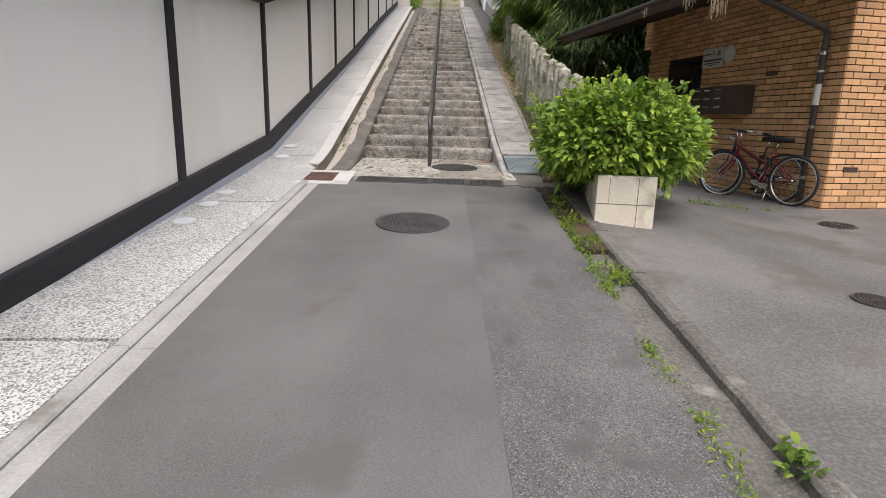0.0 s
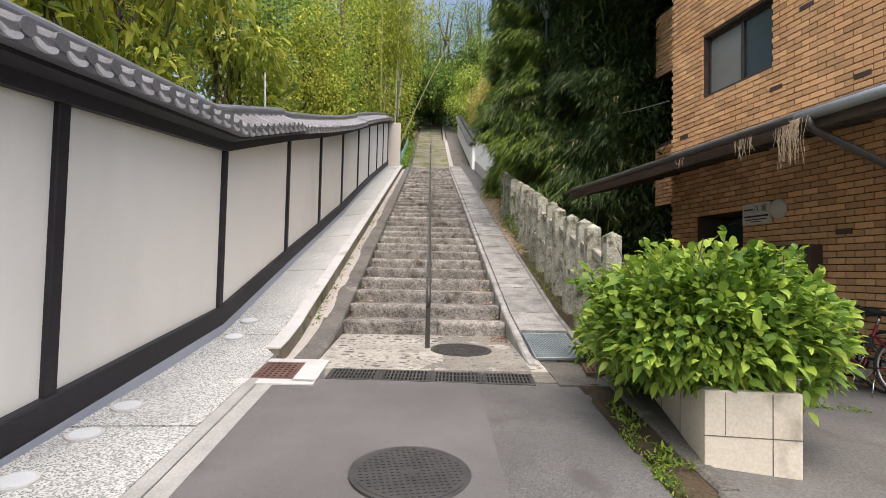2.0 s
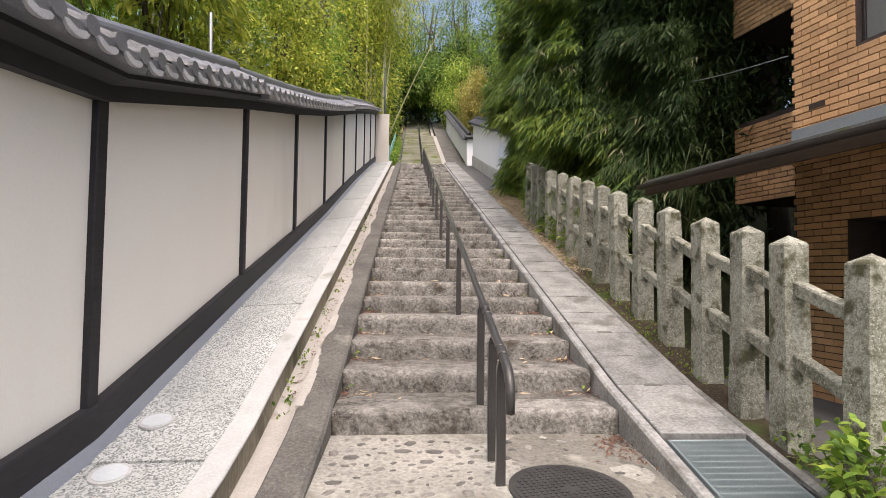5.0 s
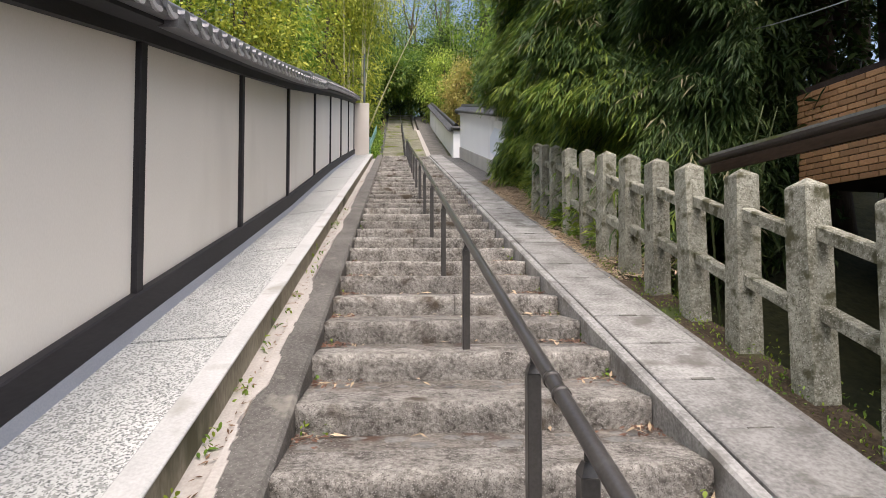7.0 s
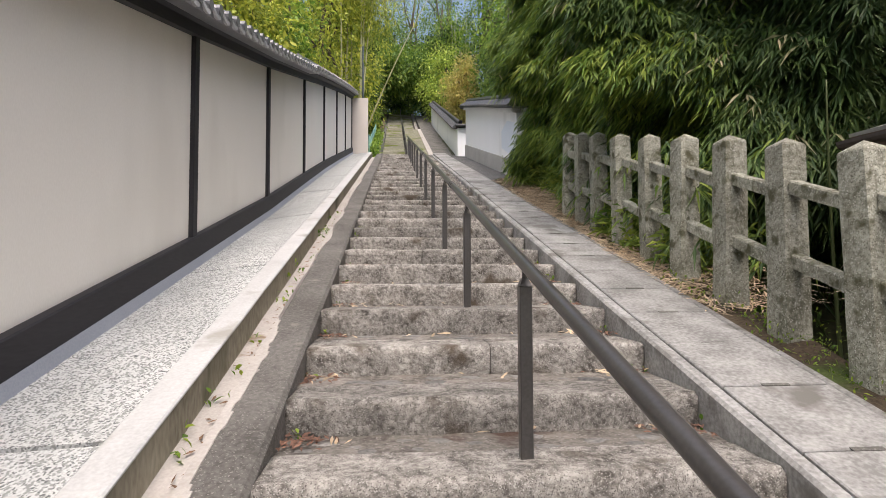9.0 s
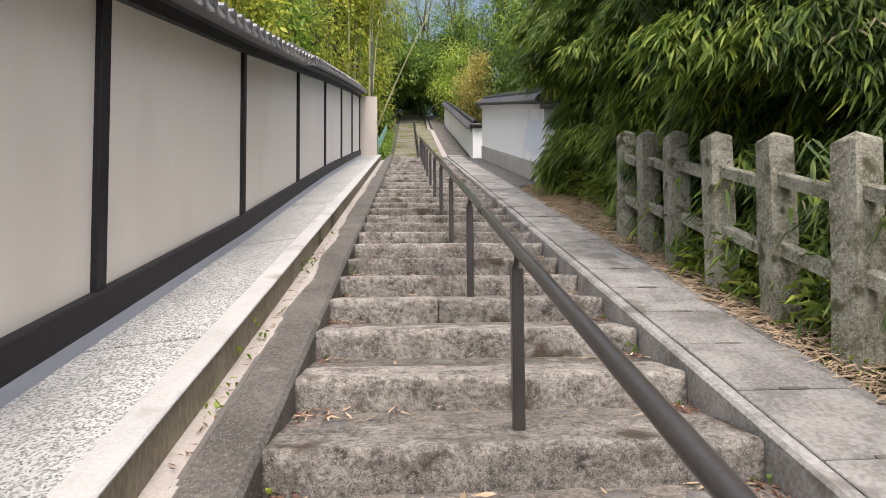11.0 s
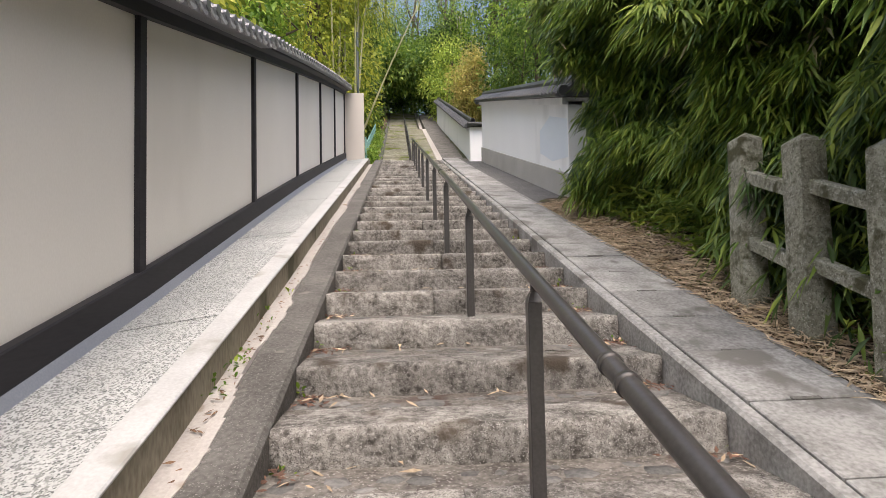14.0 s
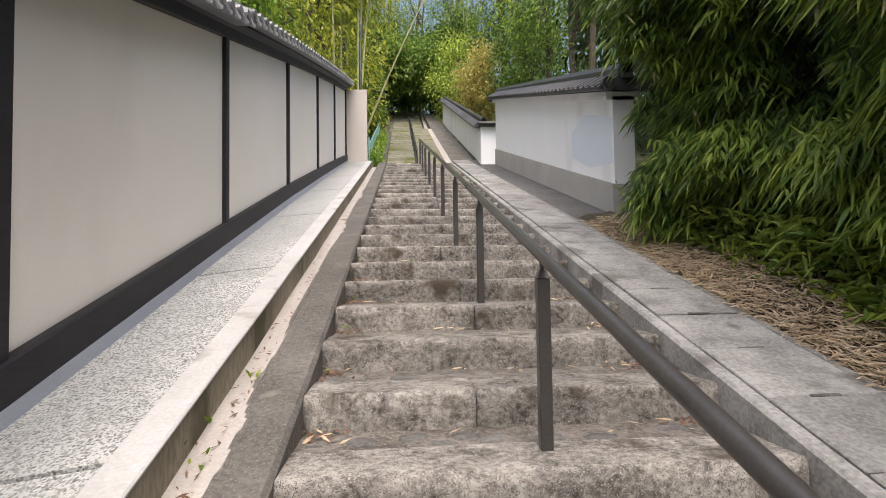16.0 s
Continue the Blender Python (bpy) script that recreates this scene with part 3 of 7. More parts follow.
part("gutter_bed", swept(rect(0.836, 1.408, -0.4, -0.12), [(y, slope_z(y)) for y in (8.4, 12, 20, 31.0)]), M_DARKCON, sl)
part("gutter_wall_inner", swept([(0.755, -0.4), (0.836, -0.4), (0.836, 0.03), (0.826, 0.042), (0.772, 0.042), (0.757, 0.025)], gl), M_SLAB, sl)
part("gutter_wall_outer", swept([(1.408, -0.4), (1.468, -0.4), (1.468, 0.03), (1.455, 0.04), (1.42, 0.04), (1.408, 0.03)], gl), M_SLAB, sl)

# asphalt ramp and far right ramp
tagged(part("upper_ramp", swept(rect(1.47, 2.35, -0.4, 0.02), [(19.3, slope_z(19.3)), (30.5, slope_z(30.5) - 0.05), (33, LAND_Z + 0.15), (34.8, LAND_Z + 0.65)]), M_ASPHALT_R), "dark asphalt ramp beside the white wall", "ramp", kind="structure")
tagged(part("far_ramp", swept(rect(1.2, 2.35, -0.5, 0.1), [(33.0, LAND_Z), (34.8, LAND_Z + 0.62), (50, LAND_Z + 6.0), (62, LAND_Z + 10.5)]), M_DARKCON), "grey concrete ramp beside the upper flight", "ramp", kind="structure")

# ---- left boundary wall ----
wall = thing("wall_boundary", "long plastered wall with black timber frame and tiled coping", "wall", kind="structure")
WX = -2.57


def stations(a, b, table, step=0.4):
    ys_ = sorted({a, b} | {y for y, _ in table if a < y < b})
    return [(y, lerp_table(table, y)) for y in ys_]


for a, b in zip(POSTS_Y, POSTS_Y[1:]):
    sb, stp = stations(a, b, WALL_BASE), stations(a, b, WALL_TOP)
    bm = bmesh.new()
    ys_ = sorted({y for y, _ in sb} | {y for y, _ in stp})
    rows_ = []
    for y in ys_:
        zb, zt = lerp_table(WALL_BASE, y), lerp_table(WALL_TOP, y)
        rows_.append([bm.verts.new((WX - 0.02, y, zb - 0.2)), bm.verts.new((WX - 0.02, y, zt + 0.15)), bm.verts.new((WX - 0.16, y, zt + 0.15)), bm.verts.new((WX - 0.16, y, zb - 0.2))])
    for r, q in zip(rows_, rows_[1:]):
        for i in range(4):
            bm.faces.new((r[i], r[(i + 1) % 4], q[(i + 1) % 4], q[i]))
    bm.faces.new(rows_[0][::-1])
    bm.faces.new(rows_[-1])
    part("plaster_panel", bm, M_PLASTER, wall)
for y in POSTS_Y:
    zb, zt = lerp_table(WALL_BASE, y), lerp_table(WALL_TOP, y)
    part("timber_post", bbox(WX - 0.06, WX + 0.02, y - 0.055, y + 0.055, zb - 0.02, zt + 0.03, 0.006), M_WOOD, wall)
part("bottom_rail", swept([(WX - 0.1, -0.2), (WX + 0.045, -0.2), (WX + 0.045, -0.01), (WX + 0.035, 0.0), (WX - 0.1, 0.0)], stations(-6, 31.43, WALL_BASE)), M_WOOD, wall)
part("base_flashing", swept([(WX - 0.1, -0.32), (WX + 0.075, -0.32), (WX + 0.075, -0.275), (WX + 0.05, -0.195), (WX - 0.1, -0.195)], stations(-6, 31.43, WALL_BASE)), M_FLASH, wall)
part("top_rail", swept([(WX - 0.1, 0.0), (WX + 0.06, 0.0), (WX + 0.06, 0.1), (WX + 0.16, 0.14), (WX + 0.16, 0.17), (WX - 0.1, 0.17)], stations(-6, 31.43, WALL_TOP)), M_WOOD, wall)

coping = thing("tile_coping", "silver-grey tiled coping on the long boundary wall", "roof tiles", kind="structure")
ROOF = [(-6, 7.62, 0.0), (7.64, 10.42, 0.0), (10.44, 19.15, -0.05), (19.17, 31.5, 0.0)]
bm = bmesh.new()
prof = [(0.058 * math.cos(math.pi * k / 6), 0.05 * math.sin(math.pi * k / 6)) for k in range(7)]
ra = [bm.verts.new((0.0, px, pz)) for px, pz in prof]
rb = [bm.verts.new((-0.36, px, pz + 0.14)) for px, pz in prof]
for k in range(6):
    bm.faces.new((ra[k], ra[k + 1], rb[k + 1], rb[k]))
bm.faces.new(ra[::-1])
disc = [bm.verts.new((0.012, 0.062 * math.cos(2 * math.pi * k / 10), 0.012 + 0.05 * math.sin(2 * math.pi * k / 10))) for k in range(10)]
disc2 = [bm.verts.new((-0.02, v.co.y, v.co.z)) for v in disc]
bm.faces.new(disc)
for k in range(10):
    bm.faces.new((disc[k], disc[(k + 1) % 10], disc2[(k + 1) % 10], disc2[k]))
roll_tile = part("roll_tile", bm, M_TILE, coping)
first = True
bm = bmesh.new()
arc = [(0.095 * math.cos(math.pi * k / 10), -0.046 * math.sin(math.pi * k / 10)) for k in range(11)]
fa = [bm.verts.new((0.012, px, pz)) for px, pz in arc] + [bm.verts.new((0.012, px, pz)) for px, pz in [(-0.07, 0.006), (0.0, -0.012), (0.07, 0.006)]]
fb = [bm.verts.new((-0.014, v.co.y, v.co.z)) for v in fa]
bm.faces.new(fa)
bm.faces.new(fb[::-1])
for k in range(len(fa)):
    bm.faces.new((fa[k], fb[k], fb[(k + 1) % len(fa)], fa[(k + 1) % len(fa)]))
lip_tile = part("eave_lip", bm, M_TILE_LIP, coping)
lip_first = True
for a, b, dz in ROOF:
    st = [(y, z + dz) for y, z in stations(a, b, WALL_TOP)]
    part("tile_bed", swept([(WX - 0.62, 0.17), (WX + 0.25, 0.17), (WX + 0.262, 0.20), (WX + 0.262, 0.262), (WX + 0.24, 0.268), (WX - 0.10, 0.41), (WX - 0.22, 0.41), (WX - 0.62, 0.26)], st), M_TILE, coping)
    part("ridge_course", swept([(WX - 0.26, 0.40), (WX - 0.05, 0.40), (WX - 0.05, 0.435), (WX - 0.07, 0.44), (WX - 0.07, 0.475), (WX - 0.24, 0.475), (WX - 0.24, 0.44), (WX - 0.26, 0.435)], st), M_TILE, coping)
    part("ridge_cap", swept([(WX - 0.155 + 0.075 * math.cos(t), 0.475 + 0.07 * math.sin(t)) for t in [math.pi * k / 7 for k in range(8)]], st), M_TILE, coping)
    y = a + 0.14 if a > 0 else 1.2
    while y < b - 0.05:
        m = pose(WX + 0.262, y, lerp_table(WALL_TOP, y) + dz + 0.258, 0, 0, 0)
        if first:
            roll_tile.matrix_basis = m
            first = False
        else:
            piece("roll_tile", roll_tile.data, coping, m)
        m = pose(WX + 0.268, y + 0.1325, lerp_table(WALL_TOP, y + 0.1325) + dz + 0.222)
        if lip_first:
            lip_tile.matrix_basis = m
            lip_first = False
        else:
            piece("eave_lip", lip_tile.data, coping, m)
        y += 0.265
# cream return wall
tagged(part("wall_return", bbox(-2.72, -1.9, 31.5, 31.7, 7.1, 9.75, 0.01), M_CREAM), "plain cream rendered end wall", "wall", kind="structure")

# ---- white wall to the right and the second one above it ----
def tiled_wall(name, label, x, ya, yb, za, zb, ta, tb, base_h, m_tile):
    w = thing(name, label, "wall", kind="structure")
    bm = bmesh.new()
    vs = [bm.verts.new(p) for p in ((x, ya, za + base_h), (x, yb, zb + base_h), (x, yb, tb), (x, ya, ta), (x + 0.3, ya, za + base_h), (x + 0.3, yb, zb + base_h), (x + 0.3, yb, tb), (x + 0.3, ya, ta))]
    for f in ((0, 1, 2, 3), (4, 7, 6, 5), (0, 3, 7, 4), (1, 5, 6, 2), (3, 2, 6, 7), (0, 4, 5, 1)):
        bm.faces.new([vs[i] for i in f])
    part("plaster", bm, M_WHITEWALL, w)
    if base_h > 0.05:
        part("plinth", swept(rect(x - 0.035, x + 0.33, -1.6, 0.0), [(ya - 0.02, za + base_h), (yb + 0.02, zb + base_h)]), M_WALLBASE, w)
    st = [(ya - 0.12, ta - 0.02), (yb + 0.12, tb + 0.02)]
    part("cornice", swept([(x - 0.09, -0.06), (x + 0.39, -0.06), (x + 0.39, 0.06), (x - 0.09, 0.06)], [(ya, ta), (yb, tb)]), M_WHITEWALL, w)
    part("tile_bed", swept([(x - 0.24, 0.06), (x + 0.54, 0.06), (x + 0.54, 0.11), (x + 0.25, 0.27), (x + 0.05, 0.27), (x - 0.24, 0.11)], st), m_tile, w)
    part("ridge", swept([(x + 0.04, 0.26), (x + 0.26, 0.26), (x + 0.26, 0.36), (x + 0.22, 0.43), (x + 0.08, 0.43), (x + 0.04, 0.36)], st), m_tile, w)
    bm = bmesh.new()
    prof = [(0.055 * math.cos(math.pi * k / 5), 0.06 * math.sin(math.pi * k / 5)) for k in range(6)]
    ra = [bm.verts.new((0.0, px, pz)) for px, pz in prof]
    rb = [bm.verts.new((0.30, px, pz + 0.16)) for px, pz in prof]
    for k in range(5):
        bm.faces.new((ra[k], ra[k + 1], rb[k + 1], rb[k]))
    bm.faces.new(ra[::-1])
    me = None
    y = ya
    k = (tb - ta) / (yb - ya)
    while y < yb:
        m = pose(x - 0.25, y, ta + k * (y - ya) + 0.10)
        if me is None:
            ob = part("roll_tile", bm, m_tile, w)
            ob.matrix_basis = m
            me = ob.data
        else:
            piece("roll_tile", me, w, m)
        y += 0.24
    for yy_, zz in ((ya - 0.14, ta), (yb + 0.14, tb)):
        bm = bmesh.new()
        cyl(bm, (x + 0.15, yy_, zz + 0.36), 0.1, 0.1, 14, pose(0, 0, 0, 90))
        cyl(bm, (x - 0.12, yy_, zz + 0.12), 0.09, 0.12, 12, pose(0, 0, 0, 90))
        cyl(bm, (x + 0.42, yy_, zz + 0.12), 0.09, 0.12, 12, pose(0, 0, 0, 90))
        box(bm, x + 0.08, x + 0.22, yy_ - 0.05, yy_ + 0.05, zz + 0.2, zz + 0.4)
        part("end_tile", bm, m_tile, w)
    return w


tiled_wall("wall_white", "white plastered wall with grey plinth and dark tiled top", 2.15, 20.9, 30.4, 4.62, 7.25, 6.157, 9.05, 0.3, M_TILE_D)
wp = thing("wall_patch", "bluish repainted patch on the white plaster", "paint patch", kind="structure")
bm = bmesh.new()
edge = [(20.95, -0.95), (20.95, -0.3), (22.0, -0.28), (22.75, -0.6), (22.75, -1.05), (21.9, -1.12)]
fr, bk = [[bm.verts.new((x, y, 6.157 + 0.3045 * (y - 20.9) + d)) for y, d in edge] for x in (2.1455, 2.152)]
bm.faces.new(fr)
for k in range(6):
    bm.faces.new((fr[k], fr[(k + 1) % 6], bk[(k + 1) % 6], bk[k]))
part("paint", bm, mat("bluish_repaint", (0.68, 0.74, 0.82), (0.74, 0.8, 0.87), 1.0, 0.7, 60, 0.08, 0.003), wp)
tiled_wall("wall_white_upper", "white plastered wall climbing beside the upper steps under dark tiles", 2.3, 35.0, 54.0, 8.0, 14.4, 9.35, 16.4, 0.0, M_TILE_D)
tagged(part("wall_white_end", bbox(2.3, 3.4, 34.7, 34.96, 7.6, 9.4, 0.01), M_WHITEWALL), "short white plastered wall between two walls", "wall", kind="structure")
we = thing("wall_end_coping", "dark tiled coping on the short white wall", "roof tiles", kind="structure")
part("tile_bed", bbox(2.2, 3.5, 34.5, 35.1, 9.42, 9.5, 0.02), M_TILE_D, we)
part("ridge", bbox(2.2, 3.5, 34.72, 34.92, 9.5, 9.62, 0.03), M_TILE_D, we)
bm = bmesh.new()
tube(bm, [(2.2, 34.46, 9.47), (3.5, 34.46, 9.47)], 0.05, 8)
part("eave_roll", bm, M_TILE_D, we)

# ---- stone fence ----
FENCE_Y = [7.09, 7.70, 8.18, 8.69, 9.29, 9.96, 10.58, 11.20, 11.80, 12.43, 13.06, 13.69, 14.35, 14.96, 15.53]
fence = thing("stone_fence", "old mossy granite post-and-rail fence beside the steps", "fence", (1.69, 7.0, 0.8))
fence.location = (0, 0, 0)


def fence_top(y):
    return lerp_table([(7.09, 2.07), (8.69, 2.425), (15.53, 4.25)], y)


def stone_post(h, seed):
    bm = bmesh.new()
    lv = [(-0.25, 0.09), (0.1, 0.089), (0.35, 0.087), (0.6, 0.086), (0.85, 0.085), (h - 0.062, 0.083), (h - 0.05, 0.077)]
    rings = []
    for z, r in lv:
        ring = []
        for k, (sx, sy) in enumerate(((-1, -1), (0, -1), (1, -1), (1, 0), (1, 1), (0, 1), (-1, 1), (-1, 0))):
            v = Vector((sx * r, sy * r, z))
            if sx and sy:
                v.x *= 0.96
                v.y *= 0.96
            nv = noise.noise_vector(v * 5 + Vector((seed * 2.1, 0, seed)))
            ring.append(bm.verts.new(v + Vector((nv.x, nv.y, 0)) * 0.009))
        rings.append(ring)
    for r, q in zip(rings, rings[1:]):
        for k in range(8):
            bm.faces.new((r[k], r[(k + 1) % 8], q[(k + 1) % 8], q[k]))
    tip = bm.verts.new((0.004, -0.003, h))
    for k in range(8):
        bm.faces.new((rings[-1][k], rings[-1][(k + 1) % 8], tip))
    bm.faces.new(rings[0][::-1])
    return bm


rnd = random.Random(5)
for i, y in enumerate(FENCE_Y):
    ob = part("fence_post", stone_post(1.26, i), M_POSTSTONE, fence)
    ob.matrix_basis = pose(1.69 + rnd.uniform(-0.012, 0.012), y, fence_top(y) - 1.26, rnd.uniform(-1.2, 1.2), rnd.uniform(-1.0, 1.0), rnd.uniform(-4, 4))
for a, b in zip(FENCE_Y, FENCE_Y[1:]):
    for dz in (0.33, 0.78):
        bm = bmesh.new()
        sweep(bm, [(1.652, -0.042), (1.726, -0.042), (1.732, -0.034), (1.73, 0.038), (1.722, 0.044), (1.658, 0.044), (1.65, 0.034)],
              [(a + 0.08 + (b - a - 0.16) * k / 4, fence_top(a + (b - a) * k / 4) - dz + 0.006 * noise.noise((a * 3 + k, dz, 0)), 0.006 * noise.noise((a * 5 + k, dz, 4))) for k in range(5)])
        part("fence_rail", bm, M_POSTSTONE, fence)

# soil bank between gutter and fence
bm = bmesh.new()
gx = [1.468, 1.53, 1.6, 1.69, 1.78, 1.88, 2.0]
gy = [6.9 + 0.2 * i for i in range(70)]
g = []
for y in gy:
    row = []
    for k, x in enumerate(gx):
        z = lerp_table([(6.9, 0.72), (8.3, 1.0), (9.3, 1.34), (20.8, 1.34 + 11.5 * 0.272)], y) - 0.02
        up = min(1.0, max(0.0, (y - 10.5) / 5.0))
        z += up * 0.2 * (x - 1.468) + 0.025 * noise.noise((x * 5, y * 2, 3))
        if x > 1.8 and y < 12:
            z -= (x - 1.8) * 3 * (1 - up)
        row.append(bm.verts.new((x, y, z)))
    g.append(row)
for r, q in zip(g, g[1:]):
    for i in range(len(gx) - 1):
        bm.faces.new((r[i], r[i + 1], q[i + 1], q[i]))
tagged(smooth(part("soil_bank", bm, M_SOIL)), "mossy soil verge with dead leaves under the stone fence", "verge", kind="structure")

# ---- handrail ----
hr = thing("handrail", "brown-grey painted steel handrail in the middle of the steps", "handrail")
RX = -0.215
rail_y = [7.38, 7.72, 8.30] + [10.21 + 1.838 * k for k in range(12)]
rail_y = [y for y in rail_y if y < 31]


def tread_z(y):
    return STEP_Z + RISER * math.floor((y - STEP_Y) / TREAD) if y > STEP_Y else apron_z(y)


def rail_z(y):
    return STEP_Z + (y - STEP_Y) * RISER / TREAD + 0.735


def rail_post(y, parent):
    """A square post with a pyramid head and a short peg that carries the rail."""
    top = rail_z(y) - 0.062
    bm = bmesh.new()
    box(bm, RX - 0.026, RX + 0.026, y - 0.026, y + 0.026, tread_z(y) - 0.02, top - 0.03)
    bevelled(bm, 0.004)
    post = part("post", bm, M_RAIL, parent)
    bm = bmesh.new()
    bmesh.ops.create_cone(bm, cap_ends=True, segments=4, radius1=0.0365, radius2=0.018, depth=0.034, matrix=pose(RX, y, top - 0.013, 0, 0, 45))
    part("post_head", bm, M_RAIL, post)
    bm = bmesh.new()
    tube(bm, [(RX, y, top - 0.005), (RX, y, rail_z(y) - 0.01)], 0.011, 8)
    part("peg", bm, M_RAIL, post)


for y in rail_y:
    rail_post(y, hr)
bm = bmesh.new()
pts = [(RX, 7.10, rail_z(7.10) - 0.2), (RX, 7.085, rail_z(7.09) - 0.12), (RX, 7.10, rail_z(7.10) - 0.055), (RX, 7.15, rail_z(7.15) - 0.012), (RX, 7.24, rail_z(7.24))] + [(RX, y, rail_z(y)) for y in (10, 14, 20, 26, 31)]
tube(bm, pts, 0.026, 14)
smooth(part("top_rail", bm, M_RAIL, hr))
for y in (7.36, 8.0, 13.1, 18.2):
    for d in (-0.05, 0.05):
        bm = bmesh.new()
        tube(bm, [(RX, y + d - 0.009, rail_z(y + d - 0.009)), (RX, y + d + 0.009, rail_z(y + d + 0.009))], 0.0305, 14)
        smooth(part("collar", bm, M_RAIL, hr))
hr2 = thing("upper_handrail", "thin steel handrail on the upper steps", "handrail")
for k in range(10):
    y = 33.4 + 1.79 * k
    part("post", bbox(-0.25, -0.2, y - 0.025, y + 0.025, slope_z(y) - 0.05, slope_z(y) + 0.78, 0.004), M_RAIL, hr2)
bm = bmesh.new()
tube(bm, [(-0.225, y, slope_z(y) + 0.8) for y in (33.2, 40, 49.6, 51.5, 58, 65)], 0.025, 8)
part("top_rail", bm, M_RAIL, hr2)

# ---- foliage helpers ----
def raw_mesh(name, co, loops, starts, material, parent, label):
    me = bpy.data.meshes.new(name)
    me.vertices.add(len(co))
    me.vertices.foreach_set("co", co.reshape(-1))
    me.loops.add(len(loops))
    me.loops.foreach_set("vertex_index", loops)
    me.polygons.add(len(starts))
    me.polygons.foreach_set("loop_start", starts)
    me.update(calc_edges=True)
    me.materials.append(material)
    ob = new(name, me)
    if parent is not None:
        ob.parent = parent
    if label:
        ob["label"] = label
    return ob


def leaf_mesh(name, base, direction, normal, length, width, material, parent, droop=0.25, label="", oval=True, fine=False):
    """One mesh of many separate leaves. base, direction and normal: arrays of n x 3; length and width: arrays of n."""
    n = len(base)
    d = direction / np.maximum(np.linalg.norm(direction, axis=1, keepdims=True), 1e-6)
    s = np.cross(d, normal)
    s /= np.maximum(np.linalg.norm(s, axis=1, keepdims=True), 1e-6)
    u = np.cross(s, d)
    L, W = length[:, None], width[:, None]
    down = np.array([0, 0, -1.0])
    a, b = (0.32, 0.66) if oval else (0.2, 0.6)
    wa, wb = (0.5, 0.42) if oval else (0.5, 0.38)
    if not oval:
        q = [base, base + d * L * 0.38 + s * W * 0.5 + down * L * droop * 0.1, base + d * L + down * L * droop, base + d * L * 0.38 - s * W * 0.5 + down * L * droop * 0.1]
        co = np.stack(q, axis=1).reshape(-1, 3).astype(np.float32)
        o = np.arange(n, dtype=np.int32)[:, None] * 4
        loops = np.concatenate([o + np.array([[0, 1, 2]]), o + np.array([[0, 2, 3]])], axis=1).reshape(-1).astype(np.int32)
        return raw_mesh(name, co, loops, np.arange(n * 2, dtype=np.int32) * 3, material, parent, label)
    if fine:
        p = [base, base + d * L * 0.36 + down * L * droop * 0.08, base + d * L * 0.7 + down * L * droop * 0.4, base + d * L + down * L * droop]
        for side in (1, -1):
            p += [base + d * L * 0.2 + side * s * W * 0.36 + u * W * 0.1, base + d * L * 0.48 + side * s * W * 0.48 + u * W * 0.13 + down * L * droop * 0.15,
                  base + d * L * 0.78 + side * s * W * 0.3 + u * W * 0.07 + down * L * droop * 0.5]
        co = np.stack(p, axis=1).reshape(-1, 3).astype(np.float32)
        o = np.arange(n, dtype=np.int32)[:, None] * 10
        loops = np.concatenate([o + np.array([f]) for f in ([0, 4, 1], [1, 4, 5, 2], [2, 5, 6, 3], [0, 1, 7], [1, 2, 8, 7], [2, 3, 9, 8])], axis=1).reshape(-1).astype(np.int32)
        starts = (np.arange(n, dtype=np.int32)[:, None] * 22 + np.array([[0, 3, 7, 11, 14, 18]])).reshape(-1).astype(np.int32)
        return smooth(raw_mesh(name, co, loops, starts, material, parent, label))
    p = [base, base + d * L * a + s * W * wa + u * W * 0.1, base + d * L * a - s * W * wa + u * W * 0.1,
         base + d * L * b + s * W * wb + down * L * droop * 0.25, base + d * L * b - s * W * wb + down * L * droop * 0.25,
         base + d * L + down * L * droop]
    co = np.stack(p, axis=1).reshape(-1, 3).astype(np.float32)
    o = np.arange(n, dtype=np.int32)[:, None] * 6
    loops = np.concatenate([o + np.array([[0, 1, 2]]), o + np.array([[1, 3, 4, 2]]), o + np.array([[3, 5, 4]])], axis=1).reshape(-1).astype(np.int32)
    starts = (np.arange(n, dtype=np.int32)[:, None] * 10 + np.array([[0, 3, 7]])).reshape(-1).astype(np.int32)
    return raw_mesh(name, co, loops, starts, material, parent, label)


def sprays(centres, outward, per, length, width, material, parent, rng, name="foliage", droop=0.25, spread=1.0, hang=0.0, oval=True, reach=0.08, label="", fine=False):
    """Several leaves at each centre, fanned about the outward direction."""
    n = len(centres)
    c = np.repeat(centres, per, axis=0)
    o = np.repeat(outward, per, axis=0)
    r = rng.normal(size=(n * per, 3))
    d = o + spread * 0.6 * r + np.array([0, 0, -hang])
    base = c + rng.normal(size=(n * per, 3)) * reach
    nrm = np.array([0, 0, 1.0]) + 0.5 * o + 0.45 * rng.normal(size=(n * per, 3))
    k = rng.uniform(0.6, 1.25, n * per)
    return leaf_mesh(name, base, d, nrm, length * k, width * k, material, parent, droop, label, oval, fine)


def blob(rng, n, centre, radii, shell=0.55):
    """Points in the outer part of a lumpy ellipsoid, with outward directions."""
    v = rng.normal(size=(n, 3))
    v /= np.linalg.norm(v, axis=1, keepdims=True)
    lump = np.array([1 + 0.28 * noise.noise(Vector(q) * 2.3 + Vector(centre)) for q in v])
    r = (shell + (1 - shell) * rng.uniform(0, 1, n) ** 0.6) * lump
    return np.array(centre) + v * r[:, None] * np.array(radii), v


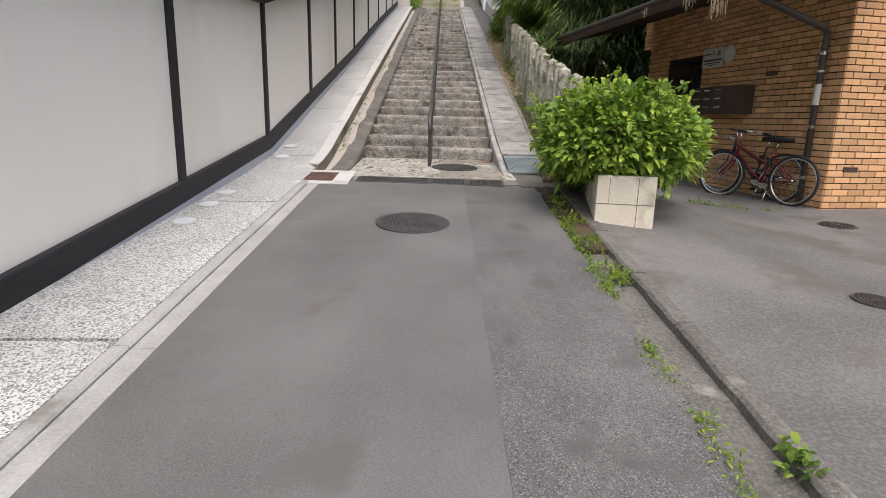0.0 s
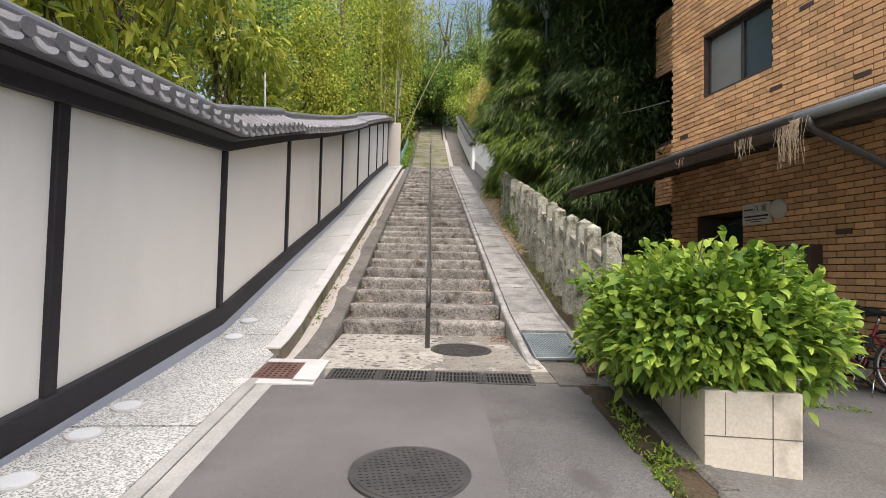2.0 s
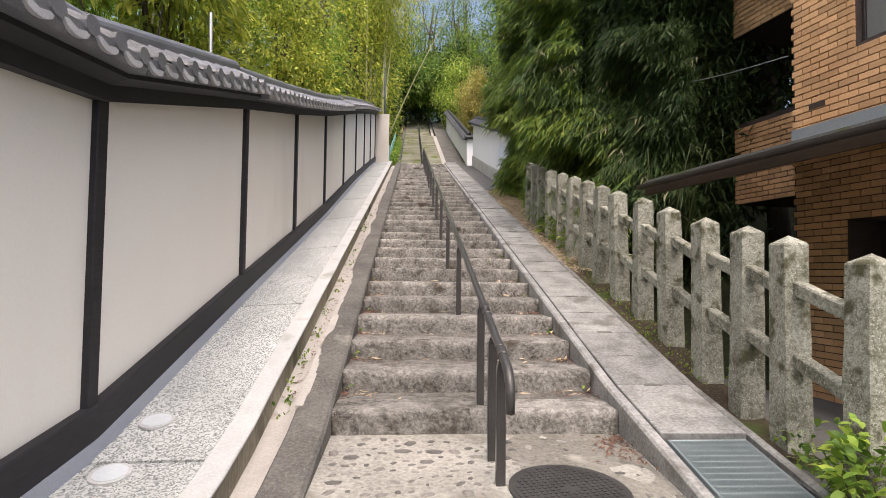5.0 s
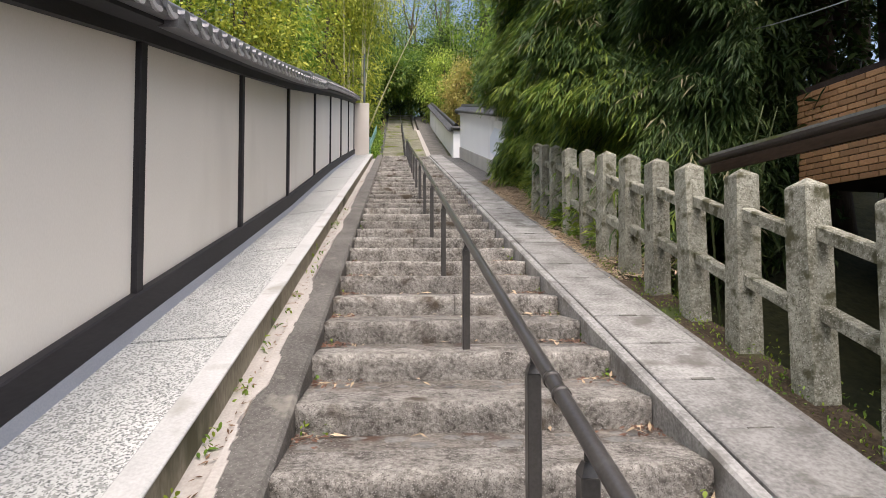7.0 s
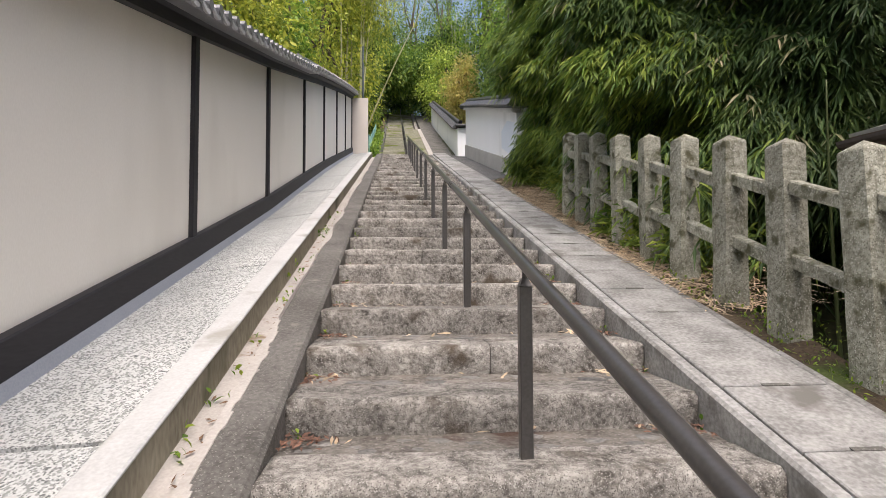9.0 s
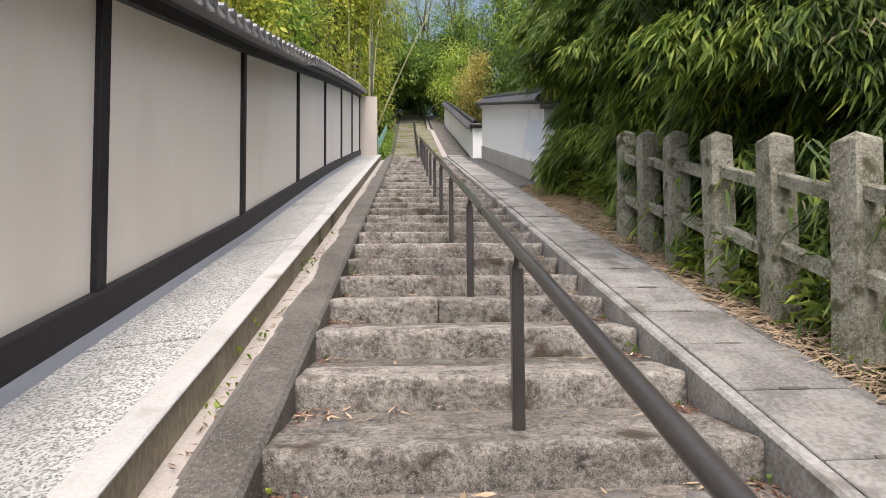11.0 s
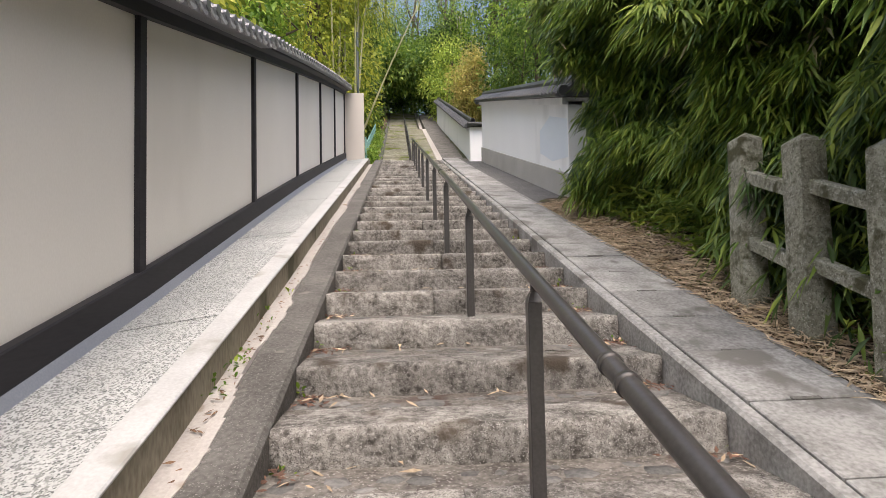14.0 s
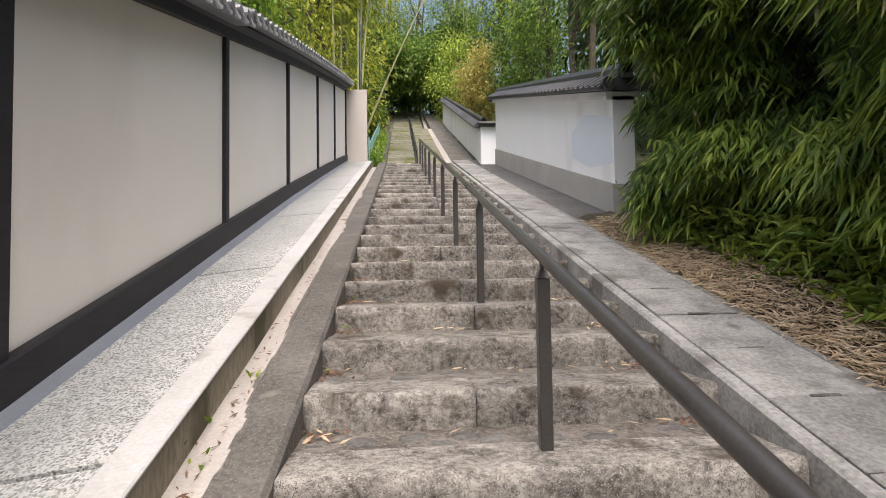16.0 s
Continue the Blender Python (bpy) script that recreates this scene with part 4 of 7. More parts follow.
def limb(bm, a, b, ra, rb, rnd_, n=7, bend=0.12):
    a, b = Vector(a), Vector(b)
    side = Vector((rnd_.uniform(-1, 1), rnd_.uniform(-1, 1), rnd_.uniform(-0.2, 0.4))) * (b - a).length * bend
    pts = [a + (b - a) * t + side * math.sin(math.pi * t) for t in (0, 0.2, 0.4, 0.6, 0.8, 1.0)]
    tube(bm, pts, [ra + (rb - ra) * t for t in (0, 0.2, 0.4, 0.6, 0.8, 1.0)], n)


def tree(name, label, at, height, crown, seed, material, leaf=(0.14, 0.05), count=900, per=6, stems=1, stem_r=0.12, mats=None, hang=0.2, droop=0.25, oval=True, shell=0.45, reach=0.12, group="", fine=False):
    """A tapered trunk with limbs, and a crown of many leaves round a handful of lumps. crown: list of (offset, radii)."""
    rnd_ = random.Random(seed)
    rng = np.random.default_rng(seed)
    t = thing(name, label, "tree", at, group)
    for k in range(stems):
        bm = bmesh.new()
        lean = Vector((rnd_.uniform(-0.4, 0.4), rnd_.uniform(-0.4, 0.4), 0)) * (0.3 + 0.5 * (stems > 1))
        foot = Vector((rnd_.uniform(-0.3, 0.3), rnd_.uniform(-0.3, 0.3), -0.4)) * (1 if stems > 1 else 0.3)
        top = Vector((0, 0, height * 0.8)) + lean * 2
        limb(bm, foot, top, stem_r, stem_r * 0.35, rnd_, 9, 0.04)
        for off, rad in crown:
            s = foot + (top - foot) * rnd_.uniform(0.35, 0.8)
            limb(bm, s, Vector(off) + Vector((0, 0, -0.2 * rad[2])), stem_r * 0.4, stem_r * 0.1, rnd_, 6)
            for j in range(2):
                e = Vector(off) + Vector((rnd_.uniform(-0.7, 0.7) * rad[0], rnd_.uniform(-0.7, 0.7) * rad[1], rnd_.uniform(-0.3, 0.7) * rad[2]))
                limb(bm, Vector(off) + Vector((0, 0, -0.2 * rad[2])), e, stem_r * 0.14, stem_r * 0.05, rnd_, 5)
        smooth(part("trunk", bm, M_BARK, t))
    tot = sum(r[0] * r[1] * r[2] for _, r in crown) ** (1 / 1.5)
    share = sum((r[0] * r[1] * r[2]) ** (1 / 1.5) for _, r in crown)
    cs, vs = [], []
    for off, rad in crown:
        n = max(20, int(count * (rad[0] * rad[1] * rad[2]) ** (1 / 1.5) / share))
        c, v = blob(rng, n, off, rad, shell)
        cs.append(c)
        vs.append(v)
    sprays(np.concatenate(cs), np.concatenate(vs), per, leaf[0], leaf[1], material, t, rng, "crown", droop, 1.0, hang, oval, reach, "", fine)
    return t


# ---- apartment building of brick ----
BLD = pose(4.83, 6.42, 0, 0, 0, 10)
apt = thing("apartment_building", "orange-brown brick apartment building with a dark eave", "building")
apt.matrix_basis = BLD
M_BRICK = mat("orange_brick", (0.51, 0.275, 0.125), (0.69, 0.42, 0.22), 1.2, 0.75, 50, 0.2, 0.004, vary=0.22)
M_BRICK_I = mat("orange_brick_field", (0.51, 0.275, 0.125), (0.69, 0.42, 0.22), 1.2, 0.75, 50, 0.2, 0.004, vary=0.0)
_nd, _ln = M_BRICK_I.node_tree.nodes, M_BRICK_I.node_tree.links
_h = _nd.new("ShaderNodeHueSaturation")
_src = _nd["Principled BSDF"].inputs["Base Color"].links[0].from_socket
_ln.new(_src, _h.inputs["Color"])
_g = _nd.new("ShaderNodeNewGeometry")
_ln.new(ramp_out(_nd, _ln, _g.outputs["Random Per Island"], 0.78, 1.22), _h.inputs["Value"])
_ln.new(_h.outputs[0], _nd["Principled BSDF"].inputs["Base Color"])
M_JOINT = mat("brick_joint", (0.05, 0.035, 0.03), (0.09, 0.07, 0.06), 5, 0.9, 50, 0.2)
M_EAVE = mat("dark_eave_timber", (0.045, 0.03, 0.022), (0.09, 0.062, 0.045), 3, 0.7, 50, 0.2, stretch=(1, 0.2, 1))
M_STEELPIPE = mat("brown_downpipe", (0.06, 0.05, 0.047), (0.09, 0.078, 0.072), 4, 0.4, 60, 0.05, metal=0.2)
M_GLASSFROST = mat("frosted_pane", (0.17, 0.17, 0.16), (0.22, 0.22, 0.21), 2, 0.35, 60, 0.05)
M_GLASSDARK = mat("dark_pane", (0.03, 0.045, 0.045), (0.05, 0.065, 0.065), 2, 0.08, 60, 0.0)
M_FRAME = mat("window_frame_metal", (0.05, 0.045, 0.04), (0.08, 0.07, 0.065), 4, 0.4, 60, 0.05, metal=0.5)
M_SIGNW = mat("sign_white", (0.5, 0.48, 0.43), (0.58, 0.56, 0.5), 3, 0.6, 60, 0.05)
M_INK = mat("sign_ink", (0.03, 0.03, 0.03), (0.05, 0.05, 0.05), 3, 0.6, 60, 0.0)
M_METALBOX = mat("brown_mailbox_metal", (0.075, 0.05, 0.042), (0.11, 0.08, 0.068), 3, 0.4, 60, 0.05, metal=0.4)
M_CHROME = mat("bright_metal", (0.5, 0.5, 0.5), (0.62, 0.62, 0.62), 6, 0.22, 60, 0.0, metal=1.0)
M_SHEETMETAL = mat("grey_sheet_metal", (0.3, 0.32, 0.34), (0.4, 0.42, 0.44), 2, 0.45, 50, 0.05, metal=0.5)

H0, H1 = 0.30, 9.0
END = 4.55
HOLES = [(2.27, 3.72, 4.55, 5.52), (2.82, 3.86, 0.30, 2.60)]


def inside(a, b, holes, c, d):
    return any(a < h[1] - 1e-4 and b > h[0] + 1e-4 and c < h[3] - 1e-4 and d > h[2] + 1e-4 for h in holes)


def core(bm, u0, u1, w0, w1, holes, put):
    us = sorted({u0, u1} | {h[0] for h in holes} | {h[1] for h in holes})
    ws = sorted({w0, w1} | {h[2] for h in holes} | {h[3] for h in holes})
    for a, b in zip(us, us[1:]):
        for c, d in zip(ws, ws[1:]):
            if not inside(a, b, holes, c, d):
                put(bm, a, b, c, d)


bm = bmesh.new()
bm.free()
core(None, 0.0, END, H0, H1, HOLES, lambda m_, a, b, c, d: part("wall_section", bbox(0.014, 0.22, a, b, c, d, 0.0005), M_JOINT, apt))
bm = bmesh.new()
box(bm, 0.22, 6.0, 0.014, 0.22, H0, H1)
box(bm, 5.8, 6.0, 0.22, END, H0, H1)
box(bm, 0.22, 5.8, END - 0.2, END, H0, H1)
box(bm, 0.22, 5.8, 0.22, END - 0.2, 3.2, 3.4)
box(bm, 0.22, 5.8, 0.22, END - 0.2, H1 - 0.2, H1)
part("wall_core", bm, M_JOINT, apt)
bm = bmesh.new()
box(bm, -0.1, 6.1, -0.1, END + 0.1, H1, H1 + 0.15)
part("roof", bm, M_WALLBASE, apt)
for za, zb in ((3.15, 4.5), (6.0, 7.4)):
    bm = bmesh.new()
    box(bm, 1.124, 1.3, END + 0.004, END + 2.25, za, zb)
    box(bm, 1.3, 4.0, END + 0.004, END + 2.25, za, za + 0.2)
    part("balcony", bm, M_JOINT, apt)
bm = bmesh.new()
box(bm, 2.6, 2.8, END + 0.004, END + 2.25, H0, H1)
part("rear_wall", bm, M_JOINT, apt)

# bricks: running bond on the side wall, the front and the balconies
BL, BH, PITCH_L, PITCH_H = 0.227, 0.068, 0.238, 0.080
BRICK_MESH = {}


def brick_mesh(l, axis):
    key = (round(l, 3), axis)
    if key not in BRICK_MESH:
        bm = bmesh.new()
        if axis == "y":
            box(bm, -0.012, 0.016, -l / 2, l / 2, -BH / 2, BH / 2)
        else:
            box(bm, -l / 2, l / 2, -0.012, 0.016, -BH / 2, BH / 2)
        bmesh.ops.bevel(bm, geom=list(bm.edges), offset=0.003, segments=1, affect="EDGES")
        me = bpy.data.meshes.new("brick")
        bmesh.ops.recalc_face_normals(bm, faces=bm.faces)
        bm.to_mesh(me)
        bm.free()
        me.materials.append(M_BRICK)
        BRICK_MESH[key] = me
    return BRICK_MESH[key]


FIELD_V, FIELD_F = [], []
PARTS = 0
BRICK_SPOTS = []
rnd = random.Random(21)


def lay(u0, u1, w0, w1, holes, axis, off=0.0):
    row, w = 0, w0
    while w + BH < w1:
        u = u0 - (PITCH_L / 2 if row % 2 else 0)
        while u < u1:
            a, b = max(u, u0), min(u + BL, u1)
            pieces = [(a, b)]
            for h in holes:
                if w < h[3] and w + BH > h[2]:
                    nxt = []
                    for p, q in pieces:
                        if q <= h[0] or p >= h[1]:
                            nxt.append((p, q))
                        else:
                            if p < h[0]:
                                nxt.append((p, h[0]))
                            if q > h[1]:
                                nxt.append((h[1], q))
                    pieces = nxt
            for p, q in pieces:
                if q - p > 0.03:
                    BRICK_SPOTS.append((axis, (p + q) / 2, w + BH / 2, q - p, off, rnd.uniform(-0.0015, 0.0025)))
            u += PITCH_L
        w += PITCH_H
        row += 1


lay(0.0, END, 0.36, 8.9, HOLES, "y")
lay(END + 0.004, END + 2.25, 3.15, 4.48, [], "y", 1.11)
lay(END + 0.004, END + 2.25, 6.0, 7.38, [], "y", 1.11)
lay(0.0, 3.2, 0.36, 8.9, [], "x")
near = []
for k, (axis, u, w, l, off, j) in enumerate(BRICK_SPOTS):
    if w < 2.1 and abs(l - BL) < 0.002 and ((axis == "y" and 0.4 < u < 2.6 and w < 1.35) or (axis == "x" and u < 1.2)) and PARTS < 300:
        PARTS += 1
        near.append(k)
nearset = set(near)
for k, (axis, u, w, l, off, j) in enumerate(BRICK_SPOTS):
    if k in nearset:
        continue
    n0 = len(FIELD_V)
    c, h = 0.003, BH / 2
    if axis == "y":
        f, bk = -0.012 + off + j, 0.016 + off
        ring = [(f, u - l / 2 + c, w - h + c), (f, u + l / 2 - c, w - h + c), (f, u + l / 2 - c, w + h - c), (f, u - l / 2 + c, w + h - c),
                (f + c, u - l / 2, w - h), (f + c, u + l / 2, w - h), (f + c, u + l / 2, w + h), (f + c, u - l / 2, w + h),
                (bk, u - l / 2, w - h), (bk, u + l / 2, w - h), (bk, u + l / 2, w + h), (bk, u - l / 2, w + h)]
    else:
        f, bk = -0.012 + off + j, 0.016 + off
        ring = [(u + l / 2 - c, f, w - h + c), (u - l / 2 + c, f, w - h + c), (u - l / 2 + c, f, w + h - c), (u + l / 2 - c, f, w + h - c),
                (u + l / 2, f + c, w - h), (u - l / 2, f + c, w - h), (u - l / 2, f + c, w + h), (u + l / 2, f + c, w + h),
                (u + l / 2, bk, w - h), (u - l / 2, bk, w - h), (u - l / 2, bk, w + h), (u + l / 2, bk, w + h)]
    FIELD_V += ring
    FIELD_F += [(n0 + 3, n0 + 2, n0 + 1, n0)]
    for q in (0, 4):
        FIELD_F += [(n0 + q + i, n0 + q + (i + 1) % 4, n0 + q + 4 + (i + 1) % 4, n0 + q + 4 + i) for i in range(4)]
for k in near:
    axis, u, w, l, off, j = BRICK_SPOTS[k]
    piece("brick", brick_mesh(l, axis), apt, pose(off + j, u, w) if axis == "y" else pose(u, off + j, w))
me = bpy.data.meshes.new("brick_field")
me.from_pydata(FIELD_V, [], FIELD_F)
me.materials.append(M_BRICK_I)
ob = new("brick_field", me)
ob.parent = apt
ob["kind"] = "stuff"

# window
win = part("window", bbox(0.10, 0.16, 2.27, 3.72, 4.55, 4.60, 0.004), M_FRAME, apt, "two-sash window with one frosted and one dark pane")
for a, b, c, d in ((2.27, 3.72, 5.47, 5.52), (2.27, 2.31, 4.6, 5.47), (3.68, 3.72, 4.6, 5.47), (2.93, 2.99, 4.6, 5.47)):
    part("frame", bbox(0.10, 0.16, a, b, c, d, 0.004), M_FRAME, win)
part("pane", bbox(0.125, 0.135, 2.99, 3.68, 4.6, 5.47, 0.001), M_GLASSFROST, win)
part("pane", bbox(0.135, 0.145, 2.31, 2.93, 4.6, 5.47, 0.001), M_GLASSDARK, win)
bm = bmesh.new()
box(bm, 0.22, 1.2, 2.0, 4.0, 4.4, 4.5)
part("inner_sill", bm, M_EAVE, apt)
# entrance: dark recess with a glazed door
door = part("entrance_door", bbox(0.5, 0.54, 2.86, 3.82, 0.42, 2.5, 0.004), M_GLASSDARK, apt, "dark glazed entrance door in a deep recess")
for a, b, c, d in ((2.82, 2.9, 0.42, 2.56), (3.78, 3.86, 0.42, 2.56), (2.9, 3.78, 2.48, 2.56), (2.9, 3.78, 1.35, 1.43)):
    part("door_frame", bbox(0.48, 0.56, a, b, c, d, 0.004), M_FRAME, door)
bm = bmesh.new()
box(bm, 0.22, 0.6, 2.72, 2.82, 0.3, 2.7)
box(bm, 0.22, 0.6, 3.86, 3.96, 0.3, 2.7)
box(bm, 0.22, 0.6, 2.72, 3.96, 2.6, 2.7)
part("recess", bm, M_JOINT, apt)

# eave with gutter
ev = part("eave", swept([(-1.5, 3.08), (0.0, 3.44), (0.0, 3.62), (-1.46, 3.19), (-1.5, 3.17)], [(-1.2, 0), (5.4, 0)]), M_EAVE, apt, "dark timber eave with mossy sheet covering")
part("covering", swept([(-1.53, 3.175), (-1.46, 3.195), (0.0, 3.625), (0.0, 3.645), (-1.47, 3.213), (-1.53, 3.2)], [(-1.22, 0), (5.42, 0)]), mat("mossy_sheet", (0.12, 0.12, 0.11), (0.2, 0.2, 0.18), 2, 0.7, 40, 0.3, 0.006, (0.1, 0.12, 0.03), 0.55, 2.0), ev)
part("flashing", swept([(-0.03, 3.60), (-0.018, 3.60), (-0.018, 3.77), (-0.03, 3.77)], [(0.0, 0), (4.55, 0)]), M_SHEETMETAL, ev)
part("fascia", swept(rect(-1.535, -1.502, 3.0, 3.172), [(-1.2, 0), (5.4, 0)]), M_EAVE, ev)
part("batten", swept(rect(-1.42, -1.36, 3.06, 3.115), [(-1.2, 0), (5.4, 0)]), M_BRICK, ev)
for k in range(14):
    y = -1.1 + 0.49 * k
    bm = bmesh.new()
    box(bm, -0.74, 0.74, -0.025, 0.025, -0.06, -0.002)
    ob = part("rafter", bm, M_EAVE, ev)
    ob.matrix_basis = pose(-0.76, y, 3.255, 0, -13.5, 0)
bm = bmesh.new()
tube(bm, [(-1.57, -1.2, 3.13), (-1.57, 0.25, 3.13)], 0.05, 12)
smooth(part("gutter_pipe", bm, M_SHEETMETAL, ev, "silver pipe along the eave"))
bm = bmesh.new()
sweep(bm, [(-1.62 + 0.055 * math.cos(t), 3.13 + 0.055 * math.sin(t)) for t in [math.pi + math.pi * k / 8 for k in range(9)]] + [(-1.62 + 0.047 * math.cos(t), 3.13 + 0.047 * math.sin(t)) for t in [2 * math.pi - math.pi * k / 8 for k in range(9)]], [(0.25, 0), (5.4, 0)])
part("gutter", bm, M_STEELPIPE, ev)
bm = bmesh.new()
tube(bm, [(-0.07, 0.29, 0.4), (-0.07, 0.29, 2.52), (-0.08, 0.28, 2.59), (-0.14, 0.26, 2.63), (-1.5, 0.1, 2.98), (-1.58, 0.09, 3.02), (-1.6, 0.09, 3.1)], 0.038, 12)
smooth(part("downpipe", bm, M_STEELPIPE, apt, "brown round downpipe with bands"))
for z in (0.8, 1.45, 2.35):
    bm = bmesh.new()
    tube(bm, [(-0.07, 0.29, z - 0.02), (-0.07, 0.29, z + 0.02)], 0.042, 12)
    part("pipe_band", bm, M_CHROME, apt)
bm = bmesh.new()
tube(bm, [(-0.07, 0.29, 1.72), (-0.07, 0.29, 1.98)], 0.0395, 12)
part("pipe_label", bm, M_SIGNW, apt, "pale green-white paper label round the pipe")
bm = bmesh.new()
tube(bm, [(-0.07, 0.29, 2.12), (-0.07, 0.29, 2.15)], 0.0395, 12)
part("pipe_label", bm, M_SIGNW, apt)

# darker bricks that stand out
for u, w in ((1.2, 2.18), (0.95, 3.95), (2.2, 4.2), (4.2, 4.0), (1.7, 5.1), (0.8, 5.3)):
    ob = part("dark_brick", bbox(-0.016, 0.0, u - 0.11, u + 0.11, w - 0.033, w + 0.033, 0.003), M_METALBOX, apt)
for u, w in ((0.7, 1.95), (0.32, 0.93)):
    ob = part("dark_brick", bbox(u - 0.11, u + 0.11, -0.016, 0.0, w - 0.033, w + 0.033, 0.003), M_METALBOX, apt)


def on_wall(name, label, category, y, z):
    t = thing(name, label, category)
    t.matrix_basis = BLD @ pose(-0.012, y, z)
    return t


# letterboxes
mb = on_wall("mailbox_unit", "brown metal block of nine letterboxes on the brick wall", "mailbox", 2.1, 1.62)
part("body", bbox(-0.2, 0.0, -0.62, 0.62, 0.0, 0.42, 0.006), M_METALBOX, mb)
for r in range(3):
    for c in range(3):
        y0, z0 = 0.6 - 0.27 * c - 0.26, 0.015 + 0.132 * r
        dr = part("door", bbox(-0.212, -0.2, y0, y0 + 0.255, z0, z0 + 0.124, 0.004), M_METALBOX, mb)
        part("name_plate", bbox(-0.217, -0.212, y0 + 0.05, y0 + 0.2, z0 + 0.08, z0 + 0.1, 0.001), M_CHROME, dr)
part("side_box", bbox(-0.215, -0.2, -0.6, -0.225, 0.015, 0.405, 0.004), M_METALBOX, mb)

# sign with lettering, and round lamp
sg = on_wall("wall_sign", "weathered white sign board with black lettering", "sign", 2.53, 2.37)
part("board", bbox(-0.03, 0.0, -0.26, 0.26, 0.0, 0.3, 0.004), M_SIGNW, sg)


def lettering(text, size, m, parent, material=M_INK):
    cu = bpy.data.curves.new("lettering", "FONT")
    cu.body, cu.size, cu.align_x, cu.align_y = text, size, "CENTER", "CENTER"
    cu.extrude = 0.001
    tmp = bpy.data.objects.new("tmp", cu)
    me_ = bpy.data.meshes.new_from_object(tmp)
    bpy.data.objects.remove(tmp)
    me_.materials.clear()
    me_.materials.append(material)
    ob_ = new("lettering", me_)
    ob_.parent = parent
    ob_.matrix_basis = m
    return ob_


lettering("八 坂", 0.11, pose(-0.033, -0.08, 0.21, 90, 0, -90), sg)
for y0, y1, z0, z1 in ((0.05, 0.22, 0.2, 0.22), (-0.22, 0.22, 0.1, 0.125), (-0.2, 0.2, 0.06, 0.075), (-0.1, 0.1, 0.03, 0.042)):
    part("text_bar", bbox(-0.033, -0.03, y0, y1, z0, z1, 0.0005), M_INK, sg)
rl = on_wall("wall_lamp", "round unlit opal wall lamp beside the sign", "lamp", 2.16, 2.55)
bm = bmesh.new()
g_ = bmesh.ops.create_uvsphere(bm, u_segments=20, v_segments=10, radius=0.14)
bmesh.ops.scale(bm, vec=(0.5, 1, 1), verts=g_["verts"])
smooth(part("globe", bm, M_SIGNW, rl))
part("mount", bbox(-0.02, 0.0, -0.06, 0.06, -0.06, 0.06, 0.004), M_METALBOX, rl)

# dry vines hanging from the gutter
rng = np.random.default_rng(8)
dv = thing("dry_vines", "dry straw-coloured vines hanging from the eave gutter", "vines")
dv.matrix_basis = BLD
c = []
for y0, n, dz in ((0.25, 60, 0.45), (0.85, 24, 0.28), (1.9, 8, 0.2)):
    for k in range(n):
        bm = bmesh.new()
        y = y0 + rng.normal() * 0.07
        ln_ = dz * rng.uniform(0.3, 1.0)
        tube(bm, [(-1.6, y, 3.12), (-1.64, y + rng.normal() * 0.01, 3.10), (-1.66, y + rng.normal() * 0.02, 3.1 - ln_ * 0.5), (-1.655, y + rng.normal() * 0.02, 3.1 - ln_)], 0.0022, 4)
        part("strand", bm, M_STRAW, dv)

# ---- bicycle ----
M_BURG = mat("burgundy_paint", (0.12, 0.008, 0.018), (0.17, 0.012, 0.026), 4, 0.28, 60, 0.0)
M_RUBBER = mat("tyre_rubber", (0.015, 0.015, 0.015), (0.03, 0.03, 0.03), 6, 0.8, 80, 0.1)
M_RIM = mat("alloy_rim", (0.5, 0.5, 0.49), (0.62, 0.61, 0.6), 6, 0.3, 60, 0.0, metal=0.9)
bike = thing("bicycle", "burgundy city bicycle parked against the brick wall", "bicycle")
bike.matrix_basis = Matrix.Translation((4.54, 6.64, 0.415)) @ pose(0, 0, 0, 0, 0, 90 + 26.5) @ pose(0, 0, 0, 4, 0, 0)
WB, WR = 1.06, 0.335


def tubes(name, material, parent, *runs, n=9, label=""):
    bm_ = bmesh.new()
    for pts_, r_ in runs:
        tube(bm_, pts_, r_, n)
    return smooth(part(name, bm_, material, parent, label))


def wheel(x, turn):
    hub = tubes("wheel", M_CHROME, bike, ([(0, -0.05, 0), (0, 0.05, 0)], 0.018), label="spoked bicycle wheel")
    hub.matrix_basis = pose(x, 0, WR, 0, 0, turn)
    for nm, rr, tr, mt in (("tyre", WR - 0.018, 0.018, M_RUBBER), ("rim", WR - 0.042, 0.011, M_RIM)):
        bm_ = bmesh.new()
        nseg = 44
        rings = []
        for k in range(nseg):
            a = 2 * math.pi * k / nseg
            rings.append([bm_.verts.new(((rr + tr * math.cos(b)) * math.cos(a), tr * math.sin(b), (rr + tr * math.cos(b)) * math.sin(a))) for b in [2 * math.pi * q / 8 for q in range(8)]])
        for k in range(nseg):
            r_, q_ = rings[k], rings[(k + 1) % nseg]
            for j in range(8):
                bm_.faces.new((r_[j], r_[(j + 1) % 8], q_[(j + 1) % 8], q_[j]))
        smooth(part(nm, bm_, mt, hub))
    for k in range(28):
        bm_ = bmesh.new()
        a = 2 * math.pi * k / 28
        b = a + (0.35 if k % 2 else -0.35)
        sy = 0.03 if k % 4 < 2 else -0.03
        tube(bm_, [(0.016 * math.cos(b), sy, 0.016 * math.sin(b)), ((WR - 0.045) * math.cos(a), 0, (WR - 0.045) * math.sin(a))], 0.0016, 4)
        part("spoke", bm_, M_CHROME, hub)
    return hub


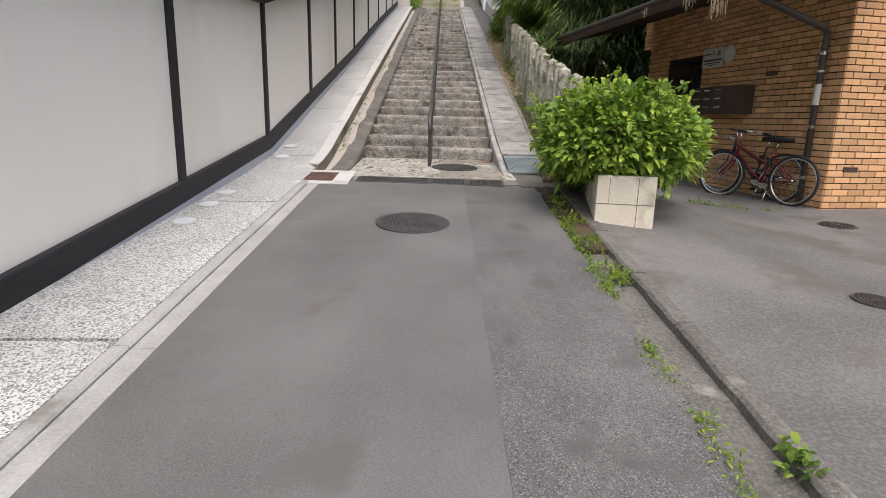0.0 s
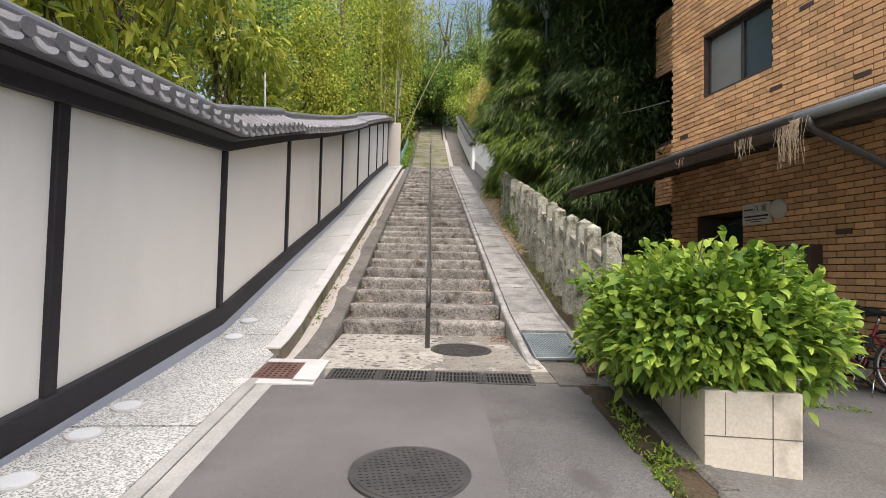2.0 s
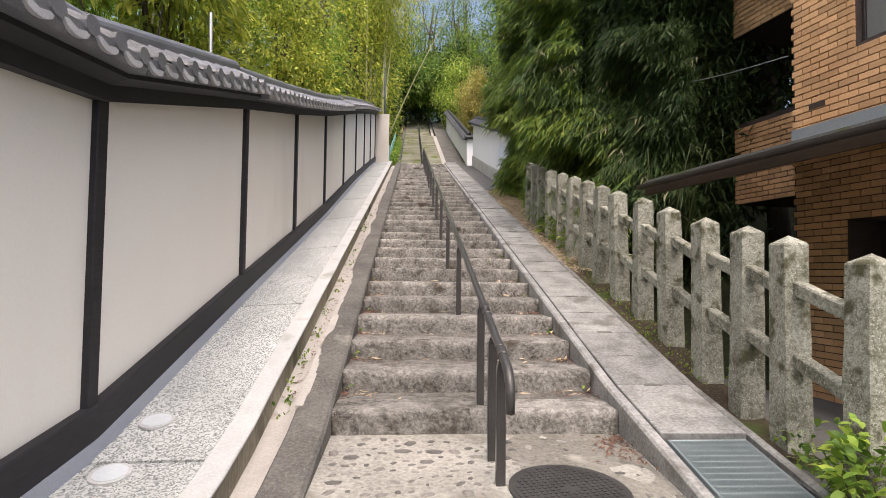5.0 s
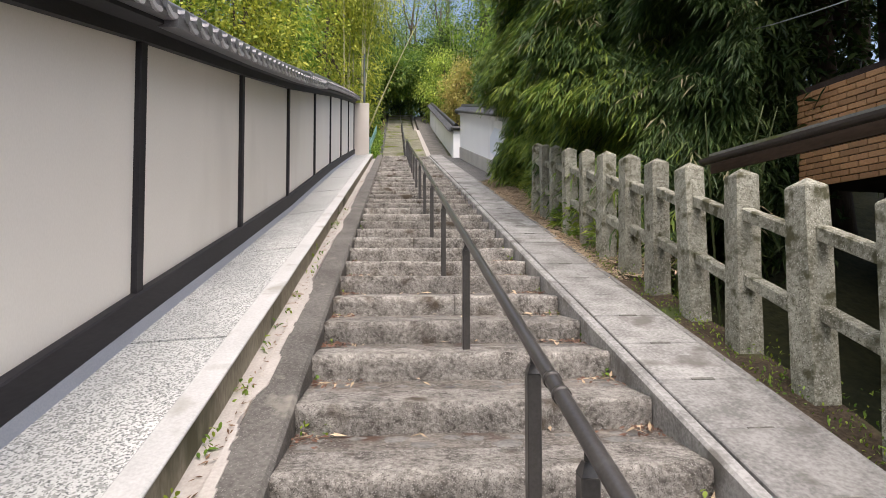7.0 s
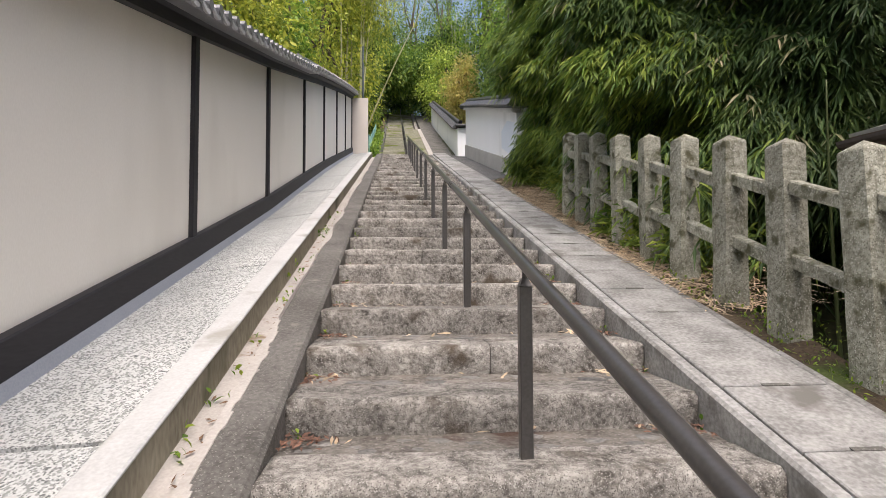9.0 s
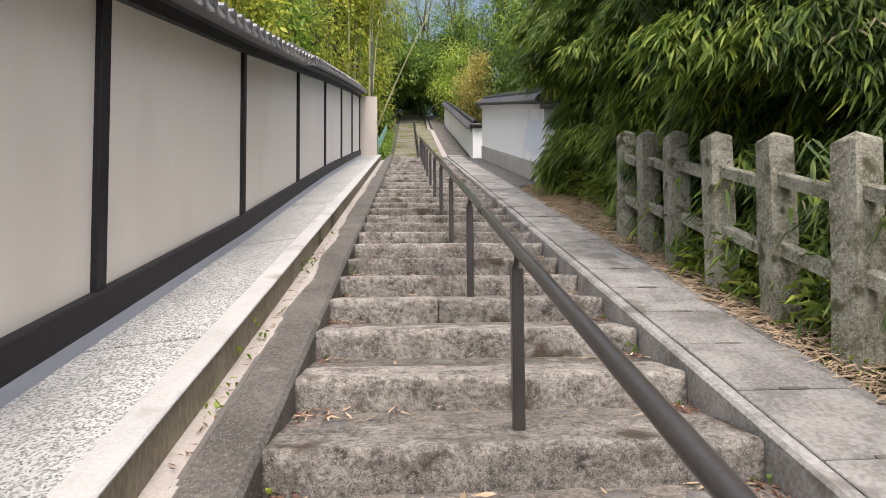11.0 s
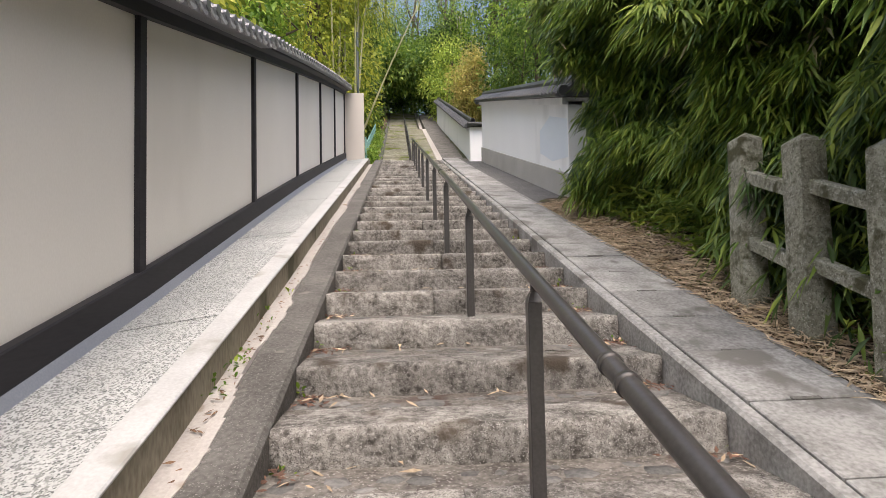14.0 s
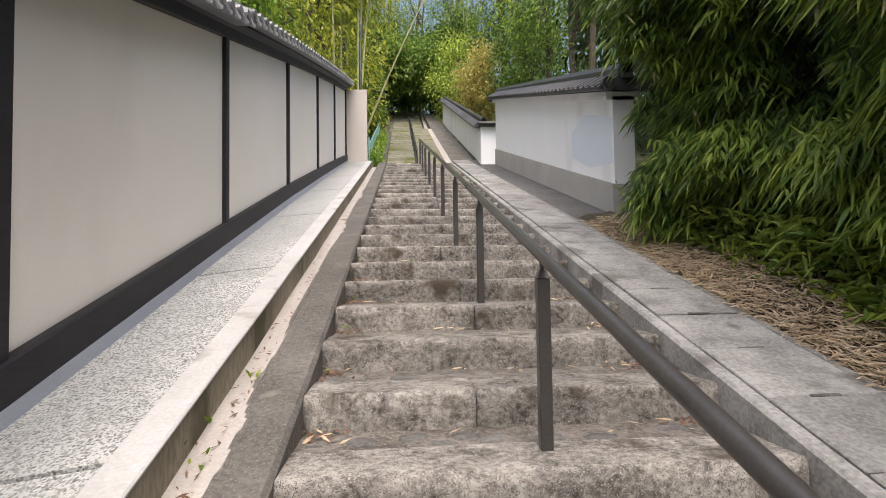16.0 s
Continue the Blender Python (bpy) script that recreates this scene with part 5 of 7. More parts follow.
wheel(0, 0)
wheel(WB, 12)
tubes("frame", M_BURG, bike, ([(0.44, 0, 0.28), (0.31, 0, 0.74)], 0.015), ([(0.44, 0, 0.28), (0.89, 0, 0.68)], 0.016), ([(0.37, 0, 0.52), (0.88, 0, 0.76)], 0.014),
      ([(0.87, 0, 0.64), (0.85, 0, 0.82)], 0.018), ([(0.44, 0.02, 0.28), (0, 0.055, WR)], 0.009), ([(0.44, -0.02, 0.28), (0, -0.055, WR)], 0.009),
      ([(0.34, 0.02, 0.63), (0, 0.055, WR)], 0.008), ([(0.34, -0.02, 0.63), (0, -0.055, WR)], 0.008))
tubes("fork", M_BURG, bike, ([(0.88, 0.045, 0.62), (0.93, 0.05, 0.48), (1.06, 0.055, WR)], 0.011), ([(0.88, -0.045, 0.62), (0.93, -0.05, 0.48), (1.06, -0.055, WR)], 0.011), ([(0.88, -0.05, 0.63), (0.88, 0.05, 0.63)], 0.014))
tubes("seat_post", M_CHROME, bike, ([(0.31, 0, 0.72), (0.285, 0, 0.83)], 0.013))
bm = bmesh.new()
sd = [(0.12, 0.075, 0.86), (0.2, 0.085, 0.865), (0.28, 0.06, 0.86), (0.36, 0.03, 0.855), (0.41, 0.018, 0.845)]
rings = [[bm.verts.new((x, w * math.cos(a), z + 0.03 * math.sin(a))) for a in [2 * math.pi * k / 10 for k in range(10)]] for x, w, z in sd]
for r, q in zip(rings, rings[1:]):
    for k in range(10):
        bm.faces.new((r[k], r[(k + 1) % 10], q[(k + 1) % 10], q[k]))
bm.faces.new(rings[0][::-1])
bm.faces.new(rings[-1])
smooth(part("saddle", bm, M_RUBBER, bike))
tubes("handlebar", M_CHROME, bike, ([(0.85, 0, 0.82), (0.86, 0, 0.93), (0.9, 0, 0.95)], 0.012), ([(0.62, -0.27, 0.93), (0.74, -0.26, 0.96), (0.88, -0.16, 0.97), (0.9, 0, 0.95), (0.88, 0.16, 0.97), (0.74, 0.26, 0.96), (0.62, 0.27, 0.93)], 0.011))
tubes("grip", M_RUBBER, bike, ([(0.6, -0.27, 0.925), (0.72, -0.262, 0.955)], 0.016))
tubes("grip", M_RUBBER, bike, ([(0.6, 0.27, 0.925), (0.72, 0.262, 0.955)], 0.016))
bm = bmesh.new()
cyl(bm, (0.44, -0.05, 0.28), 0.09, 0.006, 24, pose(0, 0, 0, 90))
part("chain_ring", bm, M_CHROME, bike)
tubes("crank", M_CHROME, bike, ([(0.44, -0.06, 0.28), (0.5, -0.07, 0.13)], 0.01), ([(0.44, 0.06, 0.28), (0.38, 0.07, 0.43)], 0.01), n=6)
part("pedal", bbox(0.46, 0.55, -0.16, -0.08, 0.115, 0.14, 0.004), M_RUBBER, bike)
part("pedal", bbox(0.33, 0.42, 0.08, 0.16, 0.42, 0.445, 0.004), M_RUBBER, bike)
tubes("kickstand", M_CHROME, bike, ([(0.3, 0.03, 0.26), (0.26, 0.17, 0.01)], 0.008), n=6)
part("chain_guard", bbox(0.02, 0.46, -0.055, -0.045, 0.3, 0.36, 0.004), M_CHROME, bike)
part("bell_light", bbox(0.92, 0.99, -0.03, 0.03, 0.82, 0.88, 0.012, 2), M_CHROME, bike)
part("u_lock", bbox(0.34, 0.4, -0.03, 0.03, 0.5, 0.62, 0.008), M_RUBBER, bike)
M_BLACKPAINT = mat("black_bicycle_paint", (0.012, 0.012, 0.014), (0.022, 0.022, 0.025), 4, 0.3, 60, 0.0)
other = copy_thing(bike, Matrix.Translation((4.60, 6.98, 0.425)) @ pose(0, 0, 0, 0, 0, 110) @ pose(0, 0, 0, 3, 0, 0))
tagged(other, "black city bicycle standing between the wall and another bicycle", "bicycle")
for ob in other.children:
    if ob.name.startswith(("frame", "fork", "chain_guard")):
        ob.material_slots[0].link = "OBJECT"
        ob.material_slots[0].material = M_BLACKPAINT

# ---- planter and shrub ----
pl = thing("planter", "long weathered concrete planter with cracked face", "planter")
pl.matrix_basis = pose(1.627, 4.391, 0.40, 0, 0, -10)
for a, b, c, d in ((-0.26, 0.26, -0.0, 0.07), (-0.26, 0.26, 1.5, 1.57), (-0.26, -0.19, 0.072, 1.498), (0.19, 0.26, 0.072, 1.498)):
    part("side", bbox(a, b, c, d, 0.0, 0.56, 0.012, 2), mat("planter_concrete", (0.52, 0.47, 0.38), (0.66, 0.61, 0.51), 2.2, 0.85, 60, 0.35, 0.008, (0.3, 0.27, 0.2), 0.58, 2.6) if a == -0.26 and c < 0.01 else bpy.data.materials["planter_concrete"], pl)
for a, b, c, d in ((-0.262, 0.262, 0.30, 0.306), (0.10, 0.106, 0.02, 0.55), (-0.15, -0.146, 0.31, 0.55)):
    part("crack", bbox(a, b, -0.002, 0.002, c, d, 0.0005), M_DARKCON, pl)
for y in (0.5, 1.0):
    part("crack", bbox(-0.262, -0.258, y, y + 0.008, 0.02, 0.55, 0.0005), M_DARKCON, pl)
part("soil", bbox(-0.188, 0.188, 0.074, 1.496, 0.3, 0.5, 0.01), M_SOIL, pl)
bush = thing("shrub", "bushy bright-green broadleaf shrub filling the planter", "shrub", (1.68, 4.85, 0.9))
rng = np.random.default_rng(31)
cs, vs = [], []
for ctr, rad, n in (((0.0, 0.05, 0.44), (0.74, 0.66, 0.42), 480), ((-0.28, -0.02, 0.36), (0.45, 0.45, 0.34), 230), ((0.3, 0.0, 0.28), (0.45, 0.45, 0.4), 230), ((0.05, 0.5, 0.35), (0.8, 0.6, 0.55), 300), ((-0.2, 0.75, 0.3), (0.42, 0.42, 0.32), 130), ((0.15, 1.05, 0.25), (0.55, 0.5, 0.5), 260), ((-0.02, 1.35, 0.18), (0.38, 0.38, 0.3), 110), ((0.62, 0.7, 0.35), (0.45, 0.5, 0.45), 200), ((0.0, 0.0, 0.4), (0.5, 0.45, 0.35), 160)):
    c, v = blob(rng, n, ctr, rad, 0.72)
    cs.append(c)
    vs.append(v)
for k in range(46):
    a = rng.uniform(0, 6.28)
    foot_ = np.array([0.55 * math.cos(a) * rng.uniform(0.2, 1.1), 0.5 * math.sin(a) * rng.uniform(0.2, 1.1) + 0.1, 0.58 + rng.uniform(-0.2, 0.1)])
    tip_ = foot_ + np.array([0.22 * math.cos(a), 0.2 * math.sin(a), rng.uniform(0.1, 0.32)])
    cs.append(np.array([foot_ + (tip_ - foot_) * q for q in (0.35, 0.6, 0.8, 1.0)]))
    vs.append(np.tile(np.array([[0.5 * math.cos(a), 0.5 * math.sin(a), 0.4]]), (4, 1)))
cc, vv = np.concatenate(cs), np.concatenate(vs) + np.array([0, 0, 0.45])
keep = (cc[:, 2] > 0.06) | (cc[:, 1] > 0.5) | (rng.uniform(0, 1, len(cc)) < 0.12)
cc, vv = cc[keep], vv[keep]
sprays(cc, vv, 7, 0.092, 0.05, M_BUSH, bush, rng, "foliage", 0.3, 1.1, 0.0, True, 0.03, "", True)
bm = bmesh.new()
rnd = random.Random(4)
for k in range(26):
    a = rnd.uniform(0, 6.28)
    limb(bm, (rnd.uniform(-0.12, 0.12), rnd.uniform(-0.15, 0.2), -0.08), (0.7 * math.cos(a) * rnd.uniform(0.3, 1), 0.65 * math.sin(a) * rnd.uniform(0.3, 1) + 0.1, rnd.uniform(0.2, 0.95)), 0.012, 0.004, rnd, 5)
part("branches", bm, M_BARK, bush)

# ---- covers, grates and drains ----
def manhole(x, y, r, z, tilt_x, label, tilt_y=0.0):
    t = thing("manhole_cover", label, "manhole cover")
    t.matrix_basis = pose(x, y, z, tilt_x, tilt_y, 12)
    bm = bmesh.new()
    g = bmesh.ops.create_cone(bm, cap_ends=True, segments=40, radius1=r, radius2=r, depth=0.03)
    part("frame", bm, M_IRON, t)
    bm = bmesh.new()
    cyl(bm, (0, 0, 0.004), r * 0.92, 0.03, 40)
    part("lid", bm, M_IRON, t)
    bm = bmesh.new()
    k = -r
    n = 9
    for i in range(-n, n + 1):
        for j in range(-n, n + 1):
            px, py = i * r / (n + 0.8), j * r / (n + 0.8)
            if 0.12 * r < math.hypot(px, py) < 0.85 * r:
                s_ = r / (n + 0.8) * 0.3
                box(bm, px - s_, px + s_, py - s_, py + s_, 0.018, 0.0235)
    part("stud_pattern", bm, M_IRON, t)
    return t


SL = math.degrees(math.atan(0.105))
manhole(-0.3, 4.36, 0.335, road_z(4.36) - 0.006, SL, "round black cast-iron manhole cover in the asphalt")
manhole(0.15, 7.29, 0.33, apron_z(7.29) - 0.004, 3.5, "round cast-iron manhole cover in the mortar apron")
manhole(2.77, 2.78, 0.15, forecourt_z(2.77, 2.78) - 0.008, 3, "small round rusty cover in the forecourt concrete", 2.5)
manhole(4.31, 5.36, 0.19, forecourt_z(4.31, 5.36) - 0.008, 1.5, "small round rusty cover in the forecourt concrete")


def grate(name, label, w, d, nx, ny, material, m, bar=0.012, h=0.03, group=""):
    t = thing(name, label, "drain grate", group=group)
    t.matrix_basis = m
    part("frame", bbox(0, w, 0, bar * 1.6, -h, 0, 0.002), material, t)
    part("frame", bbox(0, w, d - bar * 1.6, d, -h, 0, 0.002), material, t)
    part("frame", bbox(0, bar * 1.6, bar * 1.6, d - bar * 1.6, -h, 0, 0.002), material, t)
    part("frame", bbox(w - bar * 1.6, w, bar * 1.6, d - bar * 1.6, -h, 0, 0.002), material, t)
    for k in range(1, nx):
        bm = bmesh.new()
        box(bm, w * k / nx - bar / 2, w * k / nx + bar / 2, bar * 1.6, d - bar * 1.6, -h, -0.002)
        part("bar", bm, material, t)
    for k in range(1, ny):
        bm = bmesh.new()
        box(bm, bar * 1.6, w - bar * 1.6, d * k / ny - bar * 0.8, d * k / ny + bar * 0.8, -h + 0.002, -0.004)
        part("cross_bar", bm, material, t)
    return t


for k in range(4):
    grate("drain_grate", "dark slotted iron drain grate across the lane", 0.446, 0.315, 14, 3, M_IRON, pose(-1.085 + 0.449 * k, 6.055 - 0.05 * 0.449 * k, road_z(6.055 - 0.02 * k) + 0.004, SL, 0, -2.9), 0.014, 0.035, "grates across the lane")
grate("square_grate", "rusty square iron grate in a white concrete frame", 0.36, 0.52, 7, 8, M_RUST, pose(-1.70, 5.99, road_z(5.99) + 0.01, SL, 0, 0), 0.02, 0.03)
part_ = thing("grate_surround", "white concrete surround of the square drain grate", "surround", kind="structure")
for a, b, c, d in ((-1.34, -1.14, 5.92, 6.54), (-1.78, -1.14, 6.512, 6.62), (-1.78, -1.14, 5.86, 5.988)):
    part("border", swept(rect(a, b, -0.2, 0.012), [(c, road_z(c)), (d, road_z(d))]), M_WHITECURB, part_)
grate("gutter_grate", "blue-grey galvanised mesh grate over the gutter", 0.5, 0.8, 30, 13, M_STEELGRATE, pose(0.875, 6.88, 0.69 + 0.205 * 0.26 + 0.02, 11.6, 0, 0.0), 0.006, 0.03)
grate("gutter_grate", "rusty iron grate half under leaves", 0.5, 0.34, 10, 5, M_RUST, pose(1.2, 6.2, 0.735, SL, 0, -8), 0.016, 0.03)
pit = thing("drain_pits", "dark drain channels under the grates", "drain", kind="structure")
part("pit", bbox(-1.2, 0.9, 5.8, 6.5, 0.3, 0.5, 0.001), M_PITCH, pit)
part("pit", swept(rect(0.84, 1.405, -0.3, -0.05), [(6.7, 0.70), (8.4, 1.05)]), mat("gutter_floor", (0.1, 0.11, 0.115), (0.16, 0.17, 0.175), 3, 0.8, 50, 0.2), pit)
part("pit", bbox(-1.72, -1.32, 5.9, 6.56, 0.3, 0.55, 0.001), M_PITCH, pit)

rng = np.random.default_rng(61)
fp = thing("small_shrub", "small leafy green plant at the foot of the stone fence", "plant", (1.5, 6.75, 0.75))
c, v = blob(rng, 90, (0, 0, 0.22), (0.26, 0.3, 0.24), 0.5)
sprays(c, v + np.array([0, 0, 0.4]), 5, 0.085, 0.042, M_BUSH, fp, rng, "foliage", 0.3, 1.1, 0.0, True, 0.03)
bm = bmesh.new()
for k in range(7):
    limb(bm, (0, 0, -0.1), (0.2 * math.cos(k * 0.9), 0.22 * math.sin(k * 0.9), 0.3), 0.006, 0.003, random.Random(k), 5)
part("branches", bm, M_BARK, fp)

# round white markers in the footway
M_LENS = mat("milky_glass_lens", (0.5, 0.54, 0.57), (0.6, 0.64, 0.67), 6, 0.3, 60, 0.05)
for x, y in ((-2.3, 4.2), (-2.32, 4.8), (-2.33, 5.3), (-2.3, 7.35), (-2.33, 7.95)):
    t = thing("ground_marker", "flat round white cover set in the footway", "cover", group="round covers in the footway")
    zz = (foot_z(y) + (road_z(y) + 0.012 if y < 6.3 else slope_z(y) + 0.05)) / 2 + 0.006
    t.matrix_basis = pose(x, y, zz, 6.5 if y < 7 else 11)
    bm = bmesh.new()
    cyl(bm, (0, 0, 0), 0.105, 0.016, 24)
    part("rim", bm, M_WHITECURB, t)
    bm = bmesh.new()
    cyl(bm, (0, 0, 0.003), 0.085, 0.016, 24)
    part("lens", bm, M_LENS, t)

# ---- trees behind the boundary wall ----
def cr(*lumps):
    return [((x, y, z), (a, b, c)) for x, y, z, a, b, c in lumps]


LEFT = [(-4.4, 2.6, 1), (-4.5, 5.2, 2), (-4.3, 7.6, 3), (-4.8, 9.8, 4), (-4.4, 12.0, 5), (-6.4, 7.0, 6), (-6.6, 11.0, 7)]
for x, y, s in LEFT:
    r = random.Random(s * 7)
    z = terrain_z(x, y)
    lumps = []
    for k in range(7):
        lumps.append((r.uniform(-0.9, 0.9), r.uniform(-1.1, 1.1), 2.2 + 0.75 * k + r.uniform(-0.3, 0.3), r.uniform(0.7, 1.15), r.uniform(0.7, 1.15), r.uniform(0.55, 0.85)))
    tree("evergreen_tree", "slender evergreen tree with golden-green leaves behind the wall", (x, y, z), 7.2, cr(*lumps), s, M_GOLD, (0.2, 0.062), 800, 7, 3, 0.05, hang=0.35, droop=0.35, shell=0.35, reach=0.1, group="trees behind the wall", fine=True)
tree("round_tree", "small rounded tree with pale yellow-green leaves", (-4.3, 19.5, terrain_z(-4.3, 19.5)), 6.0, cr((0, 0, 4.2, 1.5, 1.4, 1.3), (0.3, 0, 5.4, 1.1, 1.1, 1.0), (-0.5, 0.3, 3.0, 1.4, 1.3, 1.0), (0.6, -0.4, 3.2, 1.1, 1.0, 1.0)), 41, M_GOLD, (0.13, 0.06), 1300, 7, 2, 0.06, shell=0.3)
tree("round_tree", "leafy green tree behind the terrace wall", (-6.2, 21, terrain_z(-6.2, 21)), 9.0, cr((0, 0, 4.2, 1.7, 1.6, 1.4), (0.3, 0, 6.6, 1.9, 1.8, 1.5), (-0.8, 0.3, 8.2, 1.6, 1.6, 1.3)), 42, M_GREEN, (0.16, 0.07), 1300, 7, 1, 0.12, shell=0.3)
tree("round_tree", "leafy green tree behind the terrace wall", (-8.5, 16, terrain_z(-8.5, 16)), 10.0, cr((0, 0, 5.2, 2.0, 1.9, 1.6), (0.3, 0.6, 7.6, 2.2, 2.0, 1.6), (-0.8, 0.3, 9.6, 1.8, 1.8, 1.4), (1.4, -1, 4.5, 1.4, 1.4, 1.2)), 43, M_GREEN, (0.18, 0.08), 1500, 7, 1, 0.15, shell=0.3)

# terrace wall and a grey house seen through the leaves
tw = thing("wall_terrace", "weathered concrete terrace wall among trees", "wall", kind="structure")
part("wall_body", bbox(-9.0, -6.3, 24.0, 24.25, 5.0, 10.2, 0.02), M_WALLBASE, tw)
part("wall_cap", bbox(-9.05, -6.25, 23.95, 24.3, 10.202, 10.32, 0.02), M_CONCRETE, tw)
hs = thing("house", "grey rendered house half hidden behind the trees", "house")
part("wall", bbox(-12.5, -7.6, 2.0, 10.5, 0.0, 6.2, 0.02), mat("grey_render", (0.3, 0.3, 0.31), (0.38, 0.38, 0.39), 1, 0.8, 50, 0.1), hs)
part("roof", swept([(-12.9, 6.2), (-7.2, 6.2), (-7.2, 6.35), (-10.05, 7.9), (-12.9, 6.35)], [(1.6, 0), (10.9, 0)]), M_TILE_D, hs)
for y in (3.4, 6.6):
    w = part("window", bbox(-7.6, -7.55, y, y + 1.5, 3.4, 4.7, 0.01), M_FRAME, hs)
    part("pane", bbox(-7.56, -7.54, y + 0.06, y + 1.44, 3.46, 4.64, 0.002), M_GLASSDARK, w)
pp = thing("wall_stay", "thin grey steel stay rod above the wall", "pole")
bm = bmesh.new()
tube(bm, [(-3.0, 10.6, 3.2), (-3.15, 10.9, 5.0)], 0.02, 8)
part("rod", bm, M_SHEETMETAL, pp)

# ---- bamboo on the bank ----
def culm(bm, foot, tip, r, bow, n=6):
    foot, tip = Vector(foot), Vector(tip)
    pts, rad = [], []
    for k in range(13):
        t = k / 12
        p = foot + (tip - foot) * t
        p.x += bow[0] * t * t
        p.y += bow[1] * t * t
        p.z -= abs(bow[0]) * 0.25 * t ** 4
        pts.append(p)
        rad.append(r * (1 - 0.75 * t) * (1.12 if k % 2 else 1.0))
    tube(bm, pts, rad, n)
    return pts


def twigs(tips, per, length, width, material, parent, rng_, name, label=""):
    """Drooping side twigs that carry narrow leaves in two ranks, ending in a fan."""
    n = len(tips)
    if n == 0:
        return
    a = rng_.normal(-2.55, 0.65, n)
    run = np.stack([np.cos(a), np.sin(a), rng_.uniform(-0.35, 0.15, n)], axis=1)
    reach = rng_.uniform(0.3, 0.65, n)
    t = np.tile(np.linspace(0.25, 1.0, per), n)[:, None]
    o, r = np.repeat(run, per, axis=0), np.repeat(reach, per)[:, None]
    base = np.repeat(tips, per, axis=0) + o * r * (t - 0.7) + np.array([0, 0, -0.4]) * r * t * t + rng_.normal(size=(n * per, 3)) * 0.018
    side = np.cross(o, np.array([0, 0, 1.0])) * np.tile(np.where(np.arange(per) % 2, 1.0, -1.0), n)[:, None]
    d = o * (0.55 + 0.5 * t) + side * (0.75 - 0.35 * t) + np.array([0, 0, -1.0]) * (0.25 + 0.55 * t) + 0.22 * rng_.normal(size=(n * per, 3))
    nrm = np.array([0, 0, 1.0]) + 0.4 * o + 0.4 * rng_.normal(size=(n * per, 3))
    k = rng_.uniform(0.65, 1.2, n * per)
    leaf_mesh(name, base, d, nrm, length * k, width * k, material, parent, 0.3, label, False)


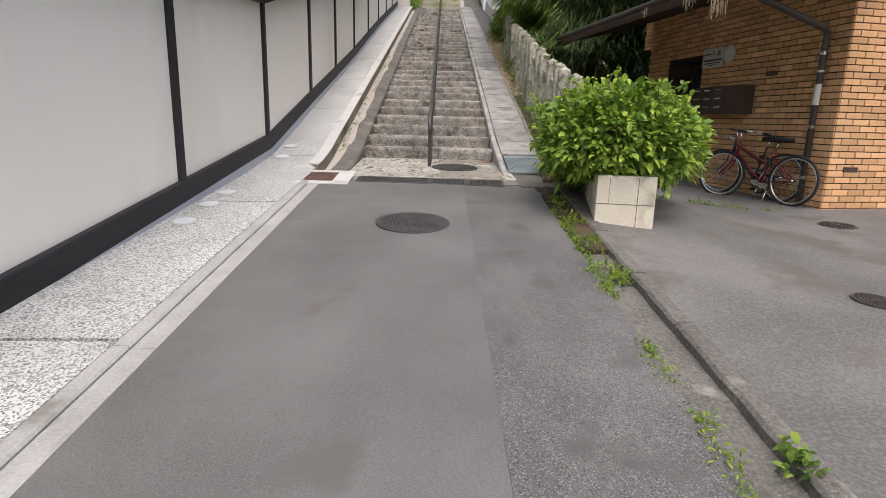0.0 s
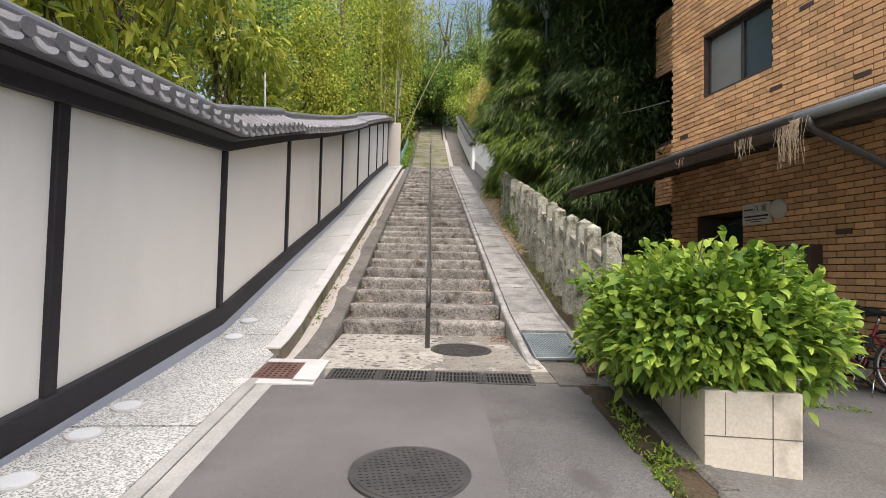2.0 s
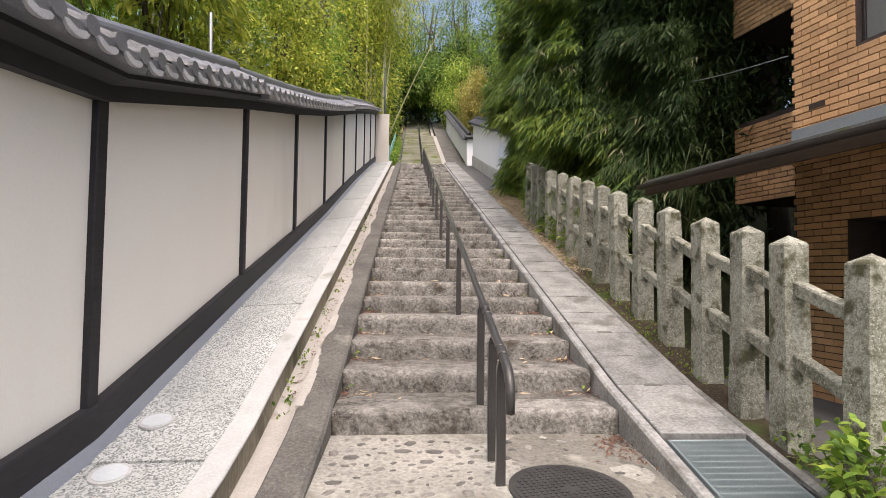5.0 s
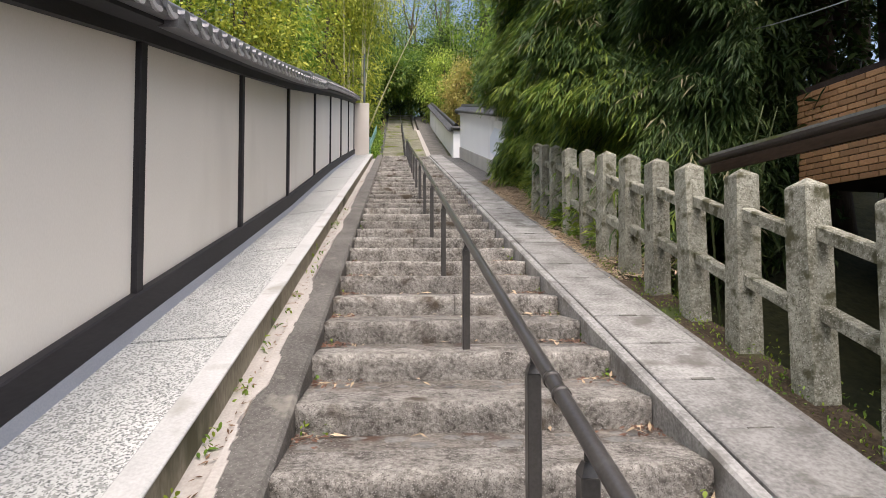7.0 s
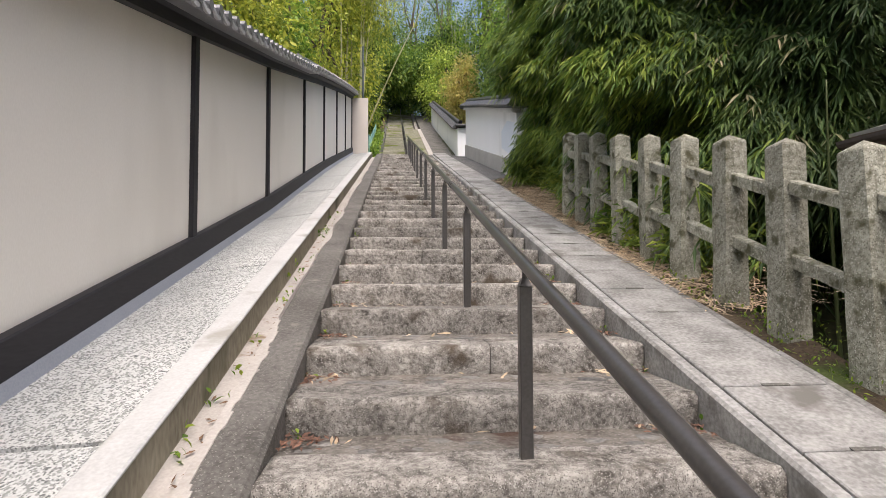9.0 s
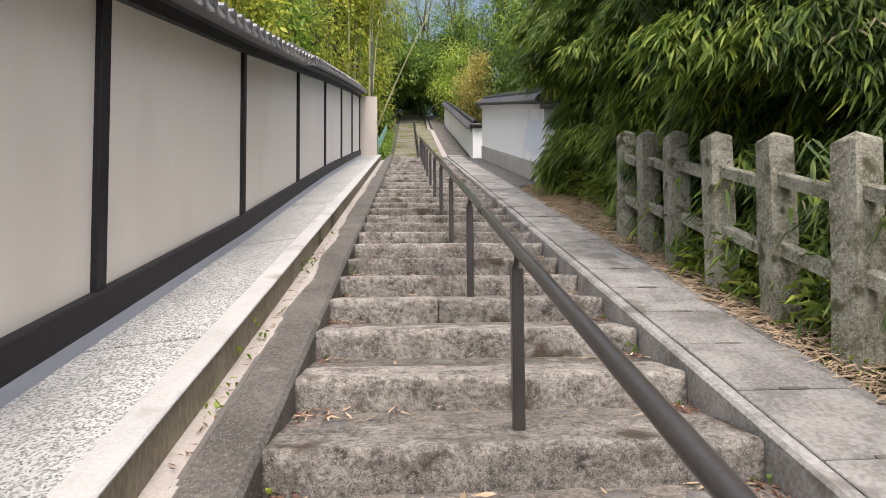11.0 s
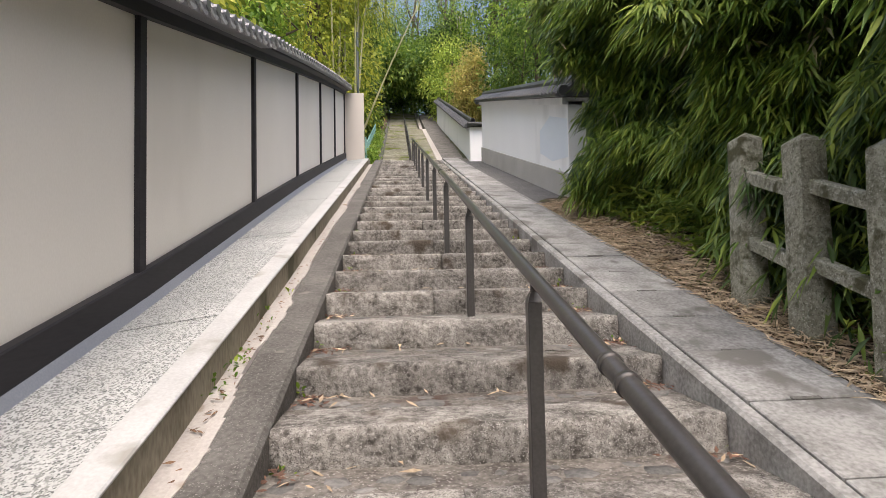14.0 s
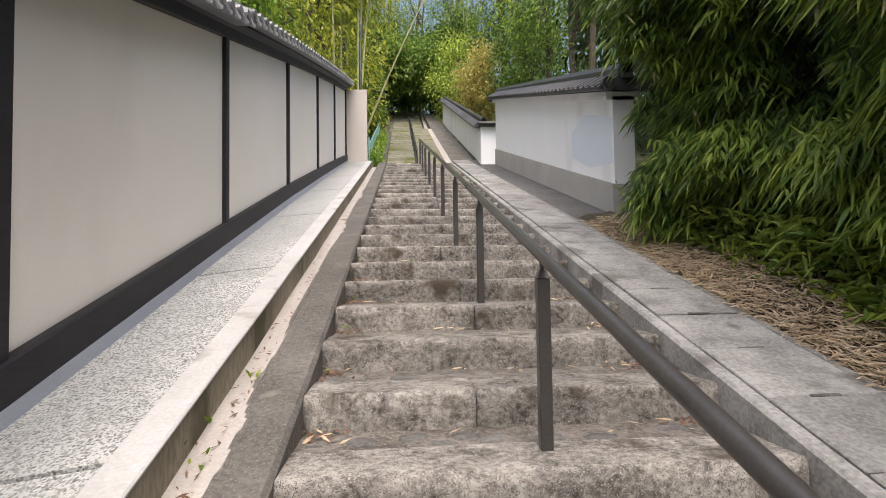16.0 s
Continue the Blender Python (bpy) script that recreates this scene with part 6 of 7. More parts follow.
rng = np.random.default_rng(77)
CLUMPS = [(12.7, 1.0), (14.0, 1.2), (15.2, 1.2), (16.4, 1.2), (17.6, 1.2), (18.7, 1.1), (19.4, 0.7)]
for q, (yc, wd) in enumerate(CLUMPS):
    t = thing("bamboo_clump", "dense clump of dark green bamboo with drooping leaves", "bamboo", (3.0, yc, terrain_z(3.0, yc)), "bamboo on the bank")
    base = np.array(t.location)
    bm = bmesh.new()
    rnd = random.Random(100 + q)
    for k in range(9):
        x, y = rnd.uniform(2.7, 3.2) if yc < 14.5 else rnd.uniform(3.2, 4.4), yc + rnd.uniform(-0.5, 0.5)
        z = terrain_z(x, y)
        culm(bm, Vector((x, y, z - 0.3)) - Vector(base), Vector((x + rnd.uniform(-0.3, 0.3), y + rnd.uniform(-0.3, 0.3), z + (rnd.uniform(2.2, 2.9) if yc < 14.5 else rnd.uniform(4.2, 5.2)))) - Vector(base), 0.022, (rnd.uniform(-0.6, 0.3), rnd.uniform(-0.4, 0.2)))
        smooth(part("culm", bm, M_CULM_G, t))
        bm = bmesh.new()
    bm.free()
    n = 4400
    y = yc + rng.uniform(-wd / 2 - 0.25, wd / 2 + 0.25, n)
    h = rng.uniform(0, 1, n) ** 0.9 * (3.5 if yc < 14.2 else 4.8 if yc < 15.5 else 6.2)
    gz = np.array([slope_z(v) for v in y])
    lump = np.array([noise.noise((v * 0.9, w * 0.9, 1.0)) + 0.6 * noise.noise((v * 2.3, w * 2.3, 4.0)) for v, w in zip(y, h)])
    front = 2.12 + 0.95 * lump
    front += np.clip(13.9 - y, 0, 3) * 0.8 + np.clip(0.9 - h, 0, 1) * 0.35 - np.clip(h - 1.0, 0, 1) * 0.2 + np.clip(h - 5, 0, 9) * 0.08 + np.clip(y - 18.3, 0, 3) * 0.12
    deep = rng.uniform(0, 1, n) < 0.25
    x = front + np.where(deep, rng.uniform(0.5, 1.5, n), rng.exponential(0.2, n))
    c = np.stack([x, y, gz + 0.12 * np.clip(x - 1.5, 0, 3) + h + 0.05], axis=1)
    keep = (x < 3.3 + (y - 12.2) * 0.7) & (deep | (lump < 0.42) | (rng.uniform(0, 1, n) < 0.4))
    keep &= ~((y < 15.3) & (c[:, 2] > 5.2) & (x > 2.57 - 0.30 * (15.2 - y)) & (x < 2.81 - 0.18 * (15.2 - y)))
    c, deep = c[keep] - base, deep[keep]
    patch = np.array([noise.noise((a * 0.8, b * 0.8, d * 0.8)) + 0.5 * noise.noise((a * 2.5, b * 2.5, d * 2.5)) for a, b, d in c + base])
    # Bright share follows how light falls: outer leaves, more up the bank.
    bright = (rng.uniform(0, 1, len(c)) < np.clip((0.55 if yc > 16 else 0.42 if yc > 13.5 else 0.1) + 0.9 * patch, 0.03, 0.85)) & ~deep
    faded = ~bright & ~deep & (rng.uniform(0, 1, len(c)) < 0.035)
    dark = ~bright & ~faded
    # Near the building the whole clump drops a tone, its shade in colour.
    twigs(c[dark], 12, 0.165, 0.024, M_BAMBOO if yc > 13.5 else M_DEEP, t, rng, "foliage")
    twigs(c[bright], 12, 0.175, 0.026, M_LEAF_LIT if yc > 13.5 else M_BAMBOO, t, rng, "young_foliage", "brighter leaves in a lit tone")
    twigs(c[faded], 9, 0.19, 0.026, M_FADED, t, rng, "faded_foliage", "straw-coloured withered leaves")
# the bamboo mass behind, towards the building and up the bank
for q, (xa, xb, ya, yb, zt, cnt) in enumerate(((3.0, 5.0, 13.4, 15.4, 8.4, 4200), (3.7, 8.0, 15.4, 18.5, 9.6, 3200), (4.3, 7.5, 18.5, 23.0, 8.6, 1800), (5.0, 7.5, 24.0, 31.0, 10.0, 1300))):
    t = thing("bamboo_grove", "dark mass of bamboo in shade behind the bank", "bamboo", ((xa + xb) / 2, (ya + yb) / 2, terrain_z((xa + xb) / 2, (ya + yb) / 2)), "bamboo on the bank")
    base = np.array(t.location)
    bm = bmesh.new()
    rnd = random.Random(200 + q)
    for k in range(5):
        x, y = rnd.uniform(xa + 0.7 * (xb - xa), xb), rnd.uniform(ya + 0.5 * (yb - ya), yb)
        z = terrain_z(x, y)
        culm(bm, Vector((x, y, z - 0.3)) - Vector(base), Vector((x, y, zt - rnd.uniform(0, 2))) - Vector(base), 0.03, (rnd.uniform(-0.5, 0.4), rnd.uniform(-0.4, 0.2)))
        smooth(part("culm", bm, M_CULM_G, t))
        bm = bmesh.new()
    bm.free()
    c = np.stack([rng.uniform(xa, xb, cnt), rng.uniform(ya, yb, cnt), rng.uniform(0, 1, cnt)], axis=1)
    gz = np.array([terrain_z(a, b) for a, b, _ in c])
    c[:, 2] = gz + (zt - gz) * c[:, 2]
    out = np.stack([-0.6 + 0 * c[:, 0], -0.5 + 0.25 * rng.normal(size=cnt), 0 * c[:, 0]], axis=1)
    # Darker leaf green throughout: the grove's shade put into its colour.
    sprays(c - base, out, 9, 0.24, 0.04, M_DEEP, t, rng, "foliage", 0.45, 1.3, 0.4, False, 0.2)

# Canopy above the view, added only to keep light off the bamboo below.
t = thing("bamboo_grove", "unseen bamboo canopy added to shade the gap beside the building", "bamboo", (3.4, 14.6, terrain_z(3.4, 14.6)), "bamboo on the bank")
base = np.array(t.location)
rnd = random.Random(260)
for k in range(8):
    bm = bmesh.new()
    f = Vector((rnd.uniform(-0.5, 0.8), rnd.uniform(-0.3, 0.8), -0.3))
    culm(bm, f, f + Vector((rnd.uniform(-0.4, 0.6), 0, 9.2 - base[2])), 0.03, (rnd.uniform(-0.6, 1.2), rnd.uniform(-3.0, -0.8)))
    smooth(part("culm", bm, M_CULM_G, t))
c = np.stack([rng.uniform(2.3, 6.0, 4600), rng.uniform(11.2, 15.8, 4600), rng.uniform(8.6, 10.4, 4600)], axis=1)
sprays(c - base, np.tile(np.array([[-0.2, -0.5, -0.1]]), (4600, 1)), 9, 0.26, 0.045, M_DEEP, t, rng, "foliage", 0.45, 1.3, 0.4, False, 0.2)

# ---- lamp post and cable ----
lp = thing("street_lamp", "slim dark green lamp post with a ribbed lantern head", "street lamp", (2.69, 15.2, 8.5 - 5.65))
M_POLE = mat("dark_green_pole", (0.02, 0.035, 0.038), (0.035, 0.05, 0.052), 3, 0.45, 60, 0.05)
bm = bmesh.new()
tube(bm, [(0, 0, -0.3), (0, 0, 3.2), (0, 0, 5.35)], [0.07, 0.065, 0.05], 12)
smooth(part("pole", bm, M_POLE, lp))
bm = bmesh.new()
tube(bm, [(0, 0, 5.3), (0, 0, 5.42), (0, 0, 5.5), (0, 0, 5.85), (0, 0, 5.95)], [0.06, 0.11, 0.13, 0.15, 0.04], 16)
smooth(part("lantern", bm, M_SHEETMETAL, lp))
wire = thing("cable", "thin sagging overhead cable to the brick building", "cable")
bm = bmesh.new()
tube(bm, [(2.69 + 1.33 * k / 10, 15.2 - 4.25 * k / 10, 6.5 - 1.75 * k / 10 - 0.55 * math.sin(math.pi * (k / 10) ** 0.8)) for k in range(11)], 0.007, 5)
part("strand", bm, M_SHEETMETAL, wire)

# ---- far trees ----
def far_tree(x, y, h, rad, s, m, label, leaf=(0.3, 0.14), count=900, low=0.25, trunk=0.2):
    r = random.Random(s)
    z = terrain_z(x, y)
    lumps = []
    for k in range(9):
        a = r.uniform(0, 6.28)
        hh = h * (low + (1 - low) * (k + 0.5) / 9)
        w = rad * (0.5 + 0.5 * math.sin(math.pi * min(1, (k + 1.5) / 9)))
        lumps.append((w * 0.5 * math.cos(a), w * 0.5 * math.sin(a), hh, w * 0.75, w * 0.75, h * 0.1 + 0.4))
    tree("broadleaf_tree", label, (x, y, z), h, cr(*lumps), s, m, leaf, count, 7, 1, trunk, hang=0.2, oval=y < 32, shell=0.3, reach=0.3, group="trees up the hill")


# Deep-green trees on the right are added backing that closes off the sky.
FT = [(-5.0, 29, 11, 2.6, M_GOLD), (-4.6, 26.5, 5.5, 1.3, M_GREEN), (-4.2, 35, 12, 2.4, M_GOLD), (-7.5, 32, 15, 3.4, M_GREEN), (-3.6, 42, 10, 2.4, M_GOLD), (-5.2, 48, 14, 3.2, M_GREEN), (-5.4, 56, 15, 3.4, M_MID),
      (3.7, 56, 6.8, 2.1, M_BAMBOO_L), (4.6, 52, 5.4, 1.4, M_ORANGE), (6.2, 34, 12, 2.6, M_MID), (8.2, 46, 14, 3.0, M_MID), (8.6, 58, 16, 3.4, M_GREEN), (-4.2, 66, 15, 3.4, M_MID), (4.4, 67, 15, 3.4, M_MID), (0, 76, 14, 4.2, M_MID),
      (-8, 62, 20, 4.6, M_GREEN), (8, 60, 20, 4.6, M_MID), (-6.5, 80, 24, 5.5, M_GREEN), (6.5, 82, 25, 5.5, M_MID), (0.5, 92, 22, 6.5, M_MID), (-13, 45, 18, 4.6, M_GREEN), (10, 28, 16, 4.2, M_DEEP), (9, 40, 18, 4.4, M_GREEN), (-11, 26, 15, 4.0, M_GREEN), (-14, 14, 14, 4.0, M_GREEN), (9, 19, 14, 3.6, M_DEEP), (8.5, 14.5, 12, 3.2, M_DEEP), (6.6, 17.6, 9.5, 2.4, M_DEEP), (5.4, 15.8, 8.5, 1.8, M_DEEP), (6.3, 14.4, 10.5, 2.1, M_DEEP), (2.0, 88, 27, 5.5, M_GREEN), (-2.5, 96, 31, 6.5, M_GOLD), (7.8, 15.8, 11.5, 2.6, M_DEEP)]
names = {M_MID: "mid-green broadleaf tree at the head of the steps", M_GOLD: "tall tree with golden-green foliage on the hillside", M_GREEN: "tall fresh-green broadleaf tree on the hillside", M_DEEP: "dark evergreen tree added behind the bamboo to close off the sky", M_BAMBOO_L: "bright yellow-green small tree above the white wall", M_ORANGE: "small tree with yellowing orange leaves above the white wall"}
for k, (x, y, h, rad, m) in enumerate(FT):
    sc = 1.0 if y > 30 else 0.7
    far_tree(x, y, h, rad, 300 + k, m, names[m], (0.25 * sc, 0.11 * sc), 950 if rad < 4 else 1300, 0.1 if y > 50 else 0.2, 0.1 + 0.01 * h)

US = [(-3.4, 47, 5.0, 1.5), (-3.6, 51, 7.0, 1.9), (-3.8, 55, 8.0, 2.2), (-3.8, 59, 8.0, 2.2), (-3.8, 63, 8.5, 2.3), (4.0, 61, 8.5, 2.2), (3.8, 64.5, 8.5, 2.2), (-2.2, 68.5, 9.0, 2.4), (0.8, 69.5, 9.0, 2.6), (3.4, 68.5, 9.0, 2.4),
      (-7.5, 40, 8.0, 2.4), (-8.5, 52, 9.0, 2.6), (8.0, 50, 9.0, 2.6), (7.8, 66, 10.0, 3.0), (-8, 70, 11.0, 3.2), (-3.5, 75, 12.0, 3.5), (4.5, 76, 12.0, 3.5)]
for k, (x, y, h, rad) in enumerate(US):
    far_tree(x, y, h, rad, 500 + k, M_DEEP if k % 2 else M_MID, "dense dark evergreen shrub growth beside the upper steps", (0.36, 0.17), 620, 0.04, 0.1)
CANOPY = [(-0.6, 58.5, 6.5), (0.4, 61.5, 7.0), (-0.4, 64.5, 7.0)]
for k, (x, y, dz) in enumerate(CANOPY):
    xt = 3.2 if k % 2 else -3.6
    zt = terrain_z(xt, y)
    zc = slope_z(y) - zt + dz
    tree("broadleaf_tree", "leafy green tree arching over the upper steps", (xt, y, zt), zc, cr((x - xt, 0, zc - 2.2, 2.8, 2.4, 1.5), (x - xt + 1.5, 0.5, zc - 1.2, 2.4, 2.2, 1.4), (x - xt - 1.6, -0.4, zc - 1.4, 2.4, 2.2, 1.4), (0, 0, zc - 1.0, 2.4, 2.4, 1.8)), 600 + k, M_MID, (0.34, 0.16), 1100, 7, 1, 0.2, shell=0.2, reach=0.3, group="trees up the hill")

zt = terrain_z(2.9, 24.1)
tree("tall_tree", "tall dark-trunked evergreen behind the white wall", (2.9, 24.1, zt), 17.5 - zt, cr((1.0, 0.9, 9.4 - zt, 1.0, 1.3, 1.3), (1.1, 0.7, 11.4 - zt, 1.2, 1.4, 1.4), (0.6, 0.2, 13.2 - zt, 1.3, 1.4, 1.2), (0, 0, 14.6 - zt, 1.5, 1.5, 1.0), (0.7, 0.2, 16.0 - zt, 1.6, 1.6, 1.1), (-0.3, 0.6, 17.2 - zt, 1.3, 1.3, 0.9)), 640, M_DEEP, (0.2, 0.08), 950, 7, 1, 0.075, shell=0.3, reach=0.2)

# pale leaning bamboo culms up the hill
gb = thing("tall_bamboo", "tall pale bamboo culms with yellow-green tops", "bamboo", (-2.6, 37.0, slope_z(37.0)))
base = np.array(gb.location)
rnd = random.Random(9)
tops = []
for k in range(9):
    bm = bmesh.new()
    f = Vector((rnd.uniform(-0.9, 0.3), rnd.uniform(-2.5, 2.5), -0.4))
    p = culm(bm, f, f + Vector((rnd.uniform(-0.3, 0.5), 0, rnd.uniform(10, 13))), 0.06, (rnd.uniform(0.2, 1.2), rnd.uniform(-1, 0.5)))
    smooth(part("culm", bm, M_CULM, gb))
    tops += p[7:]
bm = bmesh.new()
culm(bm, (0.2, -1.5, 0.2), (3.3, -1.5, 8.2), 0.05, (0.5, 0))
smooth(part("culm", bm, M_CULM, gb, "leaning dry bamboo culm"))
rng = np.random.default_rng(12)
tp = np.array([list(v) for v in tops])
c = np.repeat(tp, 26, axis=0) + rng.normal(size=(len(tp) * 26, 3)) * np.array([0.75, 0.75, 0.6])
sprays(c, rng.normal(size=c.shape) * 0.6, 7, 0.26, 0.05, M_GOLD, gb, rng, "foliage", 0.45, 1.0, 0.5, False, 0.2)

st = thing("slender_tree", "slender pale-trunked trees with light green tops", "tree", (5.6, 60.0, terrain_z(5.6, 60.0)))
tops = []
for k in range(6):
    bm = bmesh.new()
    f = Vector((rnd.uniform(-0.6, 0.7), rnd.uniform(-1.0, 1.0), -0.4))
    p = culm(bm, f, f + Vector((rnd.uniform(-1.0, 1.0), 0, rnd.uniform(9, 12))), 0.075, (rnd.uniform(-0.8, 0.8), 0))
    smooth(part("trunk", bm, M_PALEBARK, st))
    tops += p[8:]
tp = np.array([list(v) for v in tops])
c = np.repeat(tp, 16, axis=0) + rng.normal(size=(len(tp) * 16, 3)) * np.array([0.8, 0.8, 0.6])
sprays(c, rng.normal(size=c.shape) * 0.6, 6, 0.22, 0.07, M_GREEN, st, rng, "foliage", 0.35, 1.0, 0.3, True, 0.2)
up = thing("utility_pole", "thin dark metal pole behind the cream end wall", "pole", (-2.2, 33.0, slope_z(33.0) - 0.3))
bm = bmesh.new()
tube(bm, [(0, 0, 0), (0, 0, 2.5), (0, 0, 12.6 - up.location.z)], [0.06, 0.055, 0.045], 10)
smooth(part("shaft", bm, M_POLE, up))
uh = thing("handrail", "thin dark steel handrail along the upper flight", "handrail")
bm = bmesh.new()
tube(bm, [(RX, 33.1, LAND_Z + 0.2), (RX, 33.1, LAND_Z + 0.9), (RX, 50.0, LAND_Z + 6.85), (RX, 51.5, LAND_Z + 6.95)], 0.027, 8)
smooth(part("top_rail", bm, M_RAIL, uh))
for k in range(9):
    y = 34.5 + 1.79 * k
    part("post", bbox(RX - 0.025, RX + 0.025, y - 0.025, y + 0.025, LAND_Z + 0.352 * (y - 33.0) - 0.05, LAND_Z + 0.9 + 0.352 * (y - 33.1), 0.004), M_RAIL, uh)

# teal wire fence by the upper steps
tf = thing("mesh_fence", "low teal-painted metal fence beside the upper steps", "fence")
M_TEAL = mat("teal_paint", (0.2, 0.42, 0.4), (0.32, 0.55, 0.52), 3, 0.5, 60, 0.05)
for k in range(9):
    y = 32.4 + 1.1 * k
    part("post", bbox(-1.92, -1.87, y - 0.025, y + 0.025, slope_z(y) - 0.2, slope_z(y) + 1.15, 0.004), M_TEAL, tf)
for dz in (0.25, 1.1):
    bm = bmesh.new()
    tube(bm, [(-1.895, y, slope_z(y) + dz) for y in (32.4, 33, 41.2)], 0.02, 6)
    part("rail", bm, M_TEAL, tf)
bm = bmesh.new()
for k in range(60):
    y = 32.45 + 0.146 * k
    box(bm, -1.898, -1.892, y - 0.004, y + 0.004, slope_z(y) + 0.25, slope_z(y) + 1.1)
part("bars", bm, M_TEAL, tf)

rng = np.random.default_rng(91)
hb = thing("hedge_plants", "low green plants growing through the teal fence", "plant", (-1.75, 36.0, slope_z(36.0)))
hy = rng.uniform(32.3, 42.0, 700)
hc = np.stack([rng.normal(-1.8, 0.12, 700), hy, np.array([slope_z(v) for v in hy]) + rng.uniform(-0.05, 0.75, 700)], axis=1) - np.array(hb.location)
sprays(hc, np.tile(np.array([[0.4, -0.4, 0.3]]), (700, 1)), 6, 0.14, 0.05, M_GREEN, hb, rng, "foliage", 0.3, 1.1, 0.0, True, 0.06)

# ---- pebbles in the apron ----
rnd = random.Random(17)
pm = []
for k in range(3):
    bm = bmesh.new()
    bmesh.ops.create_icosphere(bm, subdivisions=1, radius=1.0)
    for v in bm.verts:
        v.co = Vector((v.co.x, v.co.y, v.co.z * 0.35)) * (1 + 0.22 * noise.noise(v.co * 1.4 + Vector((k * 5, 0, 0))))
    me = bpy.data.meshes.new("pebble")
    bm.to_mesh(me)
    bm.free()
    for p in me.polygons:
        p.use_smooth = True
    me.materials.append(M_PEBBLE)
    pm.append(me)
placed = []
for k in range(2200):
    x, y = rnd.uniform(-1.2, 0.85), rnd.uniform(6.4, 8.1)
    r = rnd.uniform(0.026, 0.075)
    if math.hypot(x - 0.15, y - 7.29) < 0.36 + r or any(math.hypot(x - a, y - b) < r * 0.8 + c_ * 0.8 + 0.006 for a, b, c_ in placed):
        continue
    placed.append((x, y, r))
    if len(placed) > 285:
        break
for x, y, r in placed:
    piece("pebble", rnd.choice(pm), apron, pose(x, y, apron_z(y) - r * 0.12, 0, 0, rnd.uniform(0, 180)) @ Matrix.Diagonal((r, r * rnd.uniform(0.55, 0.8), r * 0.7, 1)))

# flat cobbles bedded in the treads behind the nosing stones
cm = []
for me in pm:
    me2 = me.copy()
    me2.name = "cobble"
    me2.materials.clear()
    me2.materials.append(M_COBBLE)
    cm.append(me2)
for i in range(14):
    laid = []
    for k in range(90):
        r = rnd.uniform(0.05, 0.105)
        x, y = rnd.uniform(X0 + 0.08, X1 - 0.08), STEP_Y + TREAD * i + rnd.uniform(0.38, 0.55)
        if len(laid) >= 17 or any(math.hypot(x - a, y - b) < 0.8 * (r + c_) for a, b, c_ in laid) or abs(x - RX) < 0.07:
            continue
        laid.append((x, y, r))
        piece("cobble", rnd.choice(cm), stairs, pose(x, y, STEP_Z + RISER * i - 0.014, 0, 0, rnd.uniform(-25, 25)) @ Matrix.Diagonal((r, r * rnd.uniform(0.65, 0.9), r * 0.5, 1)))

# ---- weeds, moss and dead leaves ----
def scatter(name, label, category, pts, nrm_up, per, length, width, material, seed, up=0.8, droop=0.2, oval=False, reach=0.03, spread=1.0):
    rng_ = np.random.default_rng(seed)
    t_ = thing(name, label, category, kind="stuff")
    c_ = np.array(pts)
    o_ = np.tile(np.array([[0, 0, up]]), (len(c_), 1))
    ob_ = sprays(c_, o_, per, length, width, material, t_, rng_, "blades", droop, spread, 0.0, oval, reach)
    ob_["kind"] = "stuff"
    return t_


rnd = random.Random(23)
pts = []
for k in range(420):
    y = rnd.uniform(-1.5, 5.6)
    if noise.noise((y * 1.7, 0.3, 0)) > -0.12:
        pts.append((1.075 + rnd.gauss(0, 0.028) + (0.02 * (y - 3)), y, road_z(y) - 0.01))
scatter("moss_strip", "bright moss and small weeds in the asphalt joint", "moss", pts, 1, 12, 0.028, 0.011, M_WEED, 5, 0.7, 0.2, True, 0.02)
pts = [(1.2 + rnd.gauss(0, 0.04), y + rnd.gauss(0, 0.12), road_z(y)) for y in (3.1, 3.2, 3.9, 4.5, 4.6, 5.2, 5.4) for _ in range(9)]
scatter("weed_tuft", "tufts of small green weeds by the kerb", "weeds", pts, 1, 9, 0.07, 0.016, M_WEED, 6, 0.9, 0.3, False, 0.02)
pts = [(1.30 + rnd.gauss(0, 0.035), 1.24 + rnd.gauss(0, 0.05), road_z(1.24) + rnd.uniform(0.0, 0.06)) for _ in range(10)]
scatter("weed_plant", "leafy green weed growing at the kerb", "weeds", pts, 1, 6, 0.065, 0.027, M_MID, 7, 0.8, 0.35, True, 0.02)
pts = [(rnd.uniform(2.5, 4.2), 5.9 + rnd.gauss(0, 0.03) + 0.1, 0) for _ in range(130)]
pts = [(x, y + 0.15 * (x - 2.5), forecourt_z(x, y)) for x, y, _ in pts if noise.noise((x * 3, 2, 0)) > -0.1]
scatter("joint_moss", "moss in the joint of the forecourt concrete", "moss", pts, 1, 8, 0.03, 0.012, M_WEED, 8, 0.7, 0.2, True, 0.025)
pts = []
for k in range(30):
    y = rnd.uniform(8.3, 17)
    pts.append((-1.66 + rnd.gauss(0, 0.02), y, slope_z(y) - 0.125))
scatter("channel_weeds", "small green weeds in the drain channel", "weeds", [p for p in pts for _ in range(2)], 1, 4, 0.055, 0.02, M_WEED, 9, 0.9, 0.3, True, 0.03)
pts = [(rnd.choice((-1.22, -1.2, 0.7)) + rnd.gauss(0, 0.03), STEP_Y + TREAD * (i + 1) - 0.03, STEP_Z + RISER * i + 0.01) for i in range(18) for _ in range(3)]
